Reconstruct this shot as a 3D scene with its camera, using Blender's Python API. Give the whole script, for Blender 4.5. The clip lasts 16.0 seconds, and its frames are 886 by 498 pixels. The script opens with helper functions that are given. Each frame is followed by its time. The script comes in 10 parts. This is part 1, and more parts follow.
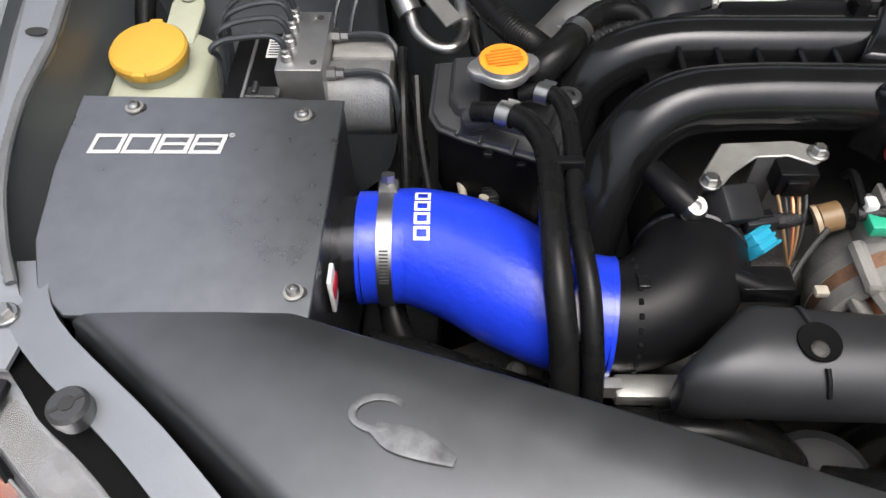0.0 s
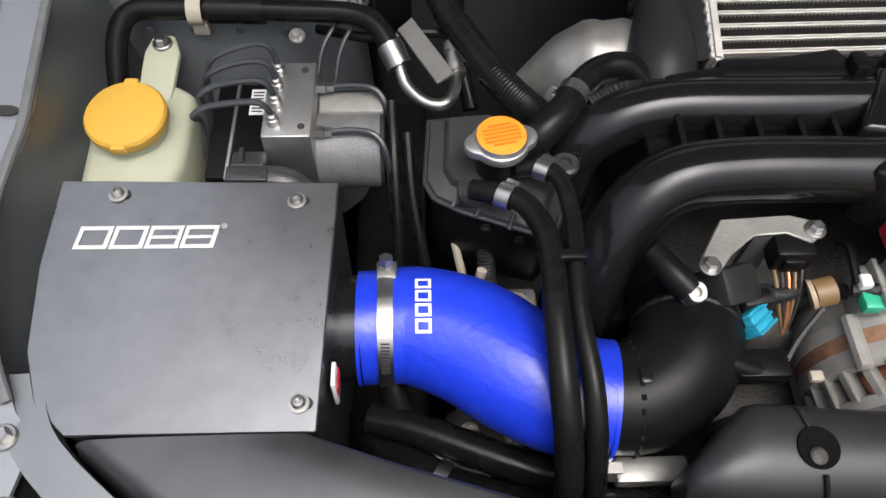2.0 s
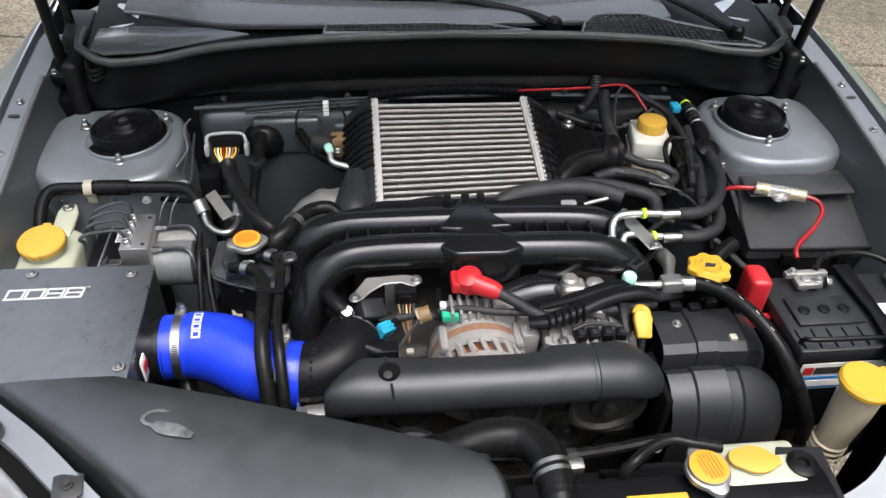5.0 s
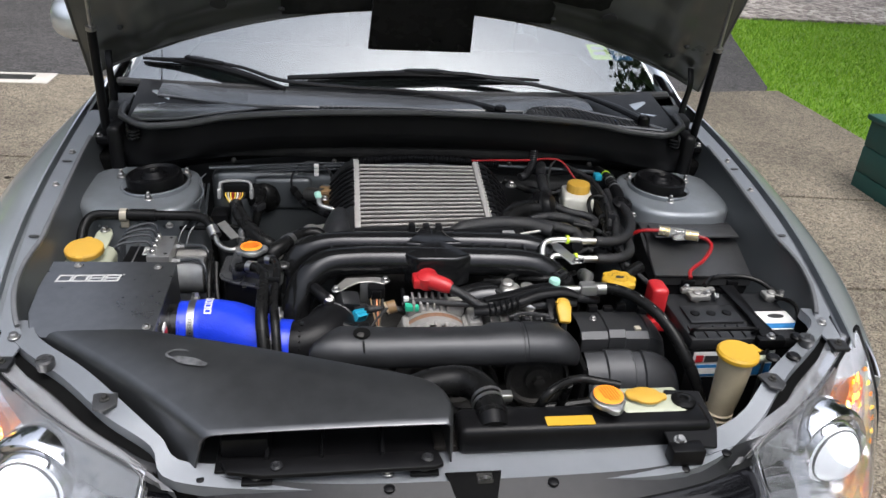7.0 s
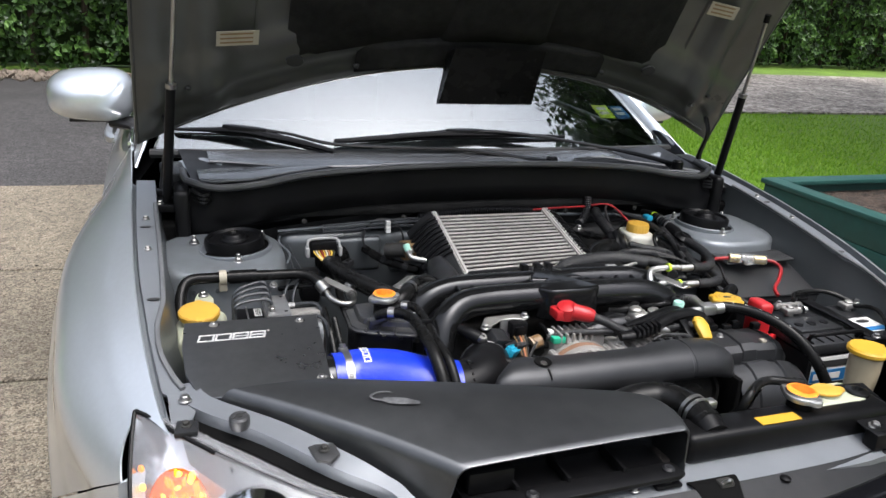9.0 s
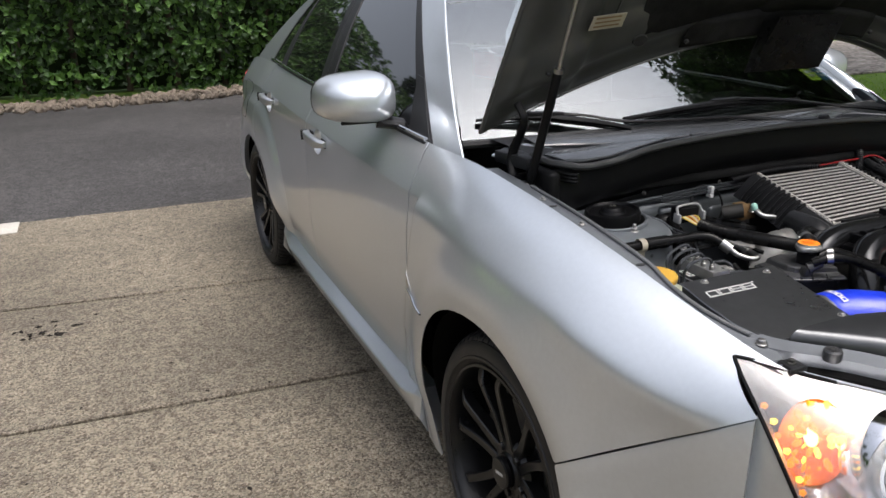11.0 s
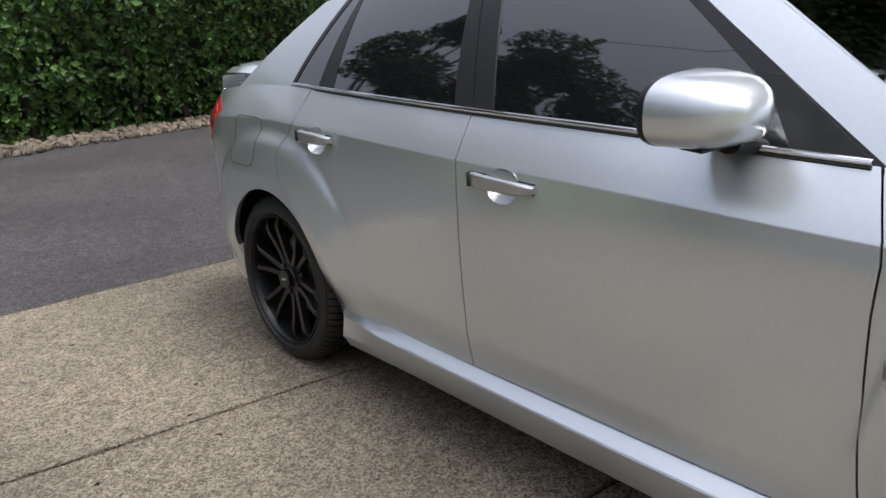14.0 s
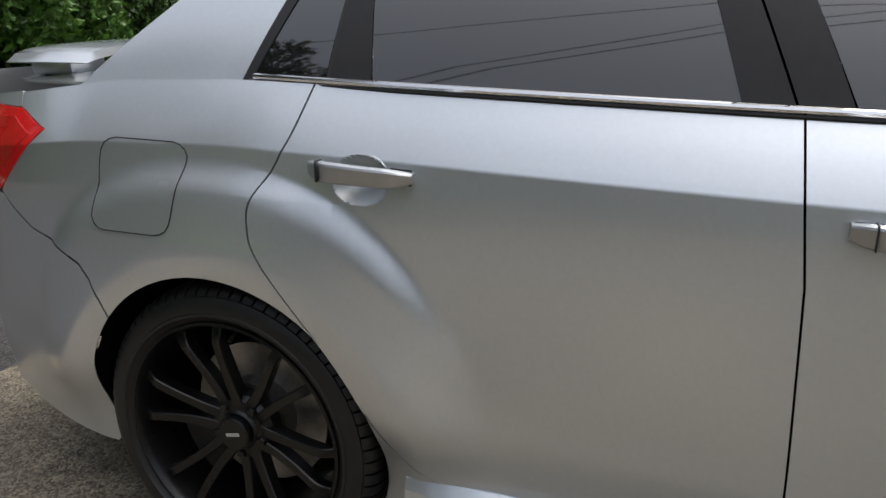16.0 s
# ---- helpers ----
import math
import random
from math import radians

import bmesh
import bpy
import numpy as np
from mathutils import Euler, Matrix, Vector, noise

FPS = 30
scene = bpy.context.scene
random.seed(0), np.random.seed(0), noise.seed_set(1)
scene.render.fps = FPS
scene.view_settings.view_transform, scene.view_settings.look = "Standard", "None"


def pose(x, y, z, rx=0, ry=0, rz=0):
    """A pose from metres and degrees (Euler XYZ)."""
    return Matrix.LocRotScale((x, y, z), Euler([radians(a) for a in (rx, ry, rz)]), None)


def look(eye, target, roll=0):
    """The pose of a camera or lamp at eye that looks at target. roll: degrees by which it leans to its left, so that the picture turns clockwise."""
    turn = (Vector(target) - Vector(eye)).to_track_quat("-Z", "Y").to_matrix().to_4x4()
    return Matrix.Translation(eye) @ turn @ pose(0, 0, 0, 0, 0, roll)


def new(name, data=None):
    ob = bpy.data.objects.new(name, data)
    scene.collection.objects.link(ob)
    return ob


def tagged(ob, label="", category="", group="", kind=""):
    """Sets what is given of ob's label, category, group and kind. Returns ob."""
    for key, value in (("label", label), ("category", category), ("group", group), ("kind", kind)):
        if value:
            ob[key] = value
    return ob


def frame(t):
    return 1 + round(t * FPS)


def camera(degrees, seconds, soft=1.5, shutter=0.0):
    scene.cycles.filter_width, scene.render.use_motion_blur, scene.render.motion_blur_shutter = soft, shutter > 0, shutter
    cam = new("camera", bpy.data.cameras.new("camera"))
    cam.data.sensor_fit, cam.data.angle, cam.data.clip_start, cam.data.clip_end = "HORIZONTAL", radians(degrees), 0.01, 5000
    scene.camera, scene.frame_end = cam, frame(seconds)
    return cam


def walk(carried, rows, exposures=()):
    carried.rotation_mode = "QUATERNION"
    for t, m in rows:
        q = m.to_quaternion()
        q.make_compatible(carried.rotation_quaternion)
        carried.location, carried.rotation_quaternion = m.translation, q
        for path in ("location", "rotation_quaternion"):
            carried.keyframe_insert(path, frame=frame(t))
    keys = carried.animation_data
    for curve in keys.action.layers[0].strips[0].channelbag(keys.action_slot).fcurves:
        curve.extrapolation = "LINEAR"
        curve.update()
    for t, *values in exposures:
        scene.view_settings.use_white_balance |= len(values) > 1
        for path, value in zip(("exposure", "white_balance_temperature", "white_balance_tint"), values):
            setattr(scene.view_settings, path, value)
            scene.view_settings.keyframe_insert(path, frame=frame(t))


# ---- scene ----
cam = camera(60.4, 16.0)
PATH = [
    (0, (-0.397, -0.846, 1.325), (-0.438, 0.387, -0.249), -1.0),
    (0.5, (-0.473, -0.769, 1.324), (-0.495, 0.364, -0.324), -0.4),
    (1, (-0.513, -0.721, 1.324), (-0.495, 0.369, -0.352), 1.8),
    (1.5, (-0.507, -0.708, 1.336), (-0.48, 0.352, -0.36), 2.1),
    (2, (-0.426, -0.731, 1.397), (-0.374, 0.33, -0.297), 1.7),
    (2.5, (-0.331, -0.773, 1.47), (-0.237, 0.28, -0.228), 2.4),
    (3, (-0.251, -0.847, 1.548), (-0.124, 0.249, -0.12), 3.7),
    (3.5, (-0.18, -0.92, 1.637), (-0.021, 0.336, 0.089), 4.3),
    (4, (-0.136, -1.004, 1.664), (0.032, 0.367, 0.218), 4.3),
    (4.5, (-0.154, -1.117, 1.671), (0.023, 0.377, 0.353), 3.5),
    (5, (-0.177, -1.259, 1.671), (0.025, 0.261, 0.387), 2.5),
    (5.2, (-0.176, -1.308, 1.672), (0.04, 0.235, 0.417), 2.2),
    (7.3, (-0.203, -1.724, 1.604), (0.083, 0.042, 0.711), 4.3),
    (7.5, (-0.271, -1.759, 1.588), (0.026, 0.02, 0.723), 4.3),
    (8, (-0.395, -1.801, 1.544), (-0.043, 0.046, 0.862), 3.9),
    (8.5, (-0.522, -1.713, 1.486), (0.039, 0.106, 0.87), 4.6),
    (9, (-0.72, -1.589, 1.463), (-0.063, 0.184, 0.811), 3.7),
    (9.5, (-0.933, -1.53, 1.45), (-0.224, 0.219, 0.788), 3.0),
    (10, (-1.202, -1.521, 1.431), (-0.502, 0.239, 0.79), 0.4),
    (10.2, (-1.284, -1.503, 1.425), (-0.587, 0.261, 0.792), -0.2),
    (12.3, (-2.083, -0.968, 1.367), (-1.076, 0.585, 0.609), 1.6),
    (12.5, (-2.115, -0.907, 1.352), (-1.073, 0.612, 0.573), 2.4),
    (13, (-2.134, -0.62, 1.316), (-1.035, 0.86, 0.539), 1.7),
    (13.5, (-2.162, -0.316, 1.327), (-0.995, 1.163, 0.655), -0.5),
    (14, (-2.252, 0.056, 1.299), (-1.012, 1.511, 0.713), -2.7),
    (14.5, (-2.212, 0.497, 1.21), (-0.773, 1.754, 0.619), -2.0),
    (15, (-2.17, 0.931, 1.196), (-0.619, 2.062, 0.634), -2.0),
    (15.5, (-2.149, 1.33, 1.212), (-0.403, 2.117, 0.636), -0.4),
    (16, (-2.082, 1.672, 1.18), (-0.296, 2.367, 0.61), -0.6),
]
walk(cam, [(t, look(eye, target, roll)) for t, eye, target, roll in PATH], [(0.0, 0.14, 6500, 10), (0.7, -0.09, 6500, 10), (1.5, -0.16, 6500, 10), (2.5, 0.12, 6500, 10), (4.0, 0.34, 6450, 10), (5.2, 0.22, 6300, 10), (7.3, -0.12, 6250, 10), (9.0, 0.20, 6250, 10), (9.5, 0.18, 6350, 10), (10.2, -0.20, 6450, 11), (12.3, -0.18, 6400, 11), (14.5, -0.12, 6300, 11), (16.0, -0.40, 6500, 9)])

# ---- world, sun, exposure ----
world = bpy.data.worlds.new("world")
scene.world = world
world.use_nodes = True
wn, wl = world.node_tree.nodes, world.node_tree.links
wn.clear()
sky = wn.new("ShaderNodeTexSky")
sky.sky_type = 'NISHITA'
sky.sun_disc = False
sky.sun_elevation, sky.sun_rotation = radians(70), radians(151)
sky.air_density, sky.dust_density, sky.ozone_density = 1.0, 6.0, 1.0
grey = wn.new("ShaderNodeHueSaturation")
grey.inputs["Saturation"].default_value = 0.42
back = wn.new("ShaderNodeBackground")
back.inputs["Strength"].default_value = 0.116
wout = wn.new("ShaderNodeOutputWorld")
# an overcast sky is about three times as bright overhead as at the horizon
wtc = wn.new("ShaderNodeTexCoord")
wsep = wn.new("ShaderNodeSeparateXYZ")
wgr = wn.new("ShaderNodeMapRange")
wgr.inputs["To Min"].default_value, wgr.inputs["To Max"].default_value = 0.75, 4.0
wmul = wn.new("ShaderNodeVectorMath")
wmul.operation = 'SCALE'
wl.new(wtc.outputs["Generated"], wsep.inputs[0])
wl.new(wsep.outputs["Z"], wgr.inputs["Value"])
wl.new(sky.outputs[0], grey.inputs["Color"])
wl.new(grey.outputs[0], wmul.inputs[0])
wl.new(wgr.outputs[0], wmul.inputs["Scale"])
wl.new(wmul.outputs[0], back.inputs["Color"])
wl.new(back.outputs[0], wout.inputs["Surface"])
sun = new("sun", bpy.data.lights.new("sun", 'SUN'))
sun.data.energy, sun.data.angle, sun.data.color = 0.40, radians(40), (1.0, 0.98, 0.96)
sun.matrix_world = look((1.8, -3.2, 10.0), (0, 0, 0))


# ---- materials ----
def mat(name, col, rough=0.5, metal=0.0, var=0.12, scale=30.0, bump=0.0, bscale=300.0, coat=0.0,
        dust=0.0, dust_col=(0.30, 0.28, 0.25), emit=0.0, trans=0.0, ior=1.45, rvar=0.1, spec=0.5):
    """A node material: base colour varied at two scales, dust in patches, fine relief."""
    if max(col) < 0.06 and coat == 0.0 and metal < 0.2:
        spec, dust, rough = spec * 0.42, dust * 0.7, rough * 0.9
    m = bpy.data.materials.new(name)
    m.use_nodes = True
    nt = m.node_tree
    b = nt.nodes["Principled BSDF"]
    tc = nt.nodes.new("ShaderNodeTexCoord")
    info = nt.nodes.new("ShaderNodeObjectInfo")
    n1 = nt.nodes.new("ShaderNodeTexNoise")
    n1.inputs["Scale"].default_value, n1.inputs["Detail"].default_value = scale, 6.0
    n2 = nt.nodes.new("ShaderNodeTexNoise")
    n2.inputs["Scale"].default_value, n2.inputs["Detail"].default_value = scale / 9.0, 3.0
    nt.links.new(tc.outputs["Object"], n1.inputs["Vector"])
    nt.links.new(tc.outputs["Object"], n2.inputs["Vector"])
    add = nt.nodes.new("ShaderNodeMath")
    add.operation = 'ADD'
    nt.links.new(n1.outputs[0], add.inputs[0])
    nt.links.new(n2.outputs[0], add.inputs[1])
    mr = nt.nodes.new("ShaderNodeMapRange")
    mr.inputs["From Min"].default_value, mr.inputs["From Max"].default_value = 0.7, 1.3
    mr.inputs["To Min"].default_value, mr.inputs["To Max"].default_value = 1.0 - var, 1.0 + var
    nt.links.new(add.outputs[0], mr.inputs["Value"])
    mul = nt.nodes.new("ShaderNodeVectorMath")
    mul.operation = 'SCALE'
    mul.inputs[0].default_value = col
    nt.links.new(mr.outputs[0], mul.inputs["Scale"])
    colour = mul.outputs[0]
    if dust > 0:
        n3 = nt.nodes.new("ShaderNodeTexNoise")
        n3.inputs["Scale"].default_value, n3.inputs["Detail"].default_value = 14.0, 8.0
        n3.inputs["Roughness"].default_value = 0.7
        nt.links.new(tc.outputs["Object"], n3.inputs["Vector"])
        dr = nt.nodes.new("ShaderNodeMapRange")
        dr.inputs["From Min"].default_value, dr.inputs["From Max"].default_value = 0.42, 0.75
        dr.inputs["To Max"].default_value = dust
        nt.links.new(n3.outputs[0], dr.inputs["Value"])
        mx = nt.nodes.new("ShaderNodeMix")
        mx.data_type = 'RGBA'
        mx.inputs[7].default_value = (*dust_col, 1)
        nt.links.new(dr.outputs[0], mx.inputs[0])
        nt.links.new(colour, mx.inputs[6])
        colour = mx.outputs[2]
    nt.links.new(colour, b.inputs["Base Color"])
    rr = nt.nodes.new("ShaderNodeMapRange")
    rr.inputs["From Min"].default_value, rr.inputs["From Max"].default_value = 0.7, 1.3
    rr.inputs["To Min"].default_value, rr.inputs["To Max"].default_value = max(0.02, rough * (1 - rvar)), min(1.0, rough * (1 + rvar))
    nt.links.new(add.outputs[0], rr.inputs["Value"])
    nt.links.new(rr.outputs[0], b.inputs["Roughness"])
    b.inputs["Metallic"].default_value = metal
    b.inputs["Coat Weight"].default_value = coat
    b.inputs["Coat Roughness"].default_value = 0.04
    b.inputs["Specular IOR Level"].default_value = spec
    b.inputs["IOR"].default_value = ior
    b.inputs["Transmission Weight"].default_value = trans
    if emit:
        b.inputs["Emission Color"].default_value = (*col, 1)
        b.inputs["Emission Strength"].default_value = emit
    if bump > 0:
        n4 = nt.nodes.new("ShaderNodeTexNoise")
        n4.inputs["Scale"].default_value, n4.inputs["Detail"].default_value = bscale, 4.0
        nt.links.new(tc.outputs["Object"], n4.inputs["Vector"])
        bp = nt.nodes.new("ShaderNodeBump")
        bp.inputs["Strength"].default_value, bp.inputs["Distance"].default_value = bump, 0.002
        nt.links.new(n4.outputs[0], bp.inputs["Height"])
        nt.links.new(bp.outputs[0], b.inputs["Normal"])
    return m


def pebble_mat(name, cols, scale, rough, bump, stain, stain_scale=0.8, dist=0.004, mottle=(0.62, 1.30), pits=0.0):
    """Aggregate: grains of several colours, with large stains."""
    m = bpy.data.materials.new(name)
    m.use_nodes = True
    nt = m.node_tree
    b = nt.nodes["Principled BSDF"]
    tc = nt.nodes.new("ShaderNodeTexCoord")
    vo = nt.nodes.new("ShaderNodeTexVoronoi")
    vo.inputs["Scale"].default_value = scale
    nt.links.new(tc.outputs["Object"], vo.inputs["Vector"])
    sep = nt.nodes.new("ShaderNodeSeparateColor")
    nt.links.new(vo.outputs["Color"], sep.inputs[0])
    ramp = nt.nodes.new("ShaderNodeValToRGB")
    els = ramp.color_ramp.elements
    while len(els) < len(cols):
        els.new(0.5)
    for i, c in enumerate(cols):
        els[i].position, els[i].color = i / (len(cols) - 1), (*c, 1)
    nt.links.new(sep.outputs[0], ramp.inputs[0])
    n1 = nt.nodes.new("ShaderNodeTexNoise")
    n1.inputs["Scale"].default_value, n1.inputs["Detail"].default_value, n1.inputs["Roughness"].default_value = stain_scale, 9.0, 0.62
    nt.links.new(tc.outputs["Object"], n1.inputs["Vector"])
    mr = nt.nodes.new("ShaderNodeMapRange")
    mr.inputs["From Min"].default_value, mr.inputs["From Max"].default_value = 0.38, 0.62
    mr.inputs["To Min"].default_value, mr.inputs["To Max"].default_value = 1.0 - stain, 1.0 + stain * 0.5
    nt.links.new(n1.outputs[0], mr.inputs["Value"])
    n5 = nt.nodes.new("ShaderNodeTexNoise")
    n5.inputs["Scale"].default_value, n5.inputs["Detail"].default_value = scale * 0.12, 5.0
    nt.links.new(tc.outputs["Object"], n5.inputs["Vector"])
    mr2 = nt.nodes.new("ShaderNodeMapRange")
    mr2.inputs["From Min"].default_value, mr2.inputs["From Max"].default_value = 0.3, 0.7
    mr2.inputs["To Min"].default_value, mr2.inputs["To Max"].default_value = mottle
    nt.links.new(n5.outputs[0], mr2.inputs["Value"])
    mm = nt.nodes.new("ShaderNodeMath")
    mm.operation = 'MULTIPLY'
    nt.links.new(mr.outputs[0], mm.inputs[0])
    nt.links.new(mr2.outputs[0], mm.inputs[1])
    sc = nt.nodes.new("ShaderNodeVectorMath")
    sc.operation = 'SCALE'
    nt.links.new(ramp.outputs[0], sc.inputs[0])
    if pits > 0:
        # dark worn gaps between the stones, gathered in patches
        ve = nt.nodes.new("ShaderNodeTexVoronoi")
        ve.feature = 'DISTANCE_TO_EDGE'
        ve.inputs["Scale"].default_value = scale * 0.62
        nt.links.new(tc.outputs["Object"], ve.inputs["Vector"])
        er = nt.nodes.new("ShaderNodeMapRange")
        er.inputs["From Min"].default_value, er.inputs["From Max"].default_value = 0.02, 0.16
        er.inputs["To Min"].default_value, er.inputs["To Max"].default_value = 1.0, 0.0
        nt.links.new(ve.outputs["Distance"], er.inputs["Value"])
        n6 = nt.nodes.new("ShaderNodeTexNoise")
        n6.inputs["Scale"].default_value, n6.inputs["Detail"].default_value, n6.inputs["Roughness"].default_value = scale * 0.2, 8.0, 0.75
        nt.links.new(tc.outputs["Object"], n6.inputs["Vector"])
        pr = nt.nodes.new("ShaderNodeMapRange")
        pr.inputs["From Min"].default_value, pr.inputs["From Max"].default_value = 0.46, 0.62
        nt.links.new(n6.outputs[0], pr.inputs["Value"])
        pm = nt.nodes.new("ShaderNodeMath")
        pm.operation = 'MULTIPLY'
        nt.links.new(er.outputs[0], pm.inputs[0])
        nt.links.new(pr.outputs[0], pm.inputs[1])
        pk = nt.nodes.new("ShaderNodeMath")
        pk.operation = 'MULTIPLY_ADD'
        pk.inputs[1].default_value, pk.inputs[2].default_value = -pits, 1.0
        nt.links.new(pm.outputs[0], pk.inputs[0])
        m3 = nt.nodes.new("ShaderNodeMath")
        m3.operation = 'MULTIPLY'
        nt.links.new(mm.outputs[0], m3.inputs[0])
        nt.links.new(pk.outputs[0], m3.inputs[1])
        mm = m3
    nt.links.new(mm.outputs[0], sc.inputs["Scale"])
    nt.links.new(sc.outputs[0], b.inputs["Base Color"])
    b.inputs["Roughness"].default_value = rough
    bp = nt.nodes.new("ShaderNodeBump")
    bp.inputs["Strength"].default_value, bp.inputs["Distance"].default_value = bump, dist
    nt.links.new(vo.outputs["Distance"], bp.inputs["Height"])
    bp.invert = True
    nt.links.new(bp.outputs[0], b.inputs["Normal"])
    return m


def leaf_mat(name, c0, c1, c2):
    m = bpy.data.materials.new(name)
    m.use_nodes = True
    nt = m.node_tree
    b = nt.nodes["Principled BSDF"]
    geo = nt.nodes.new("ShaderNodeNewGeometry")
    ramp = nt.nodes.new("ShaderNodeValToRGB")
    e = ramp.color_ramp.elements
    e.new(0.5)
    for i, c in enumerate((c0, c1, c2)):
        e[i].position, e[i].color = i / 2, (*c, 1)
    nt.links.new(geo.outputs["Random Per Island"], ramp.inputs[0])
    nt.links.new(ramp.outputs[0], b.inputs["Base Color"])
    b.inputs["Roughness"].default_value = 0.45
    tr = nt.nodes.new("ShaderNodeBsdfTranslucent")
    nt.links.new(ramp.outputs[0], tr.inputs["Color"])
    mix = nt.nodes.new("ShaderNodeMixShader")
    mix.inputs[0].default_value = 0.3
    nt.links.new(b.outputs[0], mix.inputs[1])
    nt.links.new(tr.outputs[0], mix.inputs[2])
    nt.links.new(mix.outputs[0], nt.nodes["Material Output"].inputs["Surface"])
    return m


PAINT = mat("silver_paint", (0.59, 0.625, 0.662), 0.30, 0.74, 0.03, 900, 0.05, 1500, coat=1.0, rvar=0.05)
# silver for the handles, darkened in place of the darker reflection they show
SHADEDHANDLE = mat("shaded_handle_paint", (0.40, 0.415, 0.43), 0.34, 0.85, 0.05, 300, 0.03, 800, coat=0.4)
# body silver again, darkened so the colour holds the shade under the bonnet
SHADEDSILVER = mat("shaded_panel_silver", (0.165, 0.176, 0.191), 0.40, 0.4, 0.06, 30, 0.05, 400, coat=0.1, dust=0.06)
# dusty bay paints, lowered in colour to carry the bay's shade
SHADEDBAY = mat("shaded_bay_paint", (0.178, 0.194, 0.210), 0.42, 0.4, 0.14, 20, 0.04, 160, coat=0.14, dust=0.30, dust_col=(0.10, 0.098, 0.094))
SHADEDFW = mat("shaded_firewall_paint", (0.085, 0.093, 0.099), 0.40, 0.4, 0.15, 14, 0.05, 120, coat=0.1, dust=0.25, dust_col=(0.05, 0.048, 0.045))
RESERVE = mat("reservoir_plastic", (0.50, 0.49, 0.43), 0.40, 0, 0.10, 18, 0.04, 200)
NECKP = mat("filler_plastic", (0.42, 0.36, 0.25), 0.40, 0, 0.22, 18, 0.04, 200)
BLACKP = mat("black_plastic", (0.005, 0.005, 0.0055), 0.34, 0, 0.3, 40, 0.08, 900, dust=0.006, spec=0.35)
DUCT = mat("duct_plastic", (0.088, 0.091, 0.096), 0.35, 0.85, 0.12, 30, 0.03, 1200, coat=0.002, dust=0.02, spec=0.9)
GREYP = mat("charcoal_plastic", (0.015, 0.0155, 0.017), 0.42, 0, 0.15, 40, 0.12, 1200, dust=0.03, spec=0.5)
GLOSSP = mat("gloss_plastic", (0.026, 0.0265, 0.028), 0.16, 0.72, 0.2, 30, 0.03, 500, dust=0.006, spec=0.35)
TINTGLOSS = mat("gloss_black_grille", (0.004, 0.004, 0.005), 0.07, 0, 0.1, 30, coat=0.12, spec=0.3)
POWDER = mat("powder_coat", (0.166, 0.171, 0.179), 0.30, 0.9, 0.1, 60, 0.04, 1500, spec=1.0)
RUBBER = mat("rubber", (0.006, 0.006, 0.006), 0.30, 0, 0.25, 40, 0.06, 600, dust=0.008, spec=0.4)
SEALGREY = mat("dusty_seal_rubber", (0.085, 0.088, 0.092), 0.55, 0, 0.2, 60, 0.1, 500)
SLEEVE = mat("braided_sleeve", (0.015, 0.0153, 0.0165), 0.42, 0, 0.35, 160, 0.8, 420, dust=0.06, spec=0.9)
# near-black that stands for deep shade in gaps, wells and hollows
VOIDSHADE = mat("painted_void_shade", (0.004, 0.004, 0.004), 0.9, 0, 0.4, 20, 0.2, 100, spec=0.1)
IRON = mat("dark_casting", (0.035, 0.034, 0.032), 0.55, 0.4, 0.35, 40, 0.5, 250, dust=0.12, dust_col=(0.12, 0.11, 0.10))
ALU = mat("aluminium", (0.43, 0.43, 0.425), 0.38, 0.9, 0.12, 40, 0.15, 500, dust=0.15)
CAST = mat("cast_aluminium", (0.33, 0.325, 0.31), 0.48, 0.75, 0.2, 50, 0.15, 350, dust=0.3, dust_col=(0.28, 0.25, 0.21))
FIN = mat("intercooler_bar", (0.52, 0.505, 0.48), 0.48, 0.5, 0.1, 60, 0.2, 300, dust=0.2, dust_col=(0.40, 0.37, 0.33))
# fin metal painted almost black to hold the shade between bars
SHADEDFIN = mat("shaded_fin_core", (0.034, 0.030, 0.026), 0.7, 0.2, 0.35, 220, 0.8, 700)
STEEL = mat("zinc_steel", (0.36, 0.355, 0.345), 0.36, 1.0, 0.15, 60, 0.1, 500)
PIPE = mat("dark_steel_line", (0.035, 0.038, 0.042), 0.32, 0.2, 0.15, 60)
BLUE = mat("blue_silicone", (0.010, 0.034, 0.50), 0.34, 0, 0.12, 60, 0.35, 160, coat=0.25)
YELLOW = mat("yellow_plastic", (0.47, 0.275, 0.036), 0.5, 0, 0.05, 30, 0.05, 600)
YELLOW2 = mat("bright_yellow", (0.47, 0.28, 0.022), 0.45, 0, 0.05, 30)
ORANGE = mat("orange_label", (0.92, 0.27, 0.02), 0.45, 0, 0.04, 30)
RED = mat("red_plastic", (0.38, 0.016, 0.020), 0.35, 0, 0.1, 30)
MILK = mat("milky_plastic", (0.34, 0.355, 0.27), 0.42, 0, 0.14, 18, 0.04, 200, dust=0.2, dust_col=(0.30, 0.27, 0.18))
BROWNP = mat("stained_plastic", (0.36, 0.28, 0.19), 0.45, 0, 0.25, 18, 0.04, 200)
MINT = mat("mint_plastic", (0.35, 0.62, 0.52), 0.45)
TEAL = mat("teal_plastic", (0.02, 0.27, 0.40), 0.4)
GREEN = mat("green_plastic", (0.02, 0.34, 0.20), 0.4)
LIME = mat("lime_clip", (0.55, 0.78, 0.03), 0.4)
BROWN = mat("brown_plastic", (0.18, 0.11, 0.05), 0.5)
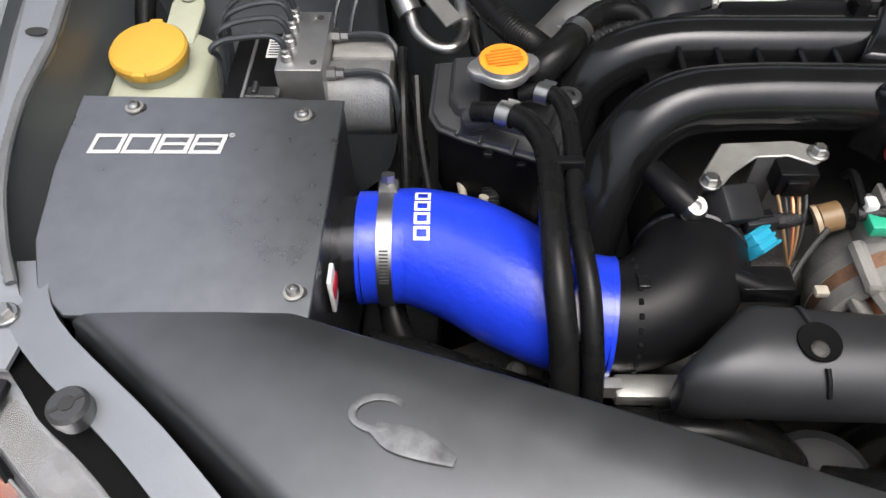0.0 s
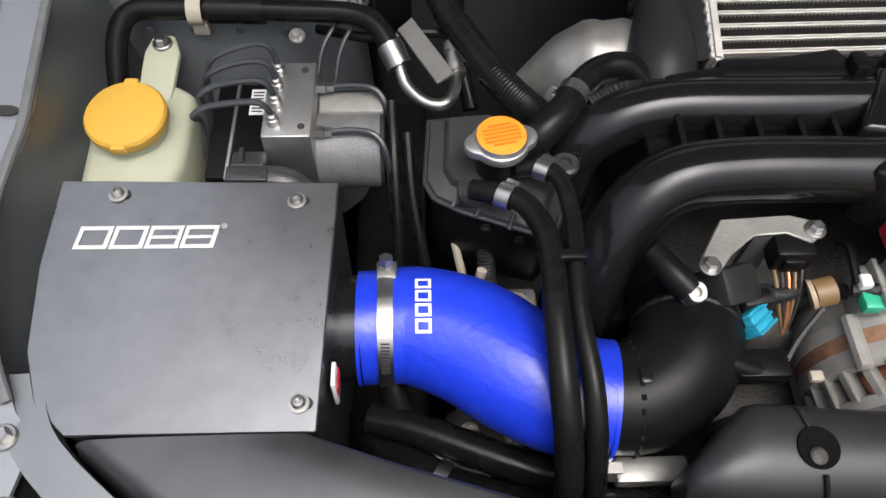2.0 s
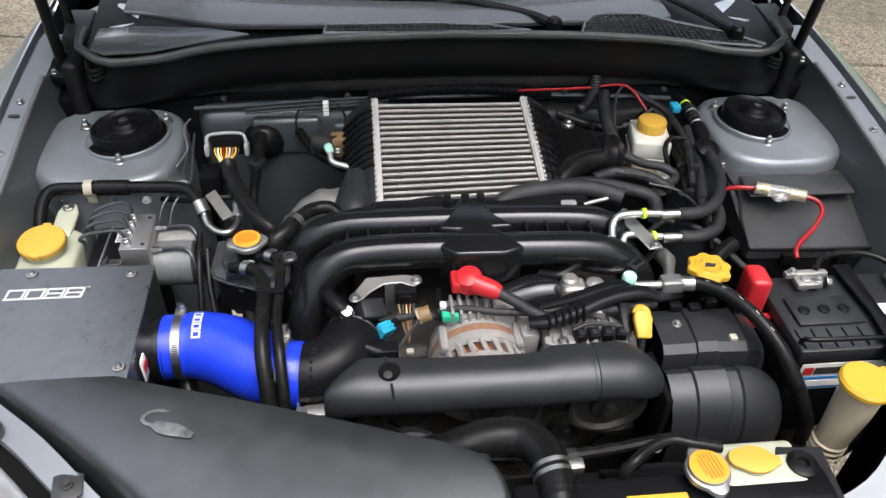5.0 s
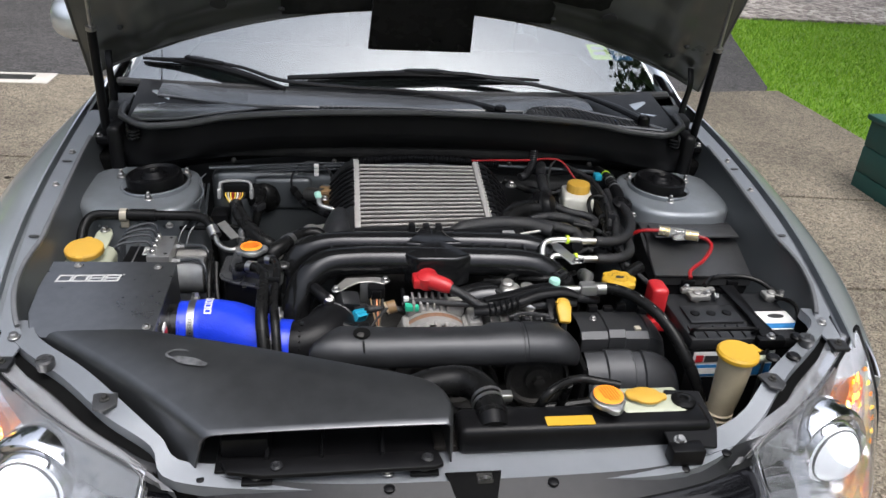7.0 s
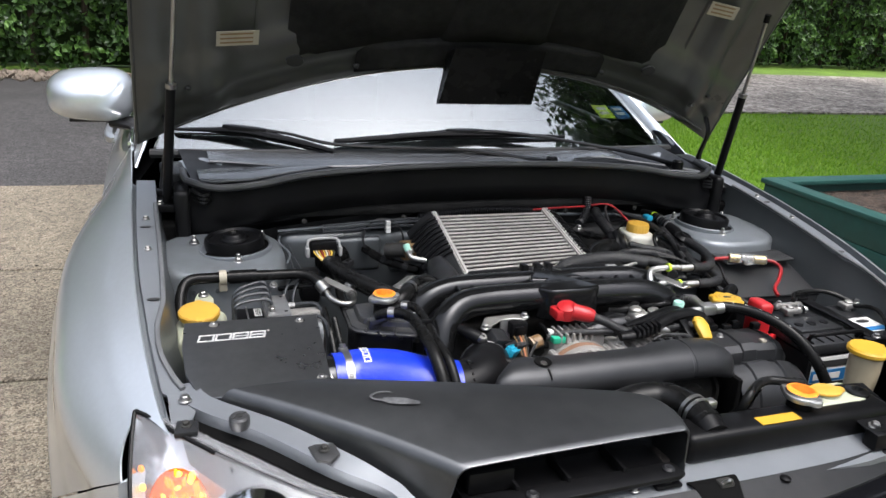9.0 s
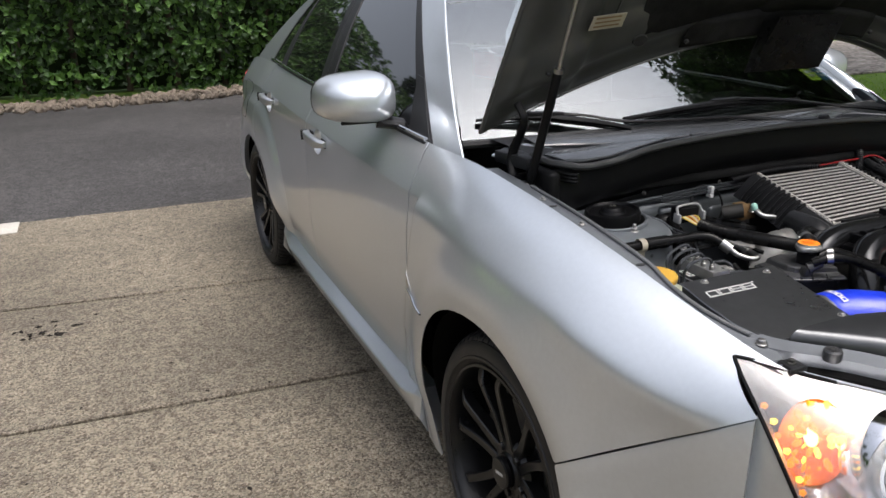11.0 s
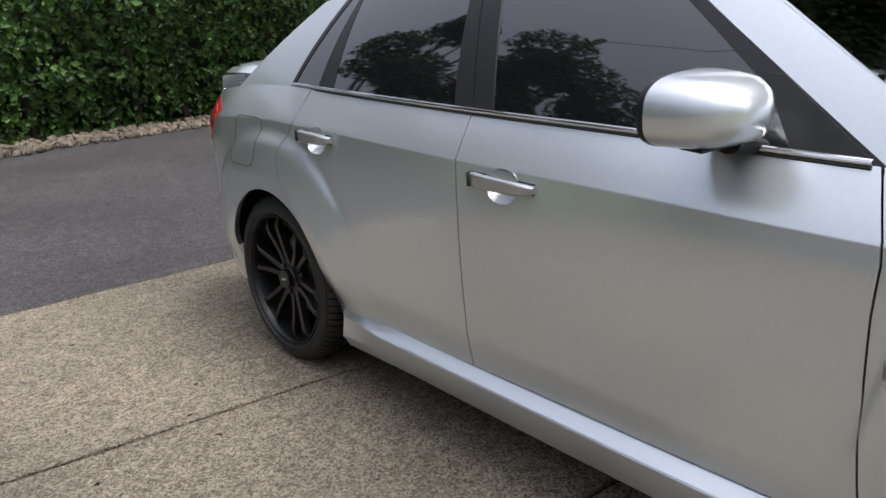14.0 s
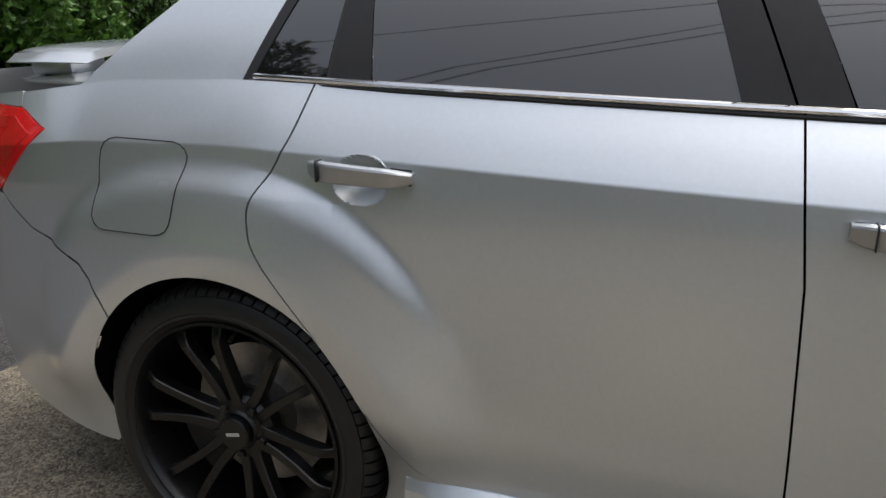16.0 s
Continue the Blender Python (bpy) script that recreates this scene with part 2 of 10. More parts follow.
ALTCAST = mat("oxidised_casting", (0.27, 0.262, 0.25), 0.55, 0.3, 0.18, 60, 0.3, 350, dust=0.25, dust_col=(0.21, 0.18, 0.145))
COPPER = mat("copper_windings", (0.55, 0.22, 0.11), 0.4, 0.7, 0.2, 120)
RUST = mat("laminations", (0.24, 0.13, 0.08), 0.6, 0.4, 0.3, 160, 0.5, 500)
WHITE = mat("white_label", (0.60, 0.60, 0.58), 0.5, 0, 0.05)
CREAM = mat("cream_label", (0.32, 0.29, 0.23), 0.6, 0, 0.08)
SILVERINK = mat("silver_ink", (0.46, 0.46, 0.455), 0.45, 0.2, 0.05)
INK = mat("dark_ink", (0.03, 0.03, 0.03), 0.5)
BLUEL = mat("blue_label", (0.02, 0.14, 0.34), 0.4)
WIRERED = mat("red_wire", (0.26, 0.007, 0.009), 0.35)
WIREYEL = mat("yellow_wire", (0.62, 0.42, 0.05), 0.45)
TYRE = mat("tyre_rubber", (0.0095, 0.0095, 0.0102), 0.48, 0, 0.15, 30, 0.15, 500, coat=0.002, dust=0.06, dust_col=(0.12, 0.11, 0.10))
RIM = mat("satin_black_alloy", (0.006, 0.006, 0.0065), 0.30, 0.0, 0.15, 60, 0.02, 300, coat=0.03, spec=0.4)
CHROME = mat("chrome", (0.80, 0.80, 0.82), 0.12, 1.0, 0.03)
TINT = mat("tinted_glass", (0.006, 0.0062, 0.007), 0.02, 0, 0.0, 30, rvar=0, spec=1.0, coat=1.0)
GLASS = mat("windscreen_glass", (0.72, 0.78, 0.76), 0.005, 0, 0.0, 30, trans=1.0, rvar=0, ior=2.5)
LENS = mat("headlight_lens", (0.78, 0.79, 0.80), 0.04, 0, 0.05, 40, trans=0.95, rvar=0.3, ior=1.5, coat=1.0)
CLEAR = mat("clear_plastic", (0.85, 0.85, 0.82), 0.08, 0, 0.02, 30, trans=0.85)
# reflector facets emit light themselves, in place of glints from the bulb
AMBER = mat("glowing_amber_facet", (1.0, 0.27, 0.006), 0.3, 0, 0.1, emit=1.7)
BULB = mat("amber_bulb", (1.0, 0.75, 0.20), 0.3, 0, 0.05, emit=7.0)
# bowl given a weak glow for bulb light thrown back
BOWL = mat("glowing_amber_bowl", (0.92, 0.20, 0.006), 0.25, 0.2, 0.35, 90, 0.4, 120, emit=0.30)
XENON = mat("lit_projector", (0.95, 0.97, 1.0), 0.12, 0, 0.0, emit=0.75)
REFLECT = mat("lamp_reflector", (0.80, 0.80, 0.82), 0.16, 0.78, 0.05, 60, 0.3, 90)
# dark bezel lifted to grey, standing for sky reflected in the lens
LAMPSKYGREY = mat("sky_sheen_bezel", (0.20, 0.205, 0.22), 0.28, 0.4, 0.1, 60, 0.05, 200)
# brightest facets: painted highlights that glow
HOT = mat("glowing_glint_facet", (1.0, 0.62, 0.06), 0.3, 0, 0.1, emit=4.0)
REDLENS = mat("red_lens", (0.62, 0.008, 0.014), 0.08, 0, 0.15, 60, coat=0.7)
TRIMB = mat("satin_black_trim", (0.02, 0.02, 0.022), 0.35, 0, 0.1, 60)
FELT = mat("heat_felt", (0.012, 0.012, 0.012), 0.9, 0, 0.4, 50, 0.8, 260, dust=0.04, spec=0.2)
# underside paint: its shade and olive reflection are put into the colour
SHADEDHOOD = mat("shaded_hood_paint", (0.070, 0.072, 0.068), 0.30, 0.4, 0.2, 12, 0.05, 80, dust=0.1, dust_col=(0.10, 0.085, 0.055))
CONCRETE = pebble_mat("exposed_aggregate", [(0.070, 0.054, 0.036), (0.160, 0.133, 0.096), (0.285, 0.250, 0.190), (0.130, 0.109, 0.080)], 140, 0.9, 1.0, 0.30, 0.9, 0.005, (0.80, 1.14), 0.78)
ASPHALT = pebble_mat("asphalt", [(0.016, 0.015, 0.016), (0.030, 0.028, 0.028), (0.085, 0.080, 0.078), (0.023, 0.022, 0.022)], 90, 0.8, 0.8, 0.35, 0.5, 0.005, (0.8, 1.2), 0.6)
GRAVEL = pebble_mat("gravel", [(0.10, 0.085, 0.075), (0.24, 0.21, 0.19), (0.44, 0.40, 0.36), (0.16, 0.135, 0.115)], 16, 0.9, 1.0, 0.2, 0.5, 0.02)
SOIL = pebble_mat("mulch", [(0.025, 0.017, 0.012), (0.06, 0.04, 0.028), (0.10, 0.07, 0.05)], 45, 0.95, 1.0, 0.3, 2, 0.02)
JOINT = mat("joint_dirt", (0.014, 0.011, 0.009), 0.9, 0, 0.4, 40)
TURF = mat("turf", (0.11, 0.19, 0.022), 0.9, 0, 0.35, 12, 0.5, 60)
GRASS = leaf_mat("grass_blades", (0.11, 0.23, 0.014), (0.19, 0.37, 0.026), (0.27, 0.44, 0.05))
GRASS.node_tree.nodes["Principled BSDF"].inputs["Specular IOR Level"].default_value = 0.15
TREELEAF = leaf_mat("tree_leaves", (0.006, 0.014, 0.003), (0.014, 0.034, 0.007), (0.04, 0.08, 0.016))
LEAF = leaf_mat("hedge_leaves", (0.010, 0.026, 0.005), (0.040, 0.098, 0.016), (0.12, 0.24, 0.045))
TANKP = mat("tank_plastic", (0.034, 0.0345, 0.036), 0.34, 0.25, 0.2, 40, 0.2, 700, dust=0.05, spec=0.8)
LAMPGREY = mat("lamp_housing_plastic", (0.13, 0.132, 0.138), 0.38, 0.3, 0.2, 30, 0.1, 400, dust=0.2, spec=0.6)
COWLP = mat("scuttle_plastic", (0.006, 0.006, 0.0065), 0.42, 0, 0.2, 25, 0.08, 900, dust=0.008, spec=0.4)
COVERP = mat("satin_cover_plastic", (0.033, 0.034, 0.0365), 0.40, 0.55, 0.15, 25, 0.05, 900, dust=0.05, dust_col=(0.10, 0.09, 0.08))
COWLSMOOTH = mat("smooth_plastic", (0.062, 0.065, 0.069), 0.24, 0.2, 0.12, 25, 0.02, 700, dust=0.05, dust_col=(0.10, 0.10, 0.10), spec=0.9, coat=0.5)
# dusty firewall colour, taken down for the shade the bonnet throws
SHADEDWALL = mat("shaded_firewall_panel", (0.022, 0.0225, 0.023), 0.5, 0.1, 0.2, 14, 0.2, 120, dust=0.15, dust_col=(0.06, 0.057, 0.052))
UNDERSEAL = mat("underseal", (0.010, 0.0105, 0.011), 0.6, 0, 0.3, 20, 0.3, 120, dust=0.05)
BARK = mat("bark", (0.05, 0.038, 0.028), 0.9, 0, 0.4, 20, 0.8, 60)
STONE = mat("pale_stone", (0.15, 0.122, 0.095), 0.9, 0, 0.45, 8, 0.5, 60)
GREENWOOD = mat("green_painted_wood", (0.012, 0.062, 0.052), 0.55, 0, 0.2, 14, 0.25, 90)


# ---- mesh helpers ----
def part(name, bm, material, parent=None, label="", sharp=0.6):
    """Links a bmesh as one mesh object under a thing or a part."""
    bmesh.ops.recalc_face_normals(bm, faces=bm.faces)
    for f in bm.faces:
        f.smooth = True
    for e in bm.edges:
        e.smooth = not (len(e.link_faces) == 2 and e.calc_face_angle(0) > sharp)
    me = bpy.data.meshes.new(name)
    bm.to_mesh(me)
    bm.free()
    me.materials.append(material)
    ob = new(name, me)
    if parent:
        ob.parent = parent
    if label:
        tagged(ob, label)
    return ob


def thing(name, label, category, group="", kind=""):
    return tagged(new(name), label, category, group, kind)


def join(dst, src, m=None):
    me = bpy.data.meshes.new("t")
    src.to_mesh(me)
    src.free()
    if m is not None:
        me.transform(m)
    dst.from_mesh(me)
    bpy.data.meshes.remove(me)
    return dst


def box(lo, hi, bev=0.003, seg=2, m=None, bm=None):
    """A bevelled box between two corners."""
    b = bmesh.new()
    c = [(lo[i] + hi[i]) / 2 for i in range(3)]
    s = [abs(hi[i] - lo[i]) for i in range(3)]
    bmesh.ops.create_cube(b, size=1.0, matrix=Matrix.LocRotScale(c, None, s))
    if bev > 0:
        bmesh.ops.bevel(b, geom=b.edges[:], offset=min(bev, min(s) * 0.45), segments=seg, profile=0.5, affect='EDGES')
    if bm is None:
        bm = bmesh.new()
    return join(bm, b, m)


def prism(pts, z0, z1, bev=0.002, m=None, bm=None, seg=2):
    """A flat outline in x, y pulled up from z0 to z1, edges rounded."""
    b = bmesh.new()
    f = b.faces.new([b.verts.new((x, y, z0)) for x, y in pts])
    r = bmesh.ops.extrude_face_region(b, geom=[f])
    vs = [v for v in r["geom"] if isinstance(v, bmesh.types.BMVert)]
    bmesh.ops.translate(b, verts=vs, vec=(0, 0, z1 - z0))
    bmesh.ops.recalc_face_normals(b, faces=b.faces)
    if bev > 0:
        es = [e for e in b.edges if len(e.link_faces) == 2 and e.calc_face_angle(0) > 0.5]
        bmesh.ops.bevel(b, geom=es, offset=bev, segments=seg, profile=0.5, affect='EDGES')
    if bm is None:
        bm = bmesh.new()
    return join(bm, b, m)


def spline(pts, sub=6):
    """Points along a smooth line through the given ones."""
    p = [Vector(q) for q in pts]
    if len(p) < 3 or sub < 2:
        return p
    p = [p[0] * 2 - p[1]] + p + [p[-1] * 2 - p[-2]]
    out = []
    for i in range(1, len(p) - 2):
        a, b, c, d = p[i - 1:i + 3]
        for k in range(sub):
            t = k / sub
            out.append(0.5 * ((2 * b) + (c - a) * t + (2 * a - 5 * b + 4 * c - d) * t * t + (3 * b - a - 3 * c + d) * t ** 3))
    out.append(p[-2])
    return out


def tube(pts, r, seg=12, sub=6, bm=None, caps=True, flat=1.0):
    """A round bar or hose along a smooth line; r is one radius or one for each point."""
    line = spline(pts, sub)
    n = len(line)
    rs = [r] * n if not isinstance(r, (list, tuple)) else [v.x for v in spline([(q, 0, 0) for q in r], sub)]
    if bm is None:
        bm = bmesh.new()
    t0 = (line[1] - line[0]).normalized()
    up = Vector((0, 0, 1)) if abs(t0.z) < 0.9 else Vector((1, 0, 0))
    s = t0.cross(up).normalized()
    rings = []
    for i, q in enumerate(line):
        t = (line[min(i + 1, n - 1)] - line[max(i - 1, 0)]).normalized()
        s = (s - t * s.dot(t)).normalized()
        u = s.cross(t)
        rings.append([bm.verts.new(q + rs[i] * (s * math.cos(a) + u * flat * math.sin(a))) for a in (2 * math.pi * k / seg for k in range(seg))])
    skin(bm, rings, caps)
    return bm


def skin(bm, rings, caps=True, closed=True):
    for a, b in zip(rings, rings[1:]):
        n = len(a)
        for k in range(n if closed else n - 1):
            bm.faces.new((a[k], a[(k + 1) % n], b[(k + 1) % n], b[k]))
    if caps and closed:
        bm.faces.new(rings[0])
        bm.faces.new(list(reversed(rings[-1])))


def lathe(prof, m=None, seg=24, bm=None, caps=True, lobes=0, depth=0.0):
    """A turned shape from (radius, height) pairs; lobes make a scalloped rim."""
    if bm is None:
        bm = bmesh.new()
    m = m if m is not None else Matrix()
    rings = []
    for r, h in prof:
        ring = []
        for k in range(seg):
            a = 2 * math.pi * k / seg
            rr = r * (1 + depth * math.cos(lobes * a)) if lobes else r
            ring.append(bm.verts.new(m @ Vector((rr * math.cos(a), rr * math.sin(a), h))))
        rings.append(ring)
    skin(bm, rings, caps)
    return bm


def aim(p, d, up=None):
    """A pose at p whose z runs along d."""
    return Matrix.Translation(p) @ Vector(d).to_track_quat('Z', 'Y').to_matrix().to_4x4()


def bolt(parent, p, d=(0, 0, 1), r=0.006, material=None, name="bolt"):
    b = lathe([(r * 1.5, 0), (r * 1.5, r * 0.3), (r * 1.35, r * 0.45)], aim(p, d), 16)
    lathe([(r, r * 0.4), (r, r * 1.25), (r * 0.8, r * 1.45)], aim(p, d), 6, b)
    return part(name, b, material or STEEL, parent)


def hose_clamp(parent, p, d, r, material=None, w=0.012, name="clamp"):
    """A band round a hose, with its worm-drive screw."""
    m = aim(p, d)
    b = lathe([(r, -w / 2), (r + 0.0012, -w / 2), (r + 0.0012, w / 2), (r, w / 2)], m, 32, caps=False)
    c = part(name, b, material or STEEL, parent)
    return c


def spring_clip(parent, p, d, r, name="spring_clip"):
    """A flat-band hose clip with two raised ears."""
    m = aim(p, d)
    b = lathe([(r, -0.006), (r + 0.0012, -0.006), (r + 0.0012, 0.006), (r, 0.006)], m, 24, caps=False)
    for s in (-1, 1):
        box((r - 0.001, s * 0.0045 - 0.0008, -0.006), (r + 0.005, s * 0.0045 + 0.0008, 0.006), 0.0006, 1, m, b)
    return part(name, b, STEEL, parent)


def ring_text(name, words, r, size, m, start, material, parent):
    """Letters set clockwise round a circle."""
    b = bmesh.new()
    for k, ch in enumerate(words):
        if ch == " ":
            continue
        cu = bpy.data.curves.new("letter", 'FONT')
        cu.body, cu.size, cu.align_x = ch, size, 'CENTER'
        tmp = bpy.data.objects.new("letter", cu)
        me = bpy.data.meshes.new_from_object(tmp)
        a = start - 2 * math.pi * k / len(words)
        me.transform(m @ Matrix.Rotation(a - math.pi / 2, 4, 'Z') @ Matrix.Translation((0, r - size * 0.35, 0)))
        b.from_mesh(me)
        bpy.data.meshes.remove(me)
        bpy.data.objects.remove(tmp)
        bpy.data.curves.remove(cu)
    return part(name, b, material, parent, "dark lettering round the cap")


def curve1(xs, ys):
    """A smooth function through the given pairs."""
    xs, ys = list(xs), list(ys)

    def f(x):
        if x <= xs[0]:
            return ys[0]
        if x >= xs[-1]:
            return ys[-1]
        i = max(k for k in range(len(xs) - 1) if xs[k] <= x)

        def sl(k):
            if k == 0:
                return (ys[1] - ys[0]) / (xs[1] - xs[0])
            if k == len(xs) - 1:
                return (ys[-1] - ys[-2]) / (xs[-1] - xs[-2])
            a, b = (ys[k] - ys[k - 1]) / (xs[k] - xs[k - 1]), (ys[k + 1] - ys[k]) / (xs[k + 1] - xs[k])
            return 0.0 if a * b <= 0 else 2 * a * b / (a + b)
        h = xs[i + 1] - xs[i]
        t = (x - xs[i]) / h
        return ((1 + 2 * t) * (1 - t) ** 2 * ys[i] + t * (1 - t) ** 2 * h * sl(i) + t * t * (3 - 2 * t) * ys[i + 1] + t * t * (t - 1) * h * sl(i + 1))
    return f


def step(a, b, x):
    t = min(1.0, max(0.0, (x - a) / (b - a)))
    return t * t * (3 - 2 * t)


# ---- ground ----
def flat_poly(name, pts, z, material, thick=0.05, parent=None):
    b = bmesh.new()
    f = b.faces.new([b.verts.new((x, y, z)) for x, y in pts])
    r = bmesh.ops.extrude_face_region(b, geom=[f])
    bmesh.ops.translate(b, verts=[v for v in r["geom"] if isinstance(v, bmesh.types.BMVert)], vec=(0, 0, -thick))
    bmesh.ops.triangulate(b, faces=b.faces[:])
    return part(name, b, material, parent)


b = bmesh.new()
bmesh.ops.create_grid(b, x_segments=40, y_segments=40, size=400)
bmesh.ops.translate(b, verts=b.verts, vec=(0, 0, -0.06))
tagged(part("ground", b, TURF), "green ground reaching to the horizon", "ground", kind="structure")


def joint_a(x):
    return 1.15 - 0.073 * x


def joint_b(x):
    return 2.27 - 0.11 * x


def joint_end(x):
    return 4.07 - 0.035 * x + 0.022 * max(0.0, x) ** 2


# concrete slabs, each one a piece with worn edges
driveway = tagged(flat_poly("driveway", [(-18, -9), (3.47, -9), (3.47, joint_end(3.47) - 0.02), (-18, joint_end(-18))], -0.024, JOINT, 0.03), "tan exposed-aggregate concrete driveway with dark joints", "driveway", kind="structure")
rows = [lambda x: -9.0, lambda x: -3.2 - 0.05 * x, lambda x: -0.95 - 0.06 * x, joint_a, joint_b, joint_end]
cols_x = [-18.0, -11.6, -5.2, 3.48]
for i in range(len(rows) - 1):
    for j in range(len(cols_x) - 1):
        x0, x1 = cols_x[j] + 0.006, cols_x[j + 1] - 0.006
        n = 28
        g = 0.009
        rnd = random.Random(i * 7 + j)
        lo_pts = [(x0 + (x1 - x0) * k / n, rows[i](x0 + (x1 - x0) * k / n) + g + rnd.uniform(0, 0.004)) for k in range(n + 1)]
        wob = 0.03 if i == len(rows) - 2 else 0.004
        hi_pts = [(x0 + (x1 - x0) * k / n, rows[i + 1](x0 + (x1 - x0) * k / n) - g - rnd.uniform(0, wob)) for k in range(n + 1)]
        part("slab", prism(lo_pts + hi_pts[::-1], -0.035, 0.0, 0.004, seg=1), CONCRETE, driveway)
tagged(flat_poly("road", [(-30, 4.0), (3.2, 4.0), (3.46, 4.34), (4.1, 6.3), (4.6, 7.6), (6, 9.6), (3, 10.4), (-30, 9.2)], -0.015, ASPHALT, 0.04), "worn dark asphalt road beside the driveway", "road", kind="structure")
tagged(flat_poly("gravel", [(4.6, 7.6), (40, 7.6), (40, 13.0), (4, 13.0), (3, 10.4), (6, 9.6)], -0.02, GRAVEL, 0.03), "pale brown gravel drive", "gravel", kind="structure")

# pale stones along the road under the hedge
rnd = random.Random(3)
vs, fs = [], []
ico = bmesh.new()
bmesh.ops.create_icosphere(ico, subdivisions=1, radius=1)
iv = [v.co.copy() for v in ico.verts]
ifc = [[v.index for v in f.verts] for f in ico.faces]
ico.free()
for k in range(2400):
    x = rnd.uniform(-9, 6)
    y = 9.35 + 0.09 * (x + 4) + rnd.uniform(0, 0.8) + (0.1 if x > 0 else 0)
    s = rnd.uniform(0.02, 0.065)
    rot = Euler((rnd.uniform(0, 3), rnd.uniform(0, 3), rnd.uniform(0, 3))).to_matrix()
    o = len(vs)
    sc = Vector((s * rnd.uniform(0.8, 1.4), s, s * rnd.uniform(0.5, 0.8)))
    vs += [(rot @ Vector((v.x * sc.x, v.y * sc.y, v.z * sc.z))) + Vector((x, y, s * 0.3)) for v in iv]
    fs += [[o + q for q in f] for f in ifc]
me = bpy.data.meshes.new("stones")
me.from_pydata([tuple(v) for v in vs], [], fs)
me.materials.append(STONE)
tagged(new("stones", me), "pale tan stones edging the road below the hedge", "stones", kind="stuff")


def leaves(name, n, place, size, material, label, category, droop=0.5):
    """Many small folded leaves; place(rnd) gives a point and the way out."""
    r = random.Random(name)
    v, f = [], []
    for _ in range(n):
        p, out = place(r)
        d = (Vector(out) + Vector((r.gauss(0, 0.6), r.gauss(0, 0.6), r.gauss(0, 0.5) - droop * 0.3))).normalized()
        s = d.cross(Vector((r.gauss(0, 1), r.gauss(0, 1), r.gauss(0, 1)))).normalized()
        w = d.cross(s)
        L = r.uniform(*size)
        a, c = Vector(p), L * 0.33
        o = len(v)
        tip = a + s * L + d * L * 0.15
        v += [a, a + s * L * 0.45 + w * c, tip, a + s * L * 0.45 - w * c, a + s * L * 0.5 - d * c * 0.35]
        f += [(o, o + 4, o + 1), (o + 1, o + 4, o + 2), (o + 2, o + 4, o + 3), (o + 3, o + 4, o)]
    m = bpy.data.meshes.new(name)
    m.from_pydata([tuple(q) for q in v], [], f)
    m.materials.append(material)
    return tagged(new(name, m), label, category, kind="stuff")


def hedge_at(x0, x1, yf, h, lump):
    def place(r):
        x = r.uniform(x0, x1)
        z = h * r.random() ** 0.85
        q = noise.noise(Vector((x * 0.7, z * 0.8, lump))) * 0.6 + noise.noise(Vector((x * 1.9, z * 1.9, lump))) * 0.45 + noise.noise(Vector((x * 4.1, z * 4.1, lump))) * 0.28
        y = yf(x) - q - 0.3 * math.sin(min(1, z / h) * 2.6) + abs(r.gauss(0, 0.16)) + 0.35 * max(0, z / h - 0.75)
        z2 = z + 0.25 * noise.noise(Vector((x * 1.1, 3, lump)))
        return (x, y, max(0.03, z2)), (0, -1, 0.35)
    return place


leaves("hedge", 26000, hedge_at(-9, 5.0, lambda x: 10.7 + 0.06 * x, 4.2, 1.0), (0.07, 0.16), LEAF, "dense dark green leafy hedge beside the road", "hedge")
leaves("hedge", 26000, hedge_at(4.5, 24, lambda x: 15.2, 4.6, 5.0), (0.10, 0.20), LEAF, "tall green leafy hedge beyond the gravel", "hedge")
for k, (x0, x1, yy) in enumerate(((-9.2, 5.2, 11.15), (4.3, 24.5, 15.6))):
    b = bmesh.new()
    for q in range(int((x1 - x0) / 0.7)):
        x = x0 + 0.35 + q * 0.7
        tube([(x, yy, 0), (x + rnd.uniform(-.1, .1), yy + 0.1, 1.2), (x + rnd.uniform(-.3, .3), yy + rnd.uniform(-.1, .2), 3.4)], [0.05, 0.04, 0.015], 7, 3, b)
    tagged(part("hedge_stems", b, BARK), "dark woody stems inside the hedge", "hedge", kind="stuff")
    # dark box added behind the leaves, its colour standing for the inner shade
    tagged(part("hedge_shade_box", box((x0, yy + 0.35, -0.02), (x1, yy + 0.8, 3.6), 0.1), mat("hedge_shade", (0.012, 0.02, 0.006), 0.95, 0, 0.5, 6, 0.8, 12)), "added dark box painting the shade inside the hedge", "hedge", kind="stuff")


def bush(r):
    a, e = r.uniform(0, 6.28), math.asin(r.uniform(-0.3, 1.0))
    d = Vector((math.cos(a) * math.cos(e), math.sin(a) * math.cos(e), math.sin(e)))
    k = 0.80 + 0.34 * noise.noise(d * 2.3) + 0.16 * noise.noise(d * 6.0) + r.gauss(0, 0.05)
    return (9.1 + 2.3 * k * d.x, 14.6 + 1.3 * k * d.y, max(0.05, 1.5 + 2.6 * k * d.z)), d


leaves("bush", 12000, bush, (0.14, 0.28), leaf_mat("bush_leaves", (0.035, 0.085, 0.012), (0.075, 0.175, 0.03), (0.15, 0.29, 0.06)), "bright green leafy bush before the hedge", "bush")


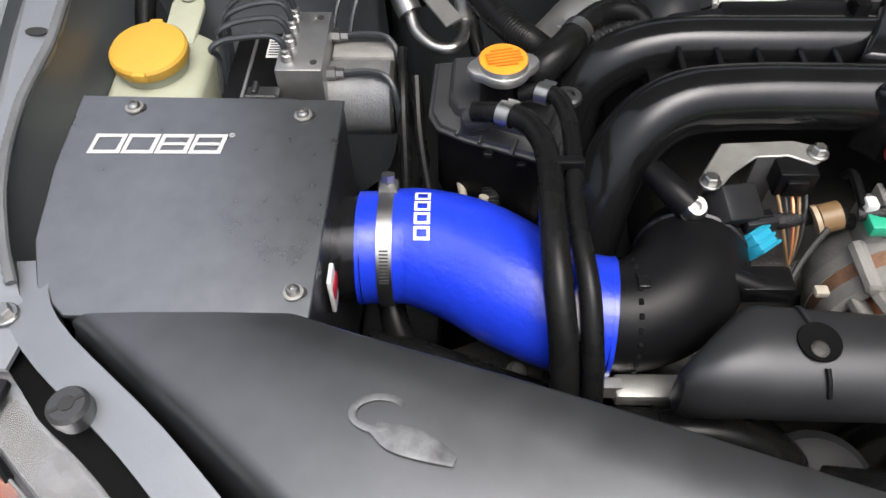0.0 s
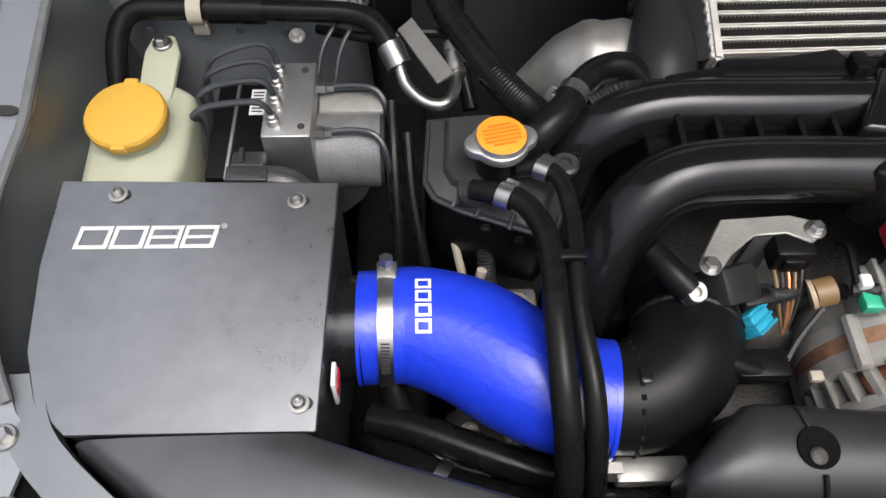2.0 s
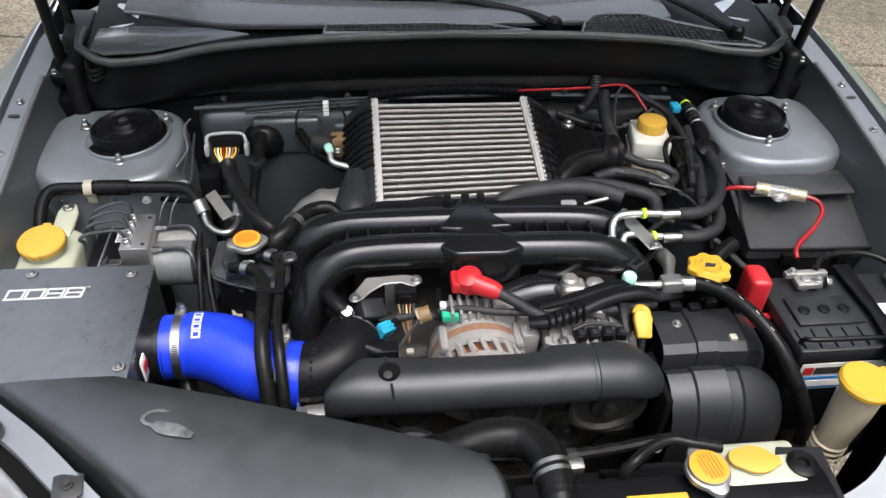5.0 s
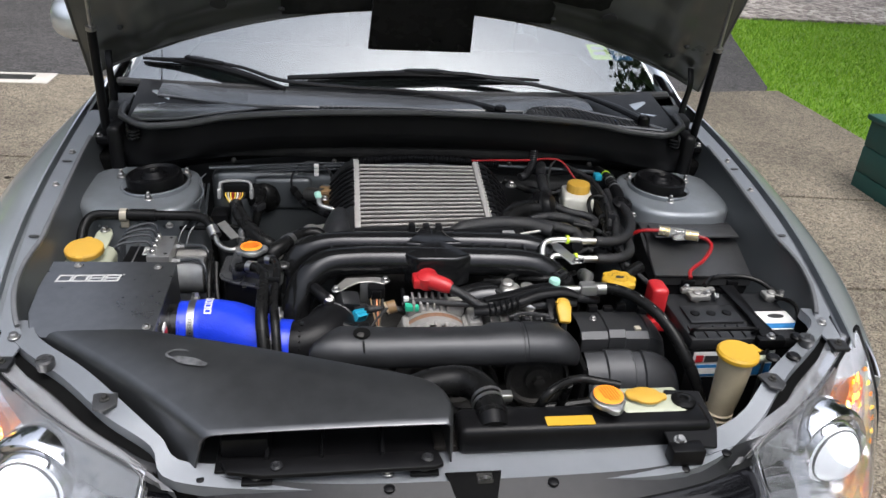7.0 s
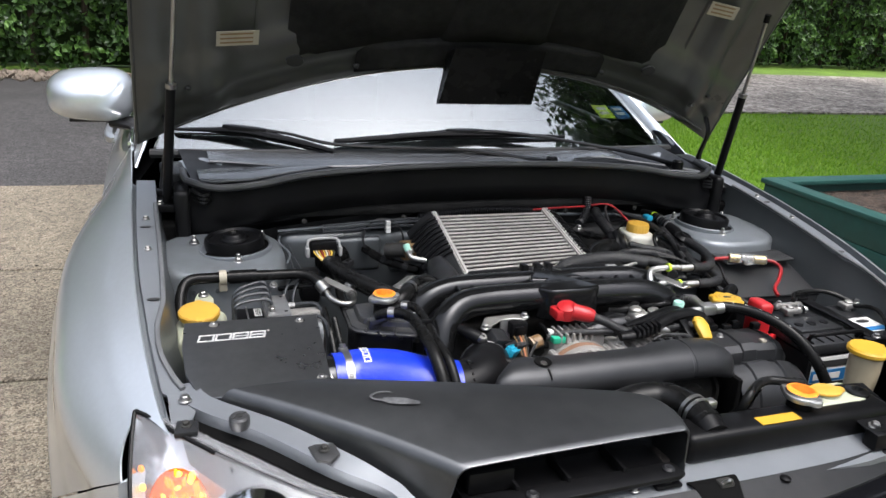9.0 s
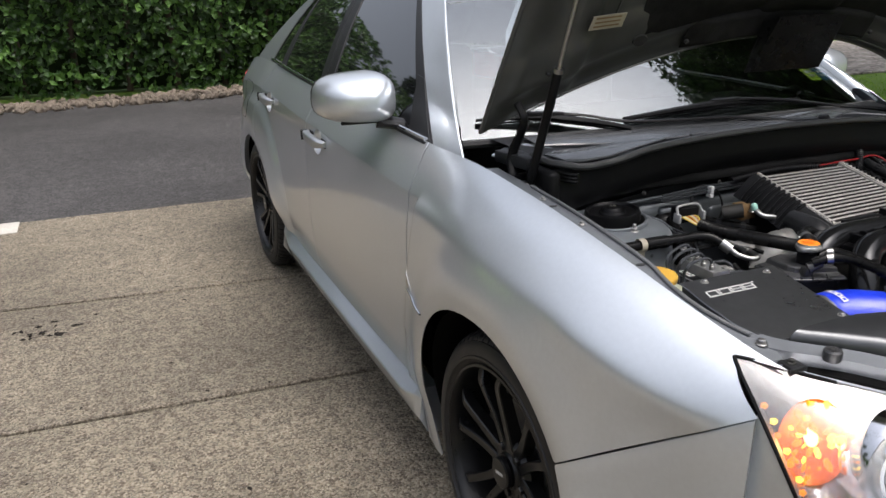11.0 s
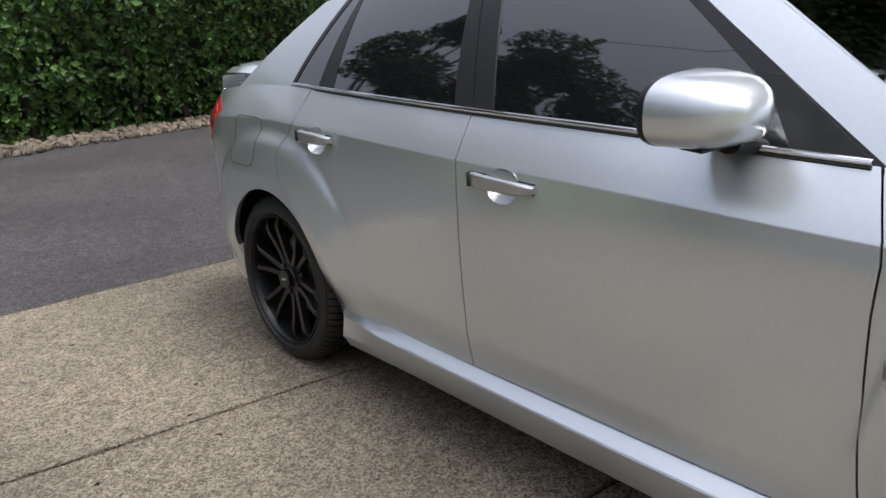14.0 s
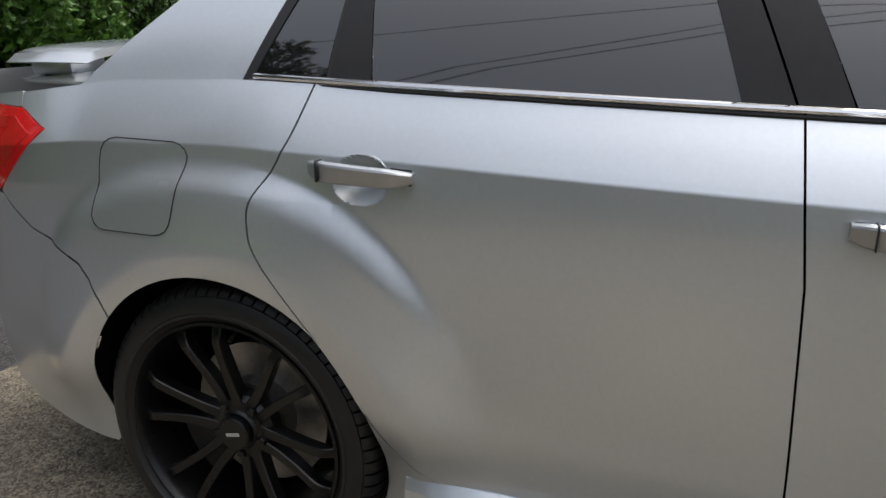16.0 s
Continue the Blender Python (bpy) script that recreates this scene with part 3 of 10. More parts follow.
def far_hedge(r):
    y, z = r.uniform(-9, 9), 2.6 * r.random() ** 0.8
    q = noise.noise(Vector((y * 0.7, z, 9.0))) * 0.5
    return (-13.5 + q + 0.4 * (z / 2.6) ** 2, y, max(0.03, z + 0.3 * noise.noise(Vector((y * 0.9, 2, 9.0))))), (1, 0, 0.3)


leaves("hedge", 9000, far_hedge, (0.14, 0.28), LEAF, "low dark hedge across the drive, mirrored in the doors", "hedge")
# another added box, near-black in place of shade behind the low hedge's leaves
tagged(part("hedge_shade_box", box((-14.6, -9, -0.02), (-14.0, 9, 2.2), 0.1), mat("hedge_shade_far", (0.012, 0.02, 0.006), 0.95, 0, 0.5, 6, 0.8, 12)), "added dark box painting the shade inside the low hedge", "hedge", kind="stuff")


def tree(x, y, h, r, seed, n=14000):
    t = thing("tree", "tall tree with a dense dark green crown", "tree")
    rr = random.Random(seed)
    b = tube([(x, y, -0.05), (x + 0.1, y, h * 0.4), (x - 0.1, y + 0.1, h * 0.9)], [0.2, 0.14, 0.03], 10, 5)
    blobs = []
    for k in range(16):
        a, e = rr.uniform(0, 6.28), rr.uniform(0.35, 1.0)
        q = (x + math.cos(a) * r * rr.uniform(.3, .85), y + math.sin(a) * r * rr.uniform(.3, .85), h * e)
        tube([(x, y, h * (e * 0.5)), ((x + q[0]) / 2, (y + q[1]) / 2, h * e * 0.8), q], [0.07, 0.045, 0.01], 6, 3, b)
        blobs.append((q, rr.uniform(0.25, 0.45) * r))
    part("trunk", b, BARK, t)

    def place(q):
        c, s = q.choice(blobs)
        d = Vector((q.gauss(0, 1), q.gauss(0, 1), q.gauss(0, 1))).normalized()
        return Vector(c) + d * s * q.uniform(0.5, 1.05) ** 0.6, d
    c = leaves("crown", n, place, (0.12, 0.24), TREELEAF, "", "")
    del c["kind"]
    c.parent = t
    return t


for x, y, h, r, s in ((-6.2, 12.4, 11.2, 2.6, 1), (-9.2, 11.6, 11.4, 2.6, 2), (-12.5, 10.0, 7.5, 2.6, 3), (-14.5, 4.0, 5.2, 2.0, 4), (9.5, 17.5, 8.0, 3.0, 5), (9.0, 4.2, 10.5, 3.4, 6), (8.5, 2.9, 10.5, 3.0, 21), (10.5, 5.2, 12.0, 3.2, 22), (9.2, -0.6, 10.0, 3.2, 7), (9.6, 1.9, 11.0, 3.2, 10), (10.5, -5.0, 9.5, 3.2, 8), (13.5, 8.0, 10.5, 3.4, 9)):
    tree(x, y, h, r, s)

# utility pole and its wires, seen in the side glass
pole = thing("utility_pole", "wooden utility pole carrying overhead wires", "utility pole")
part("post", tube([(-8.3, 12.9, -0.1), (-8.3, 12.6, 15.5)], 0.14, 10), BARK, pole)
part("crossarm", box((-8.8, 12.52, 14.65), (-7.8, 12.62, 14.74), 0.01), BARK, pole)
for a, c in (((-8.3, 12.6, 15.3), (-8.6, -5.0, 16.8)), ((-8.4, 12.6, 8.8), (-8.9, -5.0, 18.2)), ((-8.2, 12.6, 8.0), (-8.9, -5.0, 17.2))):
    mid = [(p + q) / 2 for p, q in zip(a, c)]
    part("wire", tube([a, (mid[0], mid[1], mid[2] - 0.25), c], 0.022, 6, 10), INK, pole)

# grass blades near the drive
r2 = random.Random(8)


def lawn(q):
    y = q.uniform(-2.5, 7.6)
    x = 3.42 + 0.12 * max(0, y - 4.4) + abs(q.gauss(0, 1)) * 2.6
    return (x, y, -0.06), (0, 0, 1)


gv, gf = [], []
for k in range(90000):
    (x, y, z), _ = lawn(r2)
    a, hh, w = r2.uniform(0, 6.28), r2.uniform(0.022, 0.055), r2.uniform(0.003, 0.007)
    o = len(gv)
    lx, ly = r2.gauss(0, 0.03), r2.gauss(0, 0.03)
    gv += [(x - w * math.cos(a), y - w * math.sin(a), z), (x + w * math.cos(a), y + w * math.sin(a), z), (x + lx, y + ly, z + hh)]
    gf.append((o, o + 1, o + 2))
me = bpy.data.meshes.new("grass")
me.from_pydata(gv, [], gf)
me.materials.append(GRASS)
tagged(new("grass", me), "bright green mown lawn beside the drive", "grass", kind="stuff")

# dark scraps of leaf on the concrete
rl = random.Random(12)
lv, lf = [], []
for k in range(150):
    if k < 26:
        x, y = -2.02 + rl.gauss(0, 0.10), 2.15 + rl.gauss(0, 0.08)
    else:
        x, y = rl.uniform(-4.6, -1.15), rl.uniform(-1.2, 3.9)
    a, L, w = rl.uniform(0, 6.28), rl.uniform(0.004, 0.016) * (1.5 if k < 26 else 1.0), rl.uniform(0.3, 0.6)
    c, d = math.cos(a), math.sin(a)
    o = len(lv)
    lv += [(x + c * L, y + d * L, 0.003), (x - d * L * w, y + c * L * w, 0.006), (x - c * L, y - d * L, 0.003), (x + d * L * w, y - c * L * w, 0.0055), (x, y, 0.001)]
    lf += [(o, o + 1, o + 4), (o + 1, o + 2, o + 4), (o + 2, o + 3, o + 4), (o + 3, o, o + 4)]
me = bpy.data.meshes.new("leaf_litter")
me.from_pydata(lv, [], lf)
me.materials.append(JOINT)
tagged(new("leaf_litter", me), "dark scraps of dead leaf on the concrete", "leaf litter", kind="stuff")

# raised planter of green boards
planter = thing("planter_box", "dark green painted timber raised planter filled with mulch", "planter")
px0, px1, py0, py1, ph = 2.85, 4.9, 0.1, 2.2, 0.40
for (a, c) in (((px0, py0), (px0 + 0.04, py1)), ((px1 - 0.04, py0), (px1, py1)), ((px0 + 0.042, py1 - 0.04), (px1 - 0.042, py1)), ((px0 + 0.042, py0), (px1 - 0.042, py0 + 0.04))):
    for z in (-0.06, 0.094, 0.248):
        part("board", box((a[0], a[1], z), (c[0], c[1], z + 0.150), 0.005), GREENWOOD, planter)
for a, c in (((px0 - 0.02, py0 - 0.02), (px0 + 0.1, py1 + 0.02)), ((px1 - 0.1, py0 - 0.02), (px1 + 0.02, py1 + 0.02))):
    part("cap", box((a[0], a[1], ph), (c[0], c[1], ph + 0.03), 0.005), GREENWOOD, planter)
for a, c in (((px0 + 0.102, py1 - 0.1), (px1 - 0.102, py1 + 0.02)), ((px0 + 0.102, py0 - 0.02), (px1 - 0.102, py0 + 0.1))):
    part("cap", box((a[0], a[1], ph), (c[0], c[1], ph + 0.03), 0.005), GREENWOOD, planter)
part("soil", box((px0 + 0.041, py0 + 0.041, -0.05), (px1 - 0.041, py1 - 0.041, ph - 0.06), 0), SOIL, planter)
lid = thing("plank", "loose weathered plank lying across the planter", "plank")
part("board", box((3.4, 1.6, ph + 0.031), (4.9, 1.78, ph + 0.06), 0.004), BARK, lid)
cover = thing("access_cover", "pale square concrete access cover set in the drive edge", "cover")
part("frame", box((-2.75, 3.87, -0.02), (-2.2, 4.12, 0.006), 0.003), mat("pale_concrete", (0.42, 0.40, 0.36), 0.9, 0, 0.15, 40, 0.4, 200), cover)
part("lid", box((-2.6, 3.94, 0.0), (-2.33, 4.06, 0.009), 0.002), IRON, cover)


# ---- the car's outer body ----
# the car stands with its front axle at y = 0, its nose towards -y; its right flank is at -x
car = thing("car", "silver four-door saloon with raised bonnet and black alloy wheels", "car")
belt_z = curve1([-0.75, -0.57, -0.258, 0.02, 0.3, 0.54, 1.0, 1.587, 2.42, 2.6, 2.9, 3.2, 3.6], [0.838, 0.876, 0.945, 0.985, 1.008, 1.012, 1.028, 1.044, 1.072, 1.078, 1.072, 1.045, 1.0])
belt_x = curve1([-0.75, -0.57, -0.258, 0.02, 0.3, 0.54, 1.0, 1.587, 2.42, 2.7, 3.05, 3.5], [0.705, 0.760, 0.795, 0.806, 0.814, 0.822, 0.826, 0.823, 0.802, 0.795, 0.785, 0.73])
door_d = curve1([0, .03, .06, .09, .112, .120, .126, .134, .15, .18, .24, .32, .42, .50, .56, .600, .612, .622, .66, .72, .9], [0, .021, .0415, .0605, .0735, .0775, .0783, .0792, .0812, .0846, .0888, .0906, .0898, .0872, .0836, .0818, .0810, .0800, .0740, .062, .045])
fend_d = curve1([0, .012, .03, .06, .085, .100, .112, .125, .16, .25, .35, .45, .6, .75, .9], [0, .024, .053, .0905, .1165, .1285, .1340, .1368, .1405, .1450, .146, .140, .118, .085, .07])


def side_x(y, z):
    """Half width of the body at a place on its flank."""
    h = max(0.0, belt_z(y) - z)
    fold = 0.425 + 0.24 * max(0.0, 0.857 - z)
    sharp = step(0.10, 0.14, h)
    w = 1 - (1 - 0.36 * sharp) * step(0.0, 0.54, y) - 0.36 * sharp * step(fold - 0.016, fold + 0.018, y)
    x = belt_x(y) + w * fend_d(h) + (1 - w) * door_d(h)
    rf = math.hypot(y, z - 0.352)
    x += 0.018 * (1 - step(0.36, 0.50, math.hypot(y, z - 0.4))) - 0.010 * max(0.0, (0.43 - rf) / 0.05) ** 1.3
    # rear wheel flare: a crisp foot that rises to a rounded crest, with a folded lip at the arch
    rr = math.hypot(y - 2.625, (z - 0.345))
    s = min(1.0, max(0.0, (0.588 - rr) / 0.060))
    crisp = 0.021 * (1 - (1 - s) ** 1.7) + 0.027 * (1 - step(0.33, 0.60, rr))
    soft = 0.048 * (1 - step(0.42, 0.60, rr)) * step(0.22, 0.50, z)
    k = step(0.50, 0.72, z) * (1 - step(0.86, 0.95, z))
    x += crisp * k + soft * (1 - k) * (1 - 0.75 * step(0.86, 0.95, z)) + 0.010 * step(2.2, 2.6, y)
    x -= 0.010 * max(0.0, (0.422 - rr) / 0.06) ** 1.3
    x += 0.009 * math.exp(-((y - 0.16) / 0.22) ** 2) * (1 - step(0.42, 0.98, z))
    if y < -0.30:
        x -= 0.86 * (-0.30 - y) ** 2 * step(0.0, 0.20, h)
    if y > 2.95:
        x -= 0.36 * (y - 2.95) ** 2
    return x


def arc(cy, cz, r, a0, a1, n=28):
    return [(cy + r * math.cos(radians(a0 + (a1 - a0) * k / n)), cz + r * math.sin(radians(a0 + (a1 - a0) * k / n))) for k in range(n + 1)]


def dense(pts, d=0.03):
    out = []
    for (a, b), (c, e) in zip(pts, pts[1:] + pts[:1]):
        n = max(1, int(math.hypot(c - a, e - b) / d))
        out += [(a + (c - a) * k / n, b + (e - b) * k / n) for k in range(n)]
    return out


BOWLS = ((1.393, 0.877), (2.294, 0.911))


def bowl_q(dy, dz):
    return abs(dy / 0.057) ** 2.2 + abs(dz / 0.046) ** 2.2


def flank(name, outline, side, material, parent, label="", off=0.0, thick=0.008, dy=0.03, dh=0.03):
    """A body panel cut from the flank along an outline of y, z, with folded edges."""
    b = bmesh.new()
    ol = dense(outline)
    f = b.faces.new([b.verts.new((0, y, belt_z(y) - z)) for y, z in ol])
    ys, hs = [p[0] for p in ol], [belt_z(p[0]) - p[1] for p in ol]
    cuts = [(1, min(ys) + dy * k) for k in range(1, int((max(ys) - min(ys)) / dy) + 1)]
    if min(ys) < 0.35 and max(ys) < 0.55:
        cuts += [(1, 0.405 + 0.006 * k) for k in range(17)]
    for hy in (1.393, 2.294):
        if min(ys) < hy < max(ys):
            cuts += [(1, hy - 0.062 + 0.0035 * k) for k in range(36)]
            hh = belt_z(hy) - (0.877 if hy < 2 else 0.911)
            cuts += [(2, hh - 0.050 + 0.0035 * k) for k in range(29)]
    cuts += [(2, h) for h in (0.004, 0.010, 0.018, 0.028, 0.04, 0.052, 0.065, 0.08, 0.092, 0.104, 0.112, 0.117, 0.121, 0.125, 0.129, 0.134, 0.140, 0.148, 0.16, 0.18, 0.606, 0.612, 0.618) if min(hs) < h < max(hs)]
    h = 0.205
    while h < max(hs):
        cuts.append((2, h))
        h += dh
    for ax, v in cuts:
        co, no = [0, 0, 0], [0, 0, 0]
        co[ax], no[ax] = v, 1
        bmesh.ops.bisect_plane(b, geom=b.verts[:] + b.edges[:] + b.faces[:], plane_co=co, plane_no=no, dist=1e-5)
    holes = []
    for hy, hz in BOWLS:
        if min(ys) < hy < max(ys):
            holes += [q for q in b.faces if bowl_q(q.calc_center_median().y - hy, belt_z(q.calc_center_median().y) - q.calc_center_median().z - hz) < 0.94]
    if holes:
        bmesh.ops.delete(b, geom=holes, context='FACES')
    bmesh.ops.triangulate(b, faces=[q for q in b.faces if len(q.verts) > 4])

    def put(v, extra):
        y, z = v.co.y, belt_z(v.co.y) - v.co.z
        e = 0.004
        x = side_x(y, z) + off
        n = Vector((1, -(side_x(y + e, z) - side_x(y - e, z)) / (2 * e), -(side_x(y, z + e) - side_x(y, z - e)) / (2 * e))).normalized()
        return Vector((x, y, z)) + n * extra, n
    border = [e for e in b.edges if len(e.link_faces) == 1]
    got = {v: put(v, 0)[0] for v in b.verts}
    inner = {}
    for e in border:
        for v in e.verts:
            if v not in inner:
                inner[v] = put(v, -thick)[0]
    quads = [(e.verts[0], e.verts[1]) for e in border]
    made = {v: b.verts.new((0, 0, 0)) for v in inner}
    for v, w in made.items():
        w.co = inner[v]
    for v, p in got.items():
        v.co = p
    for a, c in quads:
        b.faces.new((a, c, made[c], made[a]))
    if side < 0:
        for v in b.verts:
            v.co.x = -v.co.x
    return part(name, b, material, parent, label, 0.9)


WHEEL_F, WHEEL_R = (0.0, 0.352), (2.625, 0.345)


FRONT_GAP = [(0.474, 0.322), (0.487, 0.45), (0.500, 0.64), (0.503, 0.77), (0.500, 0.86), (0.505, 0.90), (0.524, 0.955), (0.538, 0.995)]


def front_fender():
    p = [(y, belt_z(y)) for y in [0.540 - 0.02 * k for k in range(58)]] + [(-0.628, belt_z(-0.628)), (-0.600, belt_z(-0.600) - 0.004), (-0.561, 0.866), (-0.590, 0.843), (-0.617, 0.822), (-0.640, 0.805), (-0.550, 0.739), (-0.450, 0.667), (-0.318, 0.568)]
    p += arc(*WHEEL_F, 0.378, 145, -28)
    return p + [(0.340, 0.165), (0.44, 0.165), (0.455, 0.30)] + [(y - 0.0022, z) for y, z in FRONT_GAP]


def front_door():
    return [(y, belt_z(y)) for y in [0.547 + 0.02 * k for k in range(51)]] + [(1.5795, belt_z(1.5795)), (1.571, 0.925), (1.558, 0.8), (1.548, 0.5), (1.545, 0.322)] + [(y + 0.0022, z) for y, z in FRONT_GAP]


REAR_GAP = [(2.42, 1.072), (2.440, 0.99), (2.466, 0.933), (2.510, 0.862), (2.512, 0.81), (2.495, 0.762), (2.42, 0.66), (2.34, 0.555), (2.25, 0.408), (2.20, 0.345), (2.15, 0.318), (2.10, 0.310)]

REAR_GAP = [(q.x, q.y) for q in spline([(y, z, 0) for y, z in REAR_GAP], 4)]


def rear_door():
    return [(y, belt_z(y)) for y in [1.5835 + 0.02 * k for k in range(41)]] + REAR_GAP + [(1.549, 0.320), (1.552, 0.5), (1.562, 0.8), (1.575, 0.925)]


BUMPER_SEAM = [(2.902, 0.622), (2.926, 0.668), (2.958, 0.697), (3.0, 0.713), (3.14, 0.747), (3.225, 0.79)]


def quarter():
    p = [(y + 0.0045, z) for y, z in REAR_GAP[:-1]] + [(2.128, 0.303), (2.20, 0.30), (2.235, 0.17), (2.262, 0.17)]
    p += arc(*WHEEL_R, 0.358, 209, 42)
    return p + BUMPER_SEAM + [(3.262, 0.816), (3.20, 0.90), (3.074, 0.968), (3.2, 1.006), (3.23, 1.035), (2.9, 1.072), (2.6, 1.078)]


def rear_bumper_side():
    p = arc(*WHEEL_R, 0.358, 41.2, -14, 20)
    return p + [(3.0, 0.22), (3.5, 0.25), (3.52, 0.80), (3.262, 0.808)] + [(y + 0.003, z - 0.005) for y, z in reversed(BUMPER_SEAM)]


def skirt(side):
    """The sill with its sloping ledge, below the doors."""
    b = bmesh.new()
    rings = []
    n = 60
    for k in range(n + 1):
        y = 0.455 + (2.225 - 0.455) * k / n
        x = side_x(min(max(y, 0.8), 1.8), 0.33)
        e = min(1.0, k / 3 + 0.15, (n - k) / 9 + 0.10)
        prof = [(x - 0.05, 0.319), (x - 0.006, 0.319), (x - 0.003, 0.3175), (x + 0.034 * e, 0.2925), (x + 0.0372 * e, 0.288), (x + 0.0360 * e, 0.282), (x + 0.012, 0.222), (x - 0.012, 0.175), (x - 0.05, 0.165), (x - 0.10, 0.17)]
        rings.append([b.verts.new((px * side, y, pz - 0.008 * (y > 1.9) * (y - 1.9))) for px, pz in prof])
    skin(b, rings, True)
    return b


for side in (-1, 1):
    flank("front_fender", front_fender(), side, PAINT, car, thick=0.003, dy=0.022, dh=0.022)
    d = flank("front_door", front_door(), side, PAINT, car)
    e = flank("rear_door", rear_door(), side, PAINT, car, dy=0.016, dh=0.016)
    q = flank("quarter_panel", quarter(), side, PAINT, car, dy=0.018, dh=0.018)
    flank("rear_bumper_corner", rear_bumper_side(), side, PAINT, car, thick=0.002, dy=0.02, dh=0.02)
    part("side_skirt", skirt(side), PAINT, car, "silver sill with a sloping ledge", 0.22)
    # near-black sheets painting the shade behind the gaps, and the liner of the wheel wells
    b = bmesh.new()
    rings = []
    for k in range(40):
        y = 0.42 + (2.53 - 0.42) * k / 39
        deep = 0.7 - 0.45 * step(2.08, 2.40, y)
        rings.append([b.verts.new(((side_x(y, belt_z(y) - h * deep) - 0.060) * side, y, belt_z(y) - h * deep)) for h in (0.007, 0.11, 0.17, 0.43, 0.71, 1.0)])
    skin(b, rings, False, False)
    part("door_shut", b, VOIDSHADE, car)
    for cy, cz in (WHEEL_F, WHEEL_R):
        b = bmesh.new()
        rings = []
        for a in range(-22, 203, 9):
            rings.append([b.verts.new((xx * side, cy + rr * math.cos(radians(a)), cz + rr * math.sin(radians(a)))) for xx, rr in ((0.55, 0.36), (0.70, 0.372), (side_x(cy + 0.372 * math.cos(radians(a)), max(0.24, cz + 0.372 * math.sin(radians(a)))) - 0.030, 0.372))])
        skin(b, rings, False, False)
        part("wheel_liner", b, VOIDSHADE, car)

    # door handles: bar, recess bowl and end cap
    for nm, door, y0, y1, z in (("front", d, 1.275, 1.512, 0.888), ("rear", e, 2.187, 2.392, 0.926)):
        ym = (y0 + y1) / 2
        hy, hz = BOWLS[0] if nm == "front" else BOWLS[1]
        b = bmesh.new()
        rings = []
        for sc, dep in ((1.045, 0.0004), (1.035, -0.0005), (0.995, -0.0003), (0.97, 0.0025), (0.93, 0.0075), (0.84, 0.0170), (0.72, 0.0275), (0.58, 0.0370), (0.42, 0.0440), (0.25, 0.0480), (0.08, 0.0495)):
            ring = []
            for k in range(56):
                a = 2 * math.pi * k / 56
                c, sn = math.cos(a), math.sin(a)
                yy, zz = hy + 0.057 * sc * math.copysign(abs(c) ** 0.91, c), hz + 0.046 * sc * math.copysign(abs(sn) ** 0.91, sn)
                ring.append(b.verts.new(((side_x(yy, zz) - dep) * side, yy, zz)))
            rings.append(ring)
        skin(b, rings, False)
        b.faces.new(rings[-1])
        part("handle_bowl", b, PAINT, door, "dished finger recess behind the handle", 0.5)
        b = bmesh.new()
        rings = []
        for k in range(17):
            t = k / 16
            y = y0 + (y1 - y0) * t
            bow = 0.025 * (1 - abs(2 * t - 1) ** 4.5) + 0.003
            hz = 0.0165 + 0.003 * t - 0.0075 * max(0.0, (0.20 - t) / 0.20) ** 1.4 - 0.0065 * max(0.0, (t - 0.84) / 0.16) ** 1.4
            ctr = Vector(((side_x(y0, z) + (side_x(y1, z) - side_x(y0, z)) * t + bow) * side, y, z + 0.008 * (t - 0.5)))
            rings.append([b.verts.new(ctr + Vector((side * ax, 0, zz * hz))) for ax, zz in ((-0.014, 0.80), (0.0, 1.0), (0.0055, 0.98), (0.0105, 0.84), (0.0125, 0.62), (0.0112, -0.30), (0.0092, -0.80), (0.0060, -1.0), (-0.002, -0.98), (-0.014, -0.80))])
        skin(b, rings, True)
        hb = part("handle", b, SHADEDHANDLE, door, "silver pull handle", 0.35)
        # joint of the lock cap, and the dark gasket under the bar's two ends
        yc = y1 - 0.030
        xc = side_x(y0, z) + (side_x(y1, z) - side_x(y0, z)) * ((yc - y0) / (y1 - y0)) + 0.028
        part("lock_cap_joint", box((side * (xc - 0.012), yc - 0.0008, z - 0.0150), (side * (xc + 0.0128), yc + 0.0008, z + 0.0235), 0), INK, hb)
        for ya, yb in ((y0 + 0.006, ym - 0.056), (ym + 0.056, y1 - 0.006)):
            g = bmesh.new()
            rings = []
            for k in range(9):
                y = ya + (yb - ya) * k / 8
                zc = z + 0.008 * ((y - y0) / (y1 - y0) - 0.5)
                rings.append([g.verts.new((side * (side_x(y, zc + dz) + o), y, zc + dz)) for dz, o in ((-0.0150, 0.0), (-0.0145, 0.003), (0.0130, 0.003), (0.0135, 0.0))])
            skin(g, rings, True)
            part("gasket", g, INK, hb)
# fuel flap, on the right quarter
ol = dense([(2.705, 0.961), (2.689, 0.957), (2.677, 0.948), (2.671, 0.936), (2.672, 0.922), (2.694, 0.818), (2.699, 0.802), (2.708, 0.790), (2.722, 0.783), (2.738, 0.780), (2.872, 0.778), (2.890, 0.780), (2.902, 0.789), (2.909, 0.802), (2.909, 0.818), (2.897, 0.920), (2.893, 0.938), (2.884, 0.952), (2.870, 0.960), (2.854, 0.963)], 0.012)
flap_line = tube([(-(side_x(y, z) + 0.0003), y, z) for y, z in ol + ol[:1]], 0.0015, 6, 1)
part("fuel_flap_seam", flap_line, INK, car)
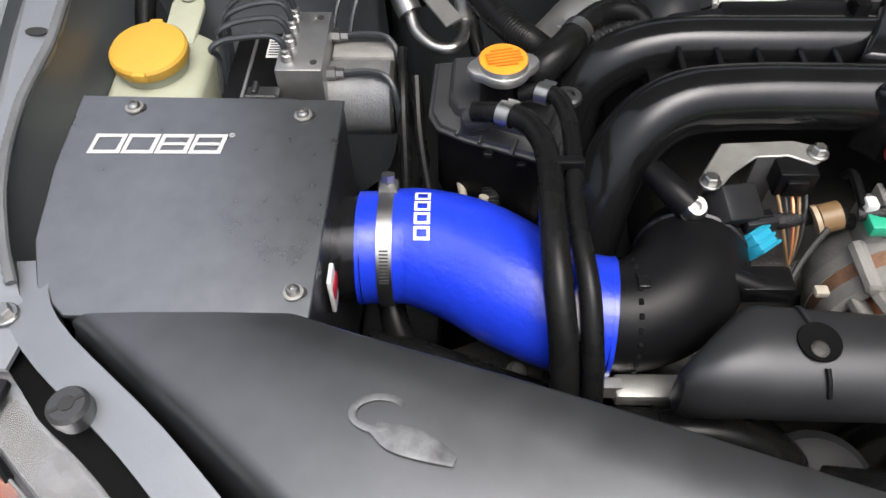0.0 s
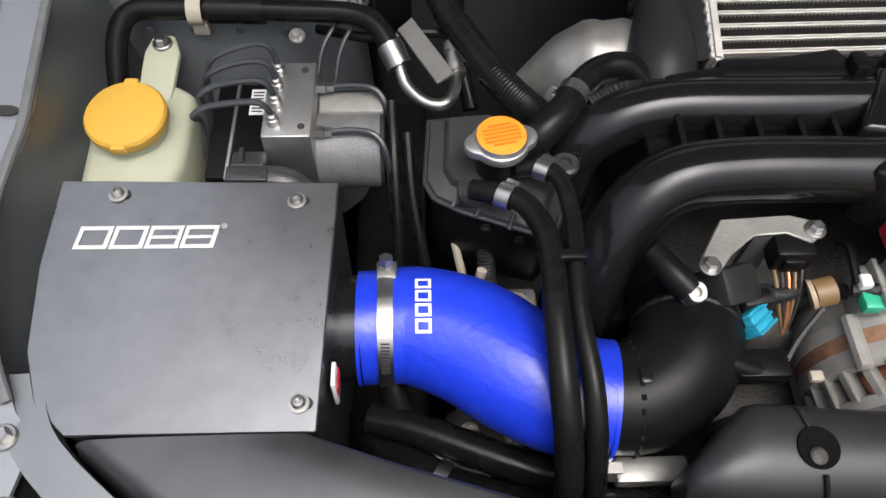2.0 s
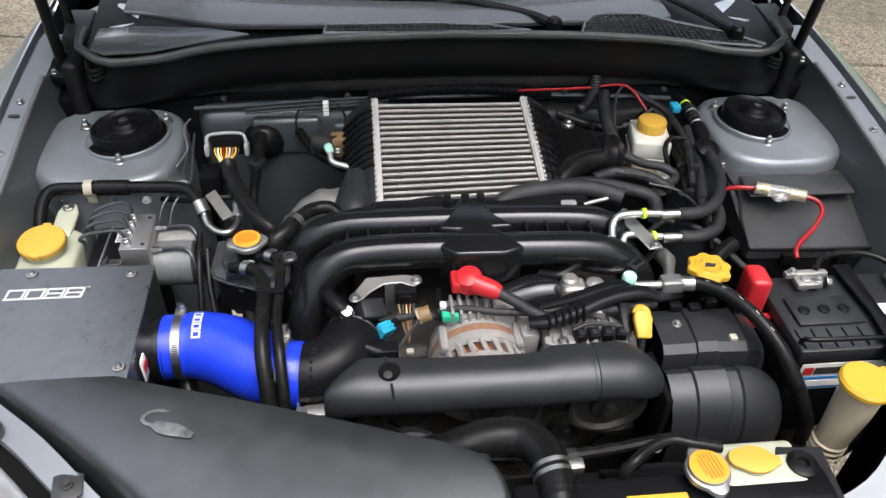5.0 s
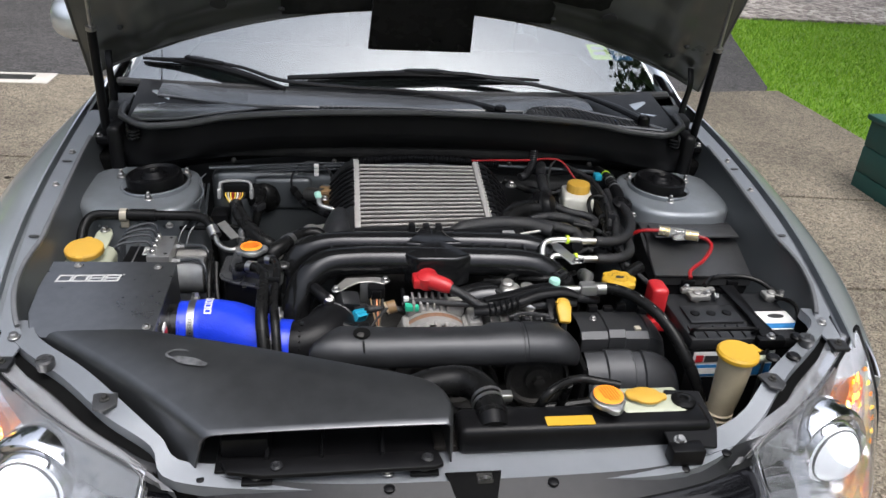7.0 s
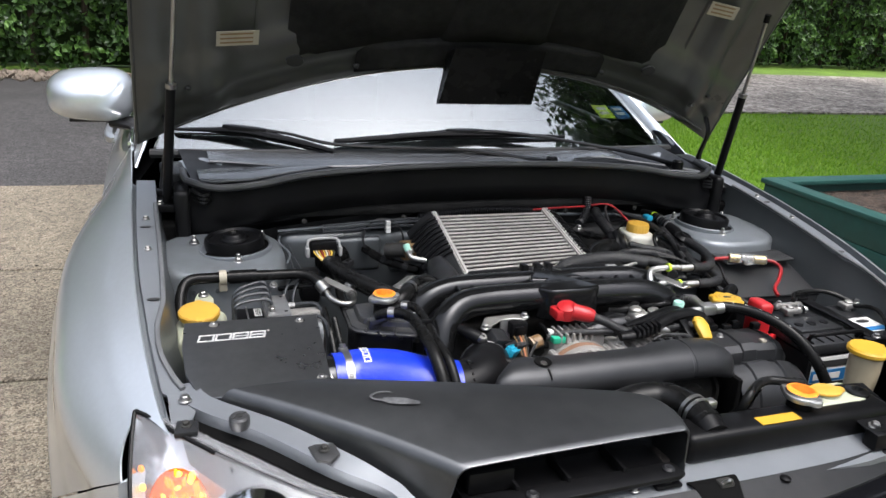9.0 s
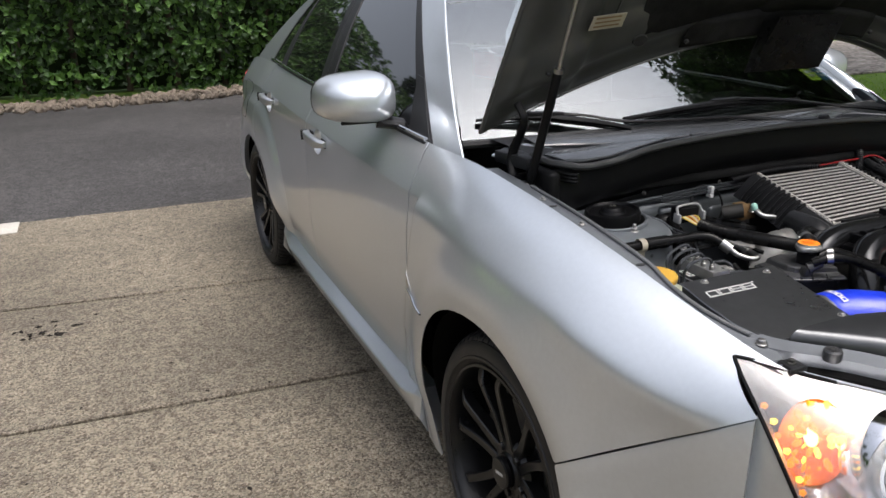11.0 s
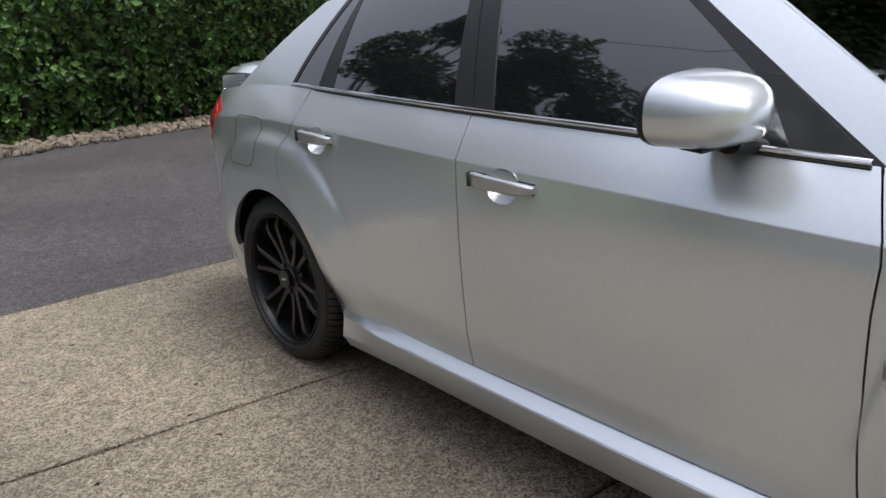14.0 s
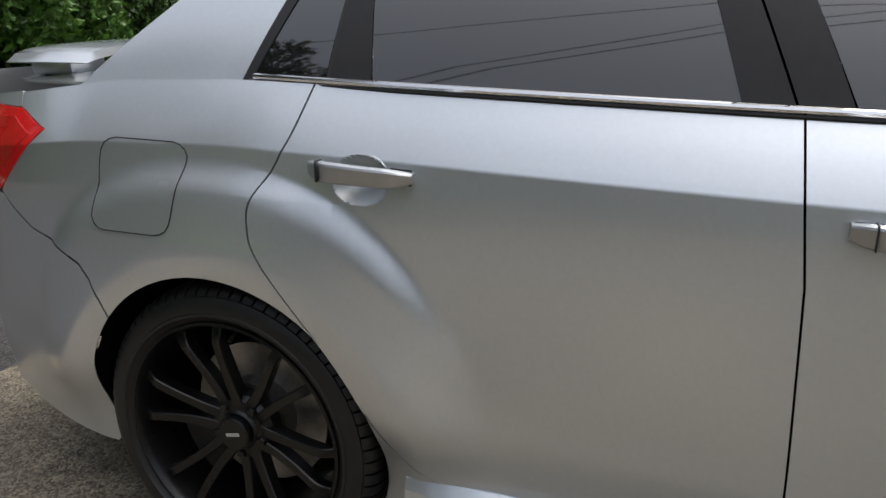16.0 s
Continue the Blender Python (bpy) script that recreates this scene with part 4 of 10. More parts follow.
flank("fuel_flap", [(2.79 + (y - 2.79) * 0.985, 0.87 + (z - 0.87) * 0.985) for y, z in ol], -1, PAINT, car, "rounded silver fuel filler flap", 0.0008, 0.002)


# ---- glass house ----
ROOF_Z = curve1([0.95, 1.25, 1.7, 2.2, 2.55], [1.395, 1.445, 1.47, 1.455, 1.405])


def rail_x(y):
    return 0.565 - 0.03 * abs(y - 1.7)


def house(y, t, out=0.0):
    """A place on the side glass: t runs from the belt (0) to the roof rail (1)."""
    xb, zb = belt_x(y) - 0.012, belt_z(y)
    zr, xr = 1.405 + 0.03 * (1 - ((y - 1.6) / 0.9) ** 2), rail_x(y)
    s = t + 0.10 * t * (1 - t)
    return Vector((xb + (xr - xb) * (t * 0.8 + 0.2 * t * t) + out, y, zb + (zr - zb) * s))


def house_panel(name, quad, side, material, parent, label="", out=0.0, n=10, thick=0.005):
    """A patch of the side glass or pillar; quad gives (y, t) at four corners."""
    b = bmesh.new()
    lay = []
    for o in (out, out - thick):
        g = []
        for i in range(n + 1):
            row = []
            for j in range(n + 1):
                u, v = i / n, j / n
                y = (1 - u) * (1 - v) * quad[0][0] + u * (1 - v) * quad[1][0] + u * v * quad[2][0] + (1 - u) * v * quad[3][0]
                t = (1 - u) * (1 - v) * quad[0][1] + u * (1 - v) * quad[1][1] + u * v * quad[2][1] + (1 - u) * v * quad[3][1]
                p = house(y, t, o)
                row.append(b.verts.new((p.x * side, p.y, p.z)))
            g.append(row)
        for i in range(n):
            for j in range(n):
                b.faces.new((g[i][j], g[i + 1][j], g[i + 1][j + 1], g[i][j + 1]))
        lay.append(g)
    rim = [(0, j) for j in range(n)] + [(i, n) for i in range(n)] + [(n, j) for j in range(n, 0, -1)] + [(i, 0) for i in range(n, 0, -1)]
    for (a, c), (d2, e2) in zip(rim, rim[1:] + rim[:1]):
        b.faces.new((lay[0][a][c], lay[0][d2][e2], lay[1][d2][e2], lay[1][a][c]))
    return part(name, b, material, parent, label, 0.5)


for side in (-1, 1):
    house_panel("front_side_glass", [(0.63, 0.015), (1.508, 0.015), (1.675, 0.93), (1.19, 0.91)], side, TINT, car, "dark tinted side window")
    house_panel("rear_side_glass", [(1.668, 0.015), (2.311, 0.015), (2.385, 0.93), (1.80, 0.93)], side, TINT, car, "dark tinted side window")
    house_panel("quarter_glass", [(2.412, 0.02), (2.573, 0.02), (2.455, 0.88), (2.405, 0.90)], side, TINT, car, "small dark tinted quarter window")
    house_panel("door_frame_seam", [(2.402, 0.0), (2.411, 0.0), (2.406, 0.93), (2.399, 0.93)], side, INK, car, "", -0.001)
    house_panel("b_pillar_cover", [(1.509, 0.0), (1.5855, 0.0), (1.752, 0.97), (1.677, 0.97)], side, TRIMB, car, "satin black pillar cover", 0.004)
    house_panel("b_pillar_cover", [(1.590, 0.0), (1.667, 0.0), (1.803, 0.97), (1.757, 0.97)], side, TRIMB, car, "satin black pillar cover", 0.004)
    house_panel("division_bar", [(2.312, 0.0), (2.403, 0.0), (2.399, 0.95), (2.387, 0.95)], side, TRIMB, car, "", 0.003)
    house_panel("mirror_sail", [(0.545, -0.02), (0.70, -0.02), (0.815, 0.34), (0.765, 0.33)], side, GREYP, car, "grey plastic mirror triangle", 0.004)
    house_panel("window_surround", [(0.535, -0.01), (0.63, -0.005), (1.20, 0.935), (1.185, 0.95)], side, TRIMB, car, "", 0.002)
    house_panel("window_surround", [(2.574, 0.0), (2.597, -0.01), (2.485, 0.93), (2.457, 0.90)], side, TRIMB, car, "", 0.003)
    house_panel("roof_rail", [(1.15, 0.925), (2.46, 0.925), (2.48, 1.06), (1.05, 1.06)], side, PAINT, car, "", 0.002)
    house_panel("a_pillar", [(0.36, -0.02), (0.54, -0.02), (1.19, 0.97), (1.04, 1.0)], side, PAINT, car, "slim silver windscreen pillar", 0.0)
    house_panel("c_pillar", [(2.59, -0.02), (3.03, -0.02), (2.66, 0.92), (2.48, 0.95)], side, PAINT, car, "broad silver rear pillar", 0.0, 14)
    b = bmesh.new()
    tube([(side * (belt_x(y) + 0.001), y, belt_z(y) + 0.006) for y in [0.56 + 0.05 * k for k in range(41)]], 0.0075, 8, 1, b, flat=0.8)
    part("belt_moulding", b, CHROME, car, "bright polished strip along the window line")
    part("belt_seal", tube([(side * (belt_x(y) + 0.004), y, belt_z(y) - 0.004) for y in [0.56 + 0.05 * k for k in range(41)]], 0.004, 6, 1), INK, car)

# roof, boot lid, rear glass, windscreen
def sheet_bm(f, nu, nv, thick=0.006):
    """A curved sheet f(u, v) with thickness."""
    b = bmesh.new()
    g = [[b.verts.new(f(i / nu, j / nv)) for j in range(nv + 1)] for i in range(nu + 1)]
    for i in range(nu):
        for j in range(nv):
            b.faces.new((g[i][j], g[i + 1][j], g[i + 1][j + 1], g[i][j + 1]))
    bmesh.ops.recalc_face_normals(b, faces=b.faces)
    bmesh.ops.solidify(b, geom=b.faces[:], thickness=thick)
    return b


def sheet(name, f, nu, nv, material, parent, label="", thick=0.006):
    return part(name, sheet_bm(f, nu, nv, thick), material, parent, label, 0.7)


sheet("roof", lambda u, v: Vector(((v * 2 - 1) * (rail_x(1.0 + 1.45 * u) + 0.002), 1.0 + 1.45 * u, ROOF_Z(1.0 + 1.45 * u) - 0.03 * (2 * v - 1) ** 2 - 0.012)), 16, 16, PAINT, car, "silver roof")


def wind(u, v, lift=0.0):
    """The windscreen: u runs from the cowl up, v across."""
    s = v * 2 - 1
    x = s * (0.772 - 0.225 * u)
    y = 0.31 + 0.70 * u + 0.125 * (1 - 0.45 * u) * s * s
    z = 1.035 + 0.375 * u - 0.02 * s * s + 0.025 * math.sin(u * math.pi)
    return Vector((x, y, z + lift))


sheet("windscreen", wind, 20, 24, GLASS, car, "clear windscreen reflecting pale sky", 0.004)
b = tube([wind(0.0, k / 20, 0.004) for k in range(21)], 0.012, 8, 2)
part("windscreen_frit", b, INK, car)
for side in (-1, 1):
    b = bmesh.new()
    rings = []
    for k in range(13):
        u = k / 12
        u = 0.10 + 0.90 * u
        p, q = wind(u, (side + 1) / 2, 0.001), house(0.36 + 0.68 * u, -0.02 + 1.0 * u)
        q = Vector((q.x * side, q.y, q.z + 0.001))
        rings.append([b.verts.new(p + Vector((0, 0, -0.012))), b.verts.new(p + Vector((0, 0, 0.004))), b.verts.new(p.lerp(q, 0.35) + Vector((0, 0, 0.010))), b.verts.new(q), b.verts.new(q + Vector((0, 0, -0.02)))])
    skin(b, rings, False, False)
    part("pillar_trim", b, PAINT, car, "silver pillar face beside the windscreen")
for u0, v0, m_, lab in ((0.185, 0.880, LIME, "pale green inspection sticker"), (0.182, 0.929, BLUEL, "bright blue inspection sticker")):
    b = bmesh.new()
    g = [[b.verts.new(wind(u0 + 0.075 * i / 4, v0 + 0.045 * j / 4, -0.008)) for j in range(5)] for i in range(5)]
    for i in range(4):
        for j in range(4):
            b.faces.new((g[i][j], g[i + 1][j], g[i + 1][j + 1], g[i][j + 1]))
    st = part("sticker", b, m_, car, lab)
    b = bmesh.new()
    for k in range(2):
        q0, q1 = u0 + 0.02 + 0.026 * k, u0 + 0.036 + 0.026 * k
        b.faces.new([b.verts.new(wind(a, c, -0.0065)) for a, c in ((q0, v0 + 0.008), (q0, v0 + 0.036), (q1, v0 + 0.036), (q1, v0 + 0.008))])
    part("print_bar", b, WHITE, st)
sheet("rear_window", lambda u, v: Vector(((v * 2 - 1) * (0.50 + 0.16 * u), 2.42 + 0.50 * u - 0.06 * (2 * v - 1) ** 2, 1.40 - 0.30 * u)), 10, 10, TINT, car, "dark rear window")
sheet("boot_lid", lambda u, v: Vector(((v * 2 - 1) * (0.755 - 0.20 * u * u), 2.90 + 0.62 * u - 0.06 * u * (2 * v - 1) ** 2, 1.085 - 0.015 * u - 0.02 * (2 * v - 1) ** 4)), 10, 14, PAINT, car, "silver boot lid")
b = bmesh.new()
rings = []
for k in range(29):
    s = -1 + k / 14
    e = (1 - abs(s) ** 8) ** 0.5 * 0.9 + 0.1
    x, y = s * 0.665, 3.22 + 0.02 * (1 - s * s) - 0.10 * abs(s) ** 3
    rings.append([b.verts.new((x, y + dy, 1.116 + dz * e - 0.02 * abs(s) ** 4)) for dy, dz in ((0.0, 0.0), (0.02, 0.018), (0.14, 0.028), (0.255, 0.022), (0.262, 0.010), (0.24, -0.004), (0.1, -0.012))])
skin(b, rings, True)
sp = part("boot_spoiler", b, PAINT, car, "low silver lip spoiler")
for s in (-1, 1):
    part("spoiler_foot", box((s * 0.50 - 0.06, 3.28, 1.06), (s * 0.50 + 0.06, 3.42, 1.112), 0.01), PAINT, sp)

# tail lamps and the tail
for side in (-1, 1):
    flank("tail_lamp", [(3.078, 0.968), (3.20, 1.004), (3.48, 1.0), (3.49, 0.83), (3.266, 0.82)], side, REDLENS, car, "red tail lamp", 0.002)
    flank("lamp_facet", [(3.13, 0.955), (3.22, 0.985), (3.40, 0.975), (3.42, 0.90), (3.245, 0.872)], side, mat("red_facet", (0.50, 0.010, 0.012), 0.12, 0, 0.2, 60, coat=0.7), car, "brighter red inner lamp", 0.0035, 0.002)
    flank("tail_corner", [(3.21, 1.006), (3.235, 1.038), (3.52, 1.01), (3.52, 0.99), (3.40, 1.002)], side, PAINT, car)
b = bmesh.new()
rings = []
for k in range(21):
    s = -1 + k / 10
    ring = []
    for z, dy in ((1.075, -0.03), (1.0, 0.0), (0.82, 0.01), (0.79, 0.03), (0.62, 0.04), (0.45, 0.03), (0.25, -0.02)):
        ring.append(b.verts.new((s * (side_x(3.5, z) - 0.004), 3.50 + (0.09 + dy) * (1 - s * s), z)))
    rings.append(ring)
skin(b, rings, False, False)
part("tail_panel", b, PAINT, car)

# the nose: bumper cover with a rounded plan
def nose(s):
    """Plan of the nose, s from -1 (right wheel arch) to 1."""
    a = abs(s)
    if a > 0.62:
        t = (a - 0.62) / 0.38
        y = -0.80 + 0.47 * t
        x = side_x(-0.33, 0.56) * t + (1 - t) * 0.655 + 0.045 * math.sin(t * math.pi) * (1 - 0.25 * t)
    else:
        x = a / 0.62 * 0.655
        y = -0.935 + 0.135 * (a / 0.62) ** 2.2
    return x * (1 if s > 0 else -1), y


LAMP_A, LAMP_B, LAMP_C, LAMP_D = Vector((-0.790, -0.561, 0.868)), Vector((-0.475, -0.812, 0.802)), Vector((-0.47, -0.905, 0.665)), Vector((-0.783, -0.722, 0.680))


def lamp_at(u, v, o=0.0):
    """A place on the right headlamp's lens: u inwards, v downwards."""
    p = (LAMP_A * (1 - u) + LAMP_B * u) * (1 - v) + (LAMP_D * (1 - u) + LAMP_C * u) * v
    bulge = 0.055 * math.sin(u * math.pi) * (0.35 + 0.65 * v) + 0.02 * math.sin(v * math.pi)
    return p + Vector((-0.55, -0.75, 0.18)).normalized() * (bulge + o)


# the bumper's top edge: grille, under the lamp, up its outer side, then back along the wing to the arch
top_z = curve1([0, 0.40, 0.45], [0.735, 0.698, 0.690])
half = [Vector((-nose(0.04 * k)[0], nose(0.04 * k)[1], top_z(0.04 * k))) for k in range(11)]
half += [lamp_at(1 - k / 12, 1.0, -0.003) for k in range(13)] + [lamp_at(0, 1 - 0.66 * k / 8, -0.003) for k in range(1, 9)]
half += [Vector((-side_x(y, z), y, z)) for y, z in [(-0.638 + 0.032 * k, 0.8015 - 0.02365 * k) for k in range(11)]]
b = bmesh.new()
rings = []
for p in [Vector((-q.x, q.y, q.z)) for q in half[:0:-1]] + half:
    n = Vector((p.x * 0.75, p.y + 0.35, 0)).normalized()
    ring = [p + n * -0.020, p + n * -0.001 + Vector((0, 0, -0.001)), p + n * 0.001 + Vector((0, 0, -0.006))]
    ring += [p + n * o + Vector((0, 0, (0.20 - p.z) * f)) for f, o in ((0.10, 0.002), (0.20, 0.004), (0.32, 0.005), (0.45, 0.005), (0.58, 0.001), (0.70, -0.004), (0.82, -0.012), (0.92, -0.026), (1.0, -0.045))]
    w = min(1.0, max(0.0, (p.y + 0.64) / 0.32)) ** 1.5
    for q in ring:
        q.y -= w * max(0.0, math.sqrt(max(0.0, 0.378 ** 2 - (q.z - 0.352) ** 2)) - 0.318)
    rings.append([b.verts.new(q) for q in ring])
skin(b, rings, False, False)
part("front_bumper", b, PAINT, car, "silver front bumper cover")
grille_y = curve1([-0.56, -0.49, -0.414, -0.324, -0.127, 0.119, 0.342, 0.45, 0.549], [-0.755, -0.800, -0.822, -0.848, -0.880, -0.888, -0.856, -0.82, -0.782])
b = bmesh.new()
rings = []
for k in range(41):
    x = -0.52 + 1.04 * k / 40
    y = grille_y(x)
    rings.append([b.verts.new((x * (1 + 0.02 * i), y + dy, z)) for i, (dy, z) in enumerate(((0.006, 0.768), (-0.010, 0.765), (-0.030, 0.750), (-0.048, 0.722), (-0.060, 0.66), (-0.062, 0.60), (-0.03, 0.56)))])
skin(b, rings, False, False)
part("grille", b, TINTGLOSS, car, "gloss black upper grille")

# headlamps
for side in (-1, 1):
    def lamp(u, v, o=0.0):
        q = lamp_at(u, v, o)
        return Vector((q.x * -side, q.y, q.z))
    hl = part("headlamp", tube([lamp(0.36, 0), lamp(0.66, 0), lamp(1, 0), lamp(1, .5), lamp(1, 1), lamp(.66, 1), lamp(.33, 1), lamp(0.02, 1)], 0.0014, 6, 4), LAMPGREY, car, "headlamp unit with clear lens and lit amber indicator")
    part("lamp_gasket", tube([lamp(0.36, 0), lamp(0.18, 0), lamp(0.03, 0), lamp(0, 0.06), lamp(0, 0.5), lamp(0, 1)], 0.0034, 8, 5), BLACKP, hl, "black rubber edge between lamp and wing")
    sheet("lens", lamp, 18, 12, LENS, hl, "clear curved lens", 0.003)
    sheet("reflector", lambda u, v: lamp(u, v, -0.006 - 0.105 * max(0.0, math.sin(u * math.pi) * math.sin(v * math.pi)) ** 0.38), 22, 18, REFLECT, hl, "bright faceted reflector", 0.003)
    sheet("bezel", lambda u, v: lamp(0.20 + 0.79 * u, 0.015 + (0.20 + 0.20 * u) * v, -0.008 - 0.030 * v), 16, 8, LAMPSKYGREY, hl, "inner bezel behind the lens, sky reflection put into its grey", 0.002)
    d = Vector((-0.25 * -side, -0.95, 0.12))
    mp = aim(lamp(0.47, 0.55, -0.060), d) @ Matrix.Scale(1.16, 4)
    pj = part("projector", lathe([(0.070, -0.03), (0.071, 0.016), (0.066, 0.024), (0.060, 0.020), (0.058, 0.012), (0.053, 0.012), (0.051, 0.022), (0.047, 0.026), (0.0445, 0.022)], mp, 40, caps=False), CHROME, hl, "round chrome projector bezel with stepped rings")
    part("projector_lens", lathe([(0.044, 0.020), (0.040, 0.034), (0.026, 0.048), (0.004, 0.054)], mp, 32), XENON, pj, "lit white projector lens")
    part("lens_ring", lathe([(0.0425, 0.027), (0.0440, 0.029), (0.0435, 0.032), (0.0415, 0.031)], mp, 32, caps=False), LAMPGREY, pj)
    part("shroud_fin", sheet_bm(lambda u, v: lamp(0.70 + 0.24 * u, 0.38 + 0.52 * v, -0.030 - 0.030 * math.sin(u * 12) ** 2), 18, 6, 0.002), REFLECT, hl, "stepped chrome reflector beside the projector")
    d = Vector((-0.6 * -side, -0.75, 0.2))
    m = aim(lamp(0.17, 0.50, -0.055), d) @ Matrix.Diagonal((0.92, 1.22, 0.7, 1))
    ind = part("indicator", lathe([(0.012, -0.012), (0.030, -0.006), (0.046, 0.010), (0.054, 0.030), (0.055, 0.030)], m, 24, caps=False), BOWL, hl, "amber indicator bowl with a glow of its own")
    # scattered glowing facets stand for highlights in the bowl
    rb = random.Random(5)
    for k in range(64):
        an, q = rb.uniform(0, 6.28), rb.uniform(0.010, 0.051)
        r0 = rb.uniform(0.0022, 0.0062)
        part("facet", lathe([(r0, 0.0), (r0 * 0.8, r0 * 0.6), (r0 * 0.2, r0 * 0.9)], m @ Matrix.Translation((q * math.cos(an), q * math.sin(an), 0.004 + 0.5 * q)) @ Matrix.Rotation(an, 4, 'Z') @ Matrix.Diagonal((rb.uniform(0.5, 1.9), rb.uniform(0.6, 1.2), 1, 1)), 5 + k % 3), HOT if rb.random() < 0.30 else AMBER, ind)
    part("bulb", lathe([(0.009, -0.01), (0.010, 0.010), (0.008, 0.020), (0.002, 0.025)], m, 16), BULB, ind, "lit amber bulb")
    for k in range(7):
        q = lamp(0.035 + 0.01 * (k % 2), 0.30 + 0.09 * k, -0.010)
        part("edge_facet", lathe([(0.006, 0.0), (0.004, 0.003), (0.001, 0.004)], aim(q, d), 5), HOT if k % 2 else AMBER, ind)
    # ribbed grey housing between the lens and the slam panel
    hs = bmesh.new()
    rings = []
    for k in range(25):
        u = k / 24
        p = lamp(u, 0.0)
        ro = Vector((-0.722 + 0.30 * u, -0.575 - 0.255 * u, 0.850 - 0.055 * u))
        ro = Vector((ro.x * -side, ro.y, ro.z))
        c = [ro + Vector((0, 0, -0.03)), ro.lerp(p, 0.10) + Vector((0, 0, -0.012)), ro.lerp(p, 0.45) + Vector((0, 0, -0.016)), ro.lerp(p, 0.5) + Vector((0, 0, -0.004)), ro.lerp(p, 0.62) + Vector((0, 0, -0.003)), ro.lerp(p, 0.66) + Vector((0, 0, -0.012)), p + Vector((0, 0, -0.006)), p + Vector((0, 0, 0.001))]
        rings.append([hs.verts.new(q) for q in c])
    skin(hs, rings, False, False)
    part("lamp_housing", hs, LAMPGREY, hl, "ribbed grey plastic lamp housing", 0.5)

# door mirrors: shell opening to the rear, with bezel and glass
def mirror_ring(bm, side, y, k, dy=0.0):
    out = []
    for j in range(28):
        a = 2 * math.pi * j / 28
        c, sn = math.cos(a), math.sin(a)
        u = math.copysign(abs(c) ** 0.62, c) * 0.112
        w = math.copysign(abs(sn) ** 0.68, sn) * 0.074 * (1 - 0.10 * (u / 0.112))
        if sn < 0:
            w *= 0.86
        x = -1.003 - u * k * 1.0 - 0.006 * (1 - k)
        out.append(bm.verts.new((x * -side, y + dy + 0.10 * -(u * k) * -0.9, 1.116 + w * k)))
    return out


for side in (-1, 1):
    b = bmesh.new()
    skin(b, [mirror_ring(b, side, y, k) for y, k in ((0.612, 0.25), (0.618, 0.45), (0.632, 0.66), (0.655, 0.84), (0.69, 0.95), (0.73, 1.0), (0.765, 1.0))], True)
    mir = part("door_mirror", b, PAINT, car, "rounded silver door mirror shell", 1.2)
    b = bmesh.new()
    skin(b, [mirror_ring(b, side, y, k) for y, k in ((0.762, 1.004), (0.772, 1.004), (0.776, 0.985), (0.774, 0.93), (0.768, 0.90))], True)
    part("bezel", b, TRIMB, mir, "black mirror bezel")
    b = bmesh.new()
    skin(b, [mirror_ring(b, side, y, k) for y, k in ((0.766, 0.89), (0.771, 0.88), (0.771, 0.02))], True)
    part("glass", b, CHROME, mir, "mirror glass")
    part("mirror_arm", tube([(side * 0.815, 0.655, 1.028), (side * 0.87, 0.675, 1.042), (side * 0.95, 0.70, 1.056)], [0.034, 0.028, 0.034], 12, 5, flat=0.6), TRIMB, mir, "black plastic mirror foot")
    part("mirror_base", prism([(-0.07, -0.03), (0.07, -0.035), (0.08, 0.025), (-0.05, 0.03)], -0.002, 0.010, 0.004, Matrix.Translation((side * 0.99, 0.715, 1.054))), TRIMB, mir)

    pivot = Vector((side * 1.003, 0.69, 1.116))
    mir.matrix_basis = Matrix.Translation(pivot + Vector((-side * 0.070, 0.106, -0.015))) @ Matrix.Scale(1.05, 4) @ Matrix.Translation(-pivot)


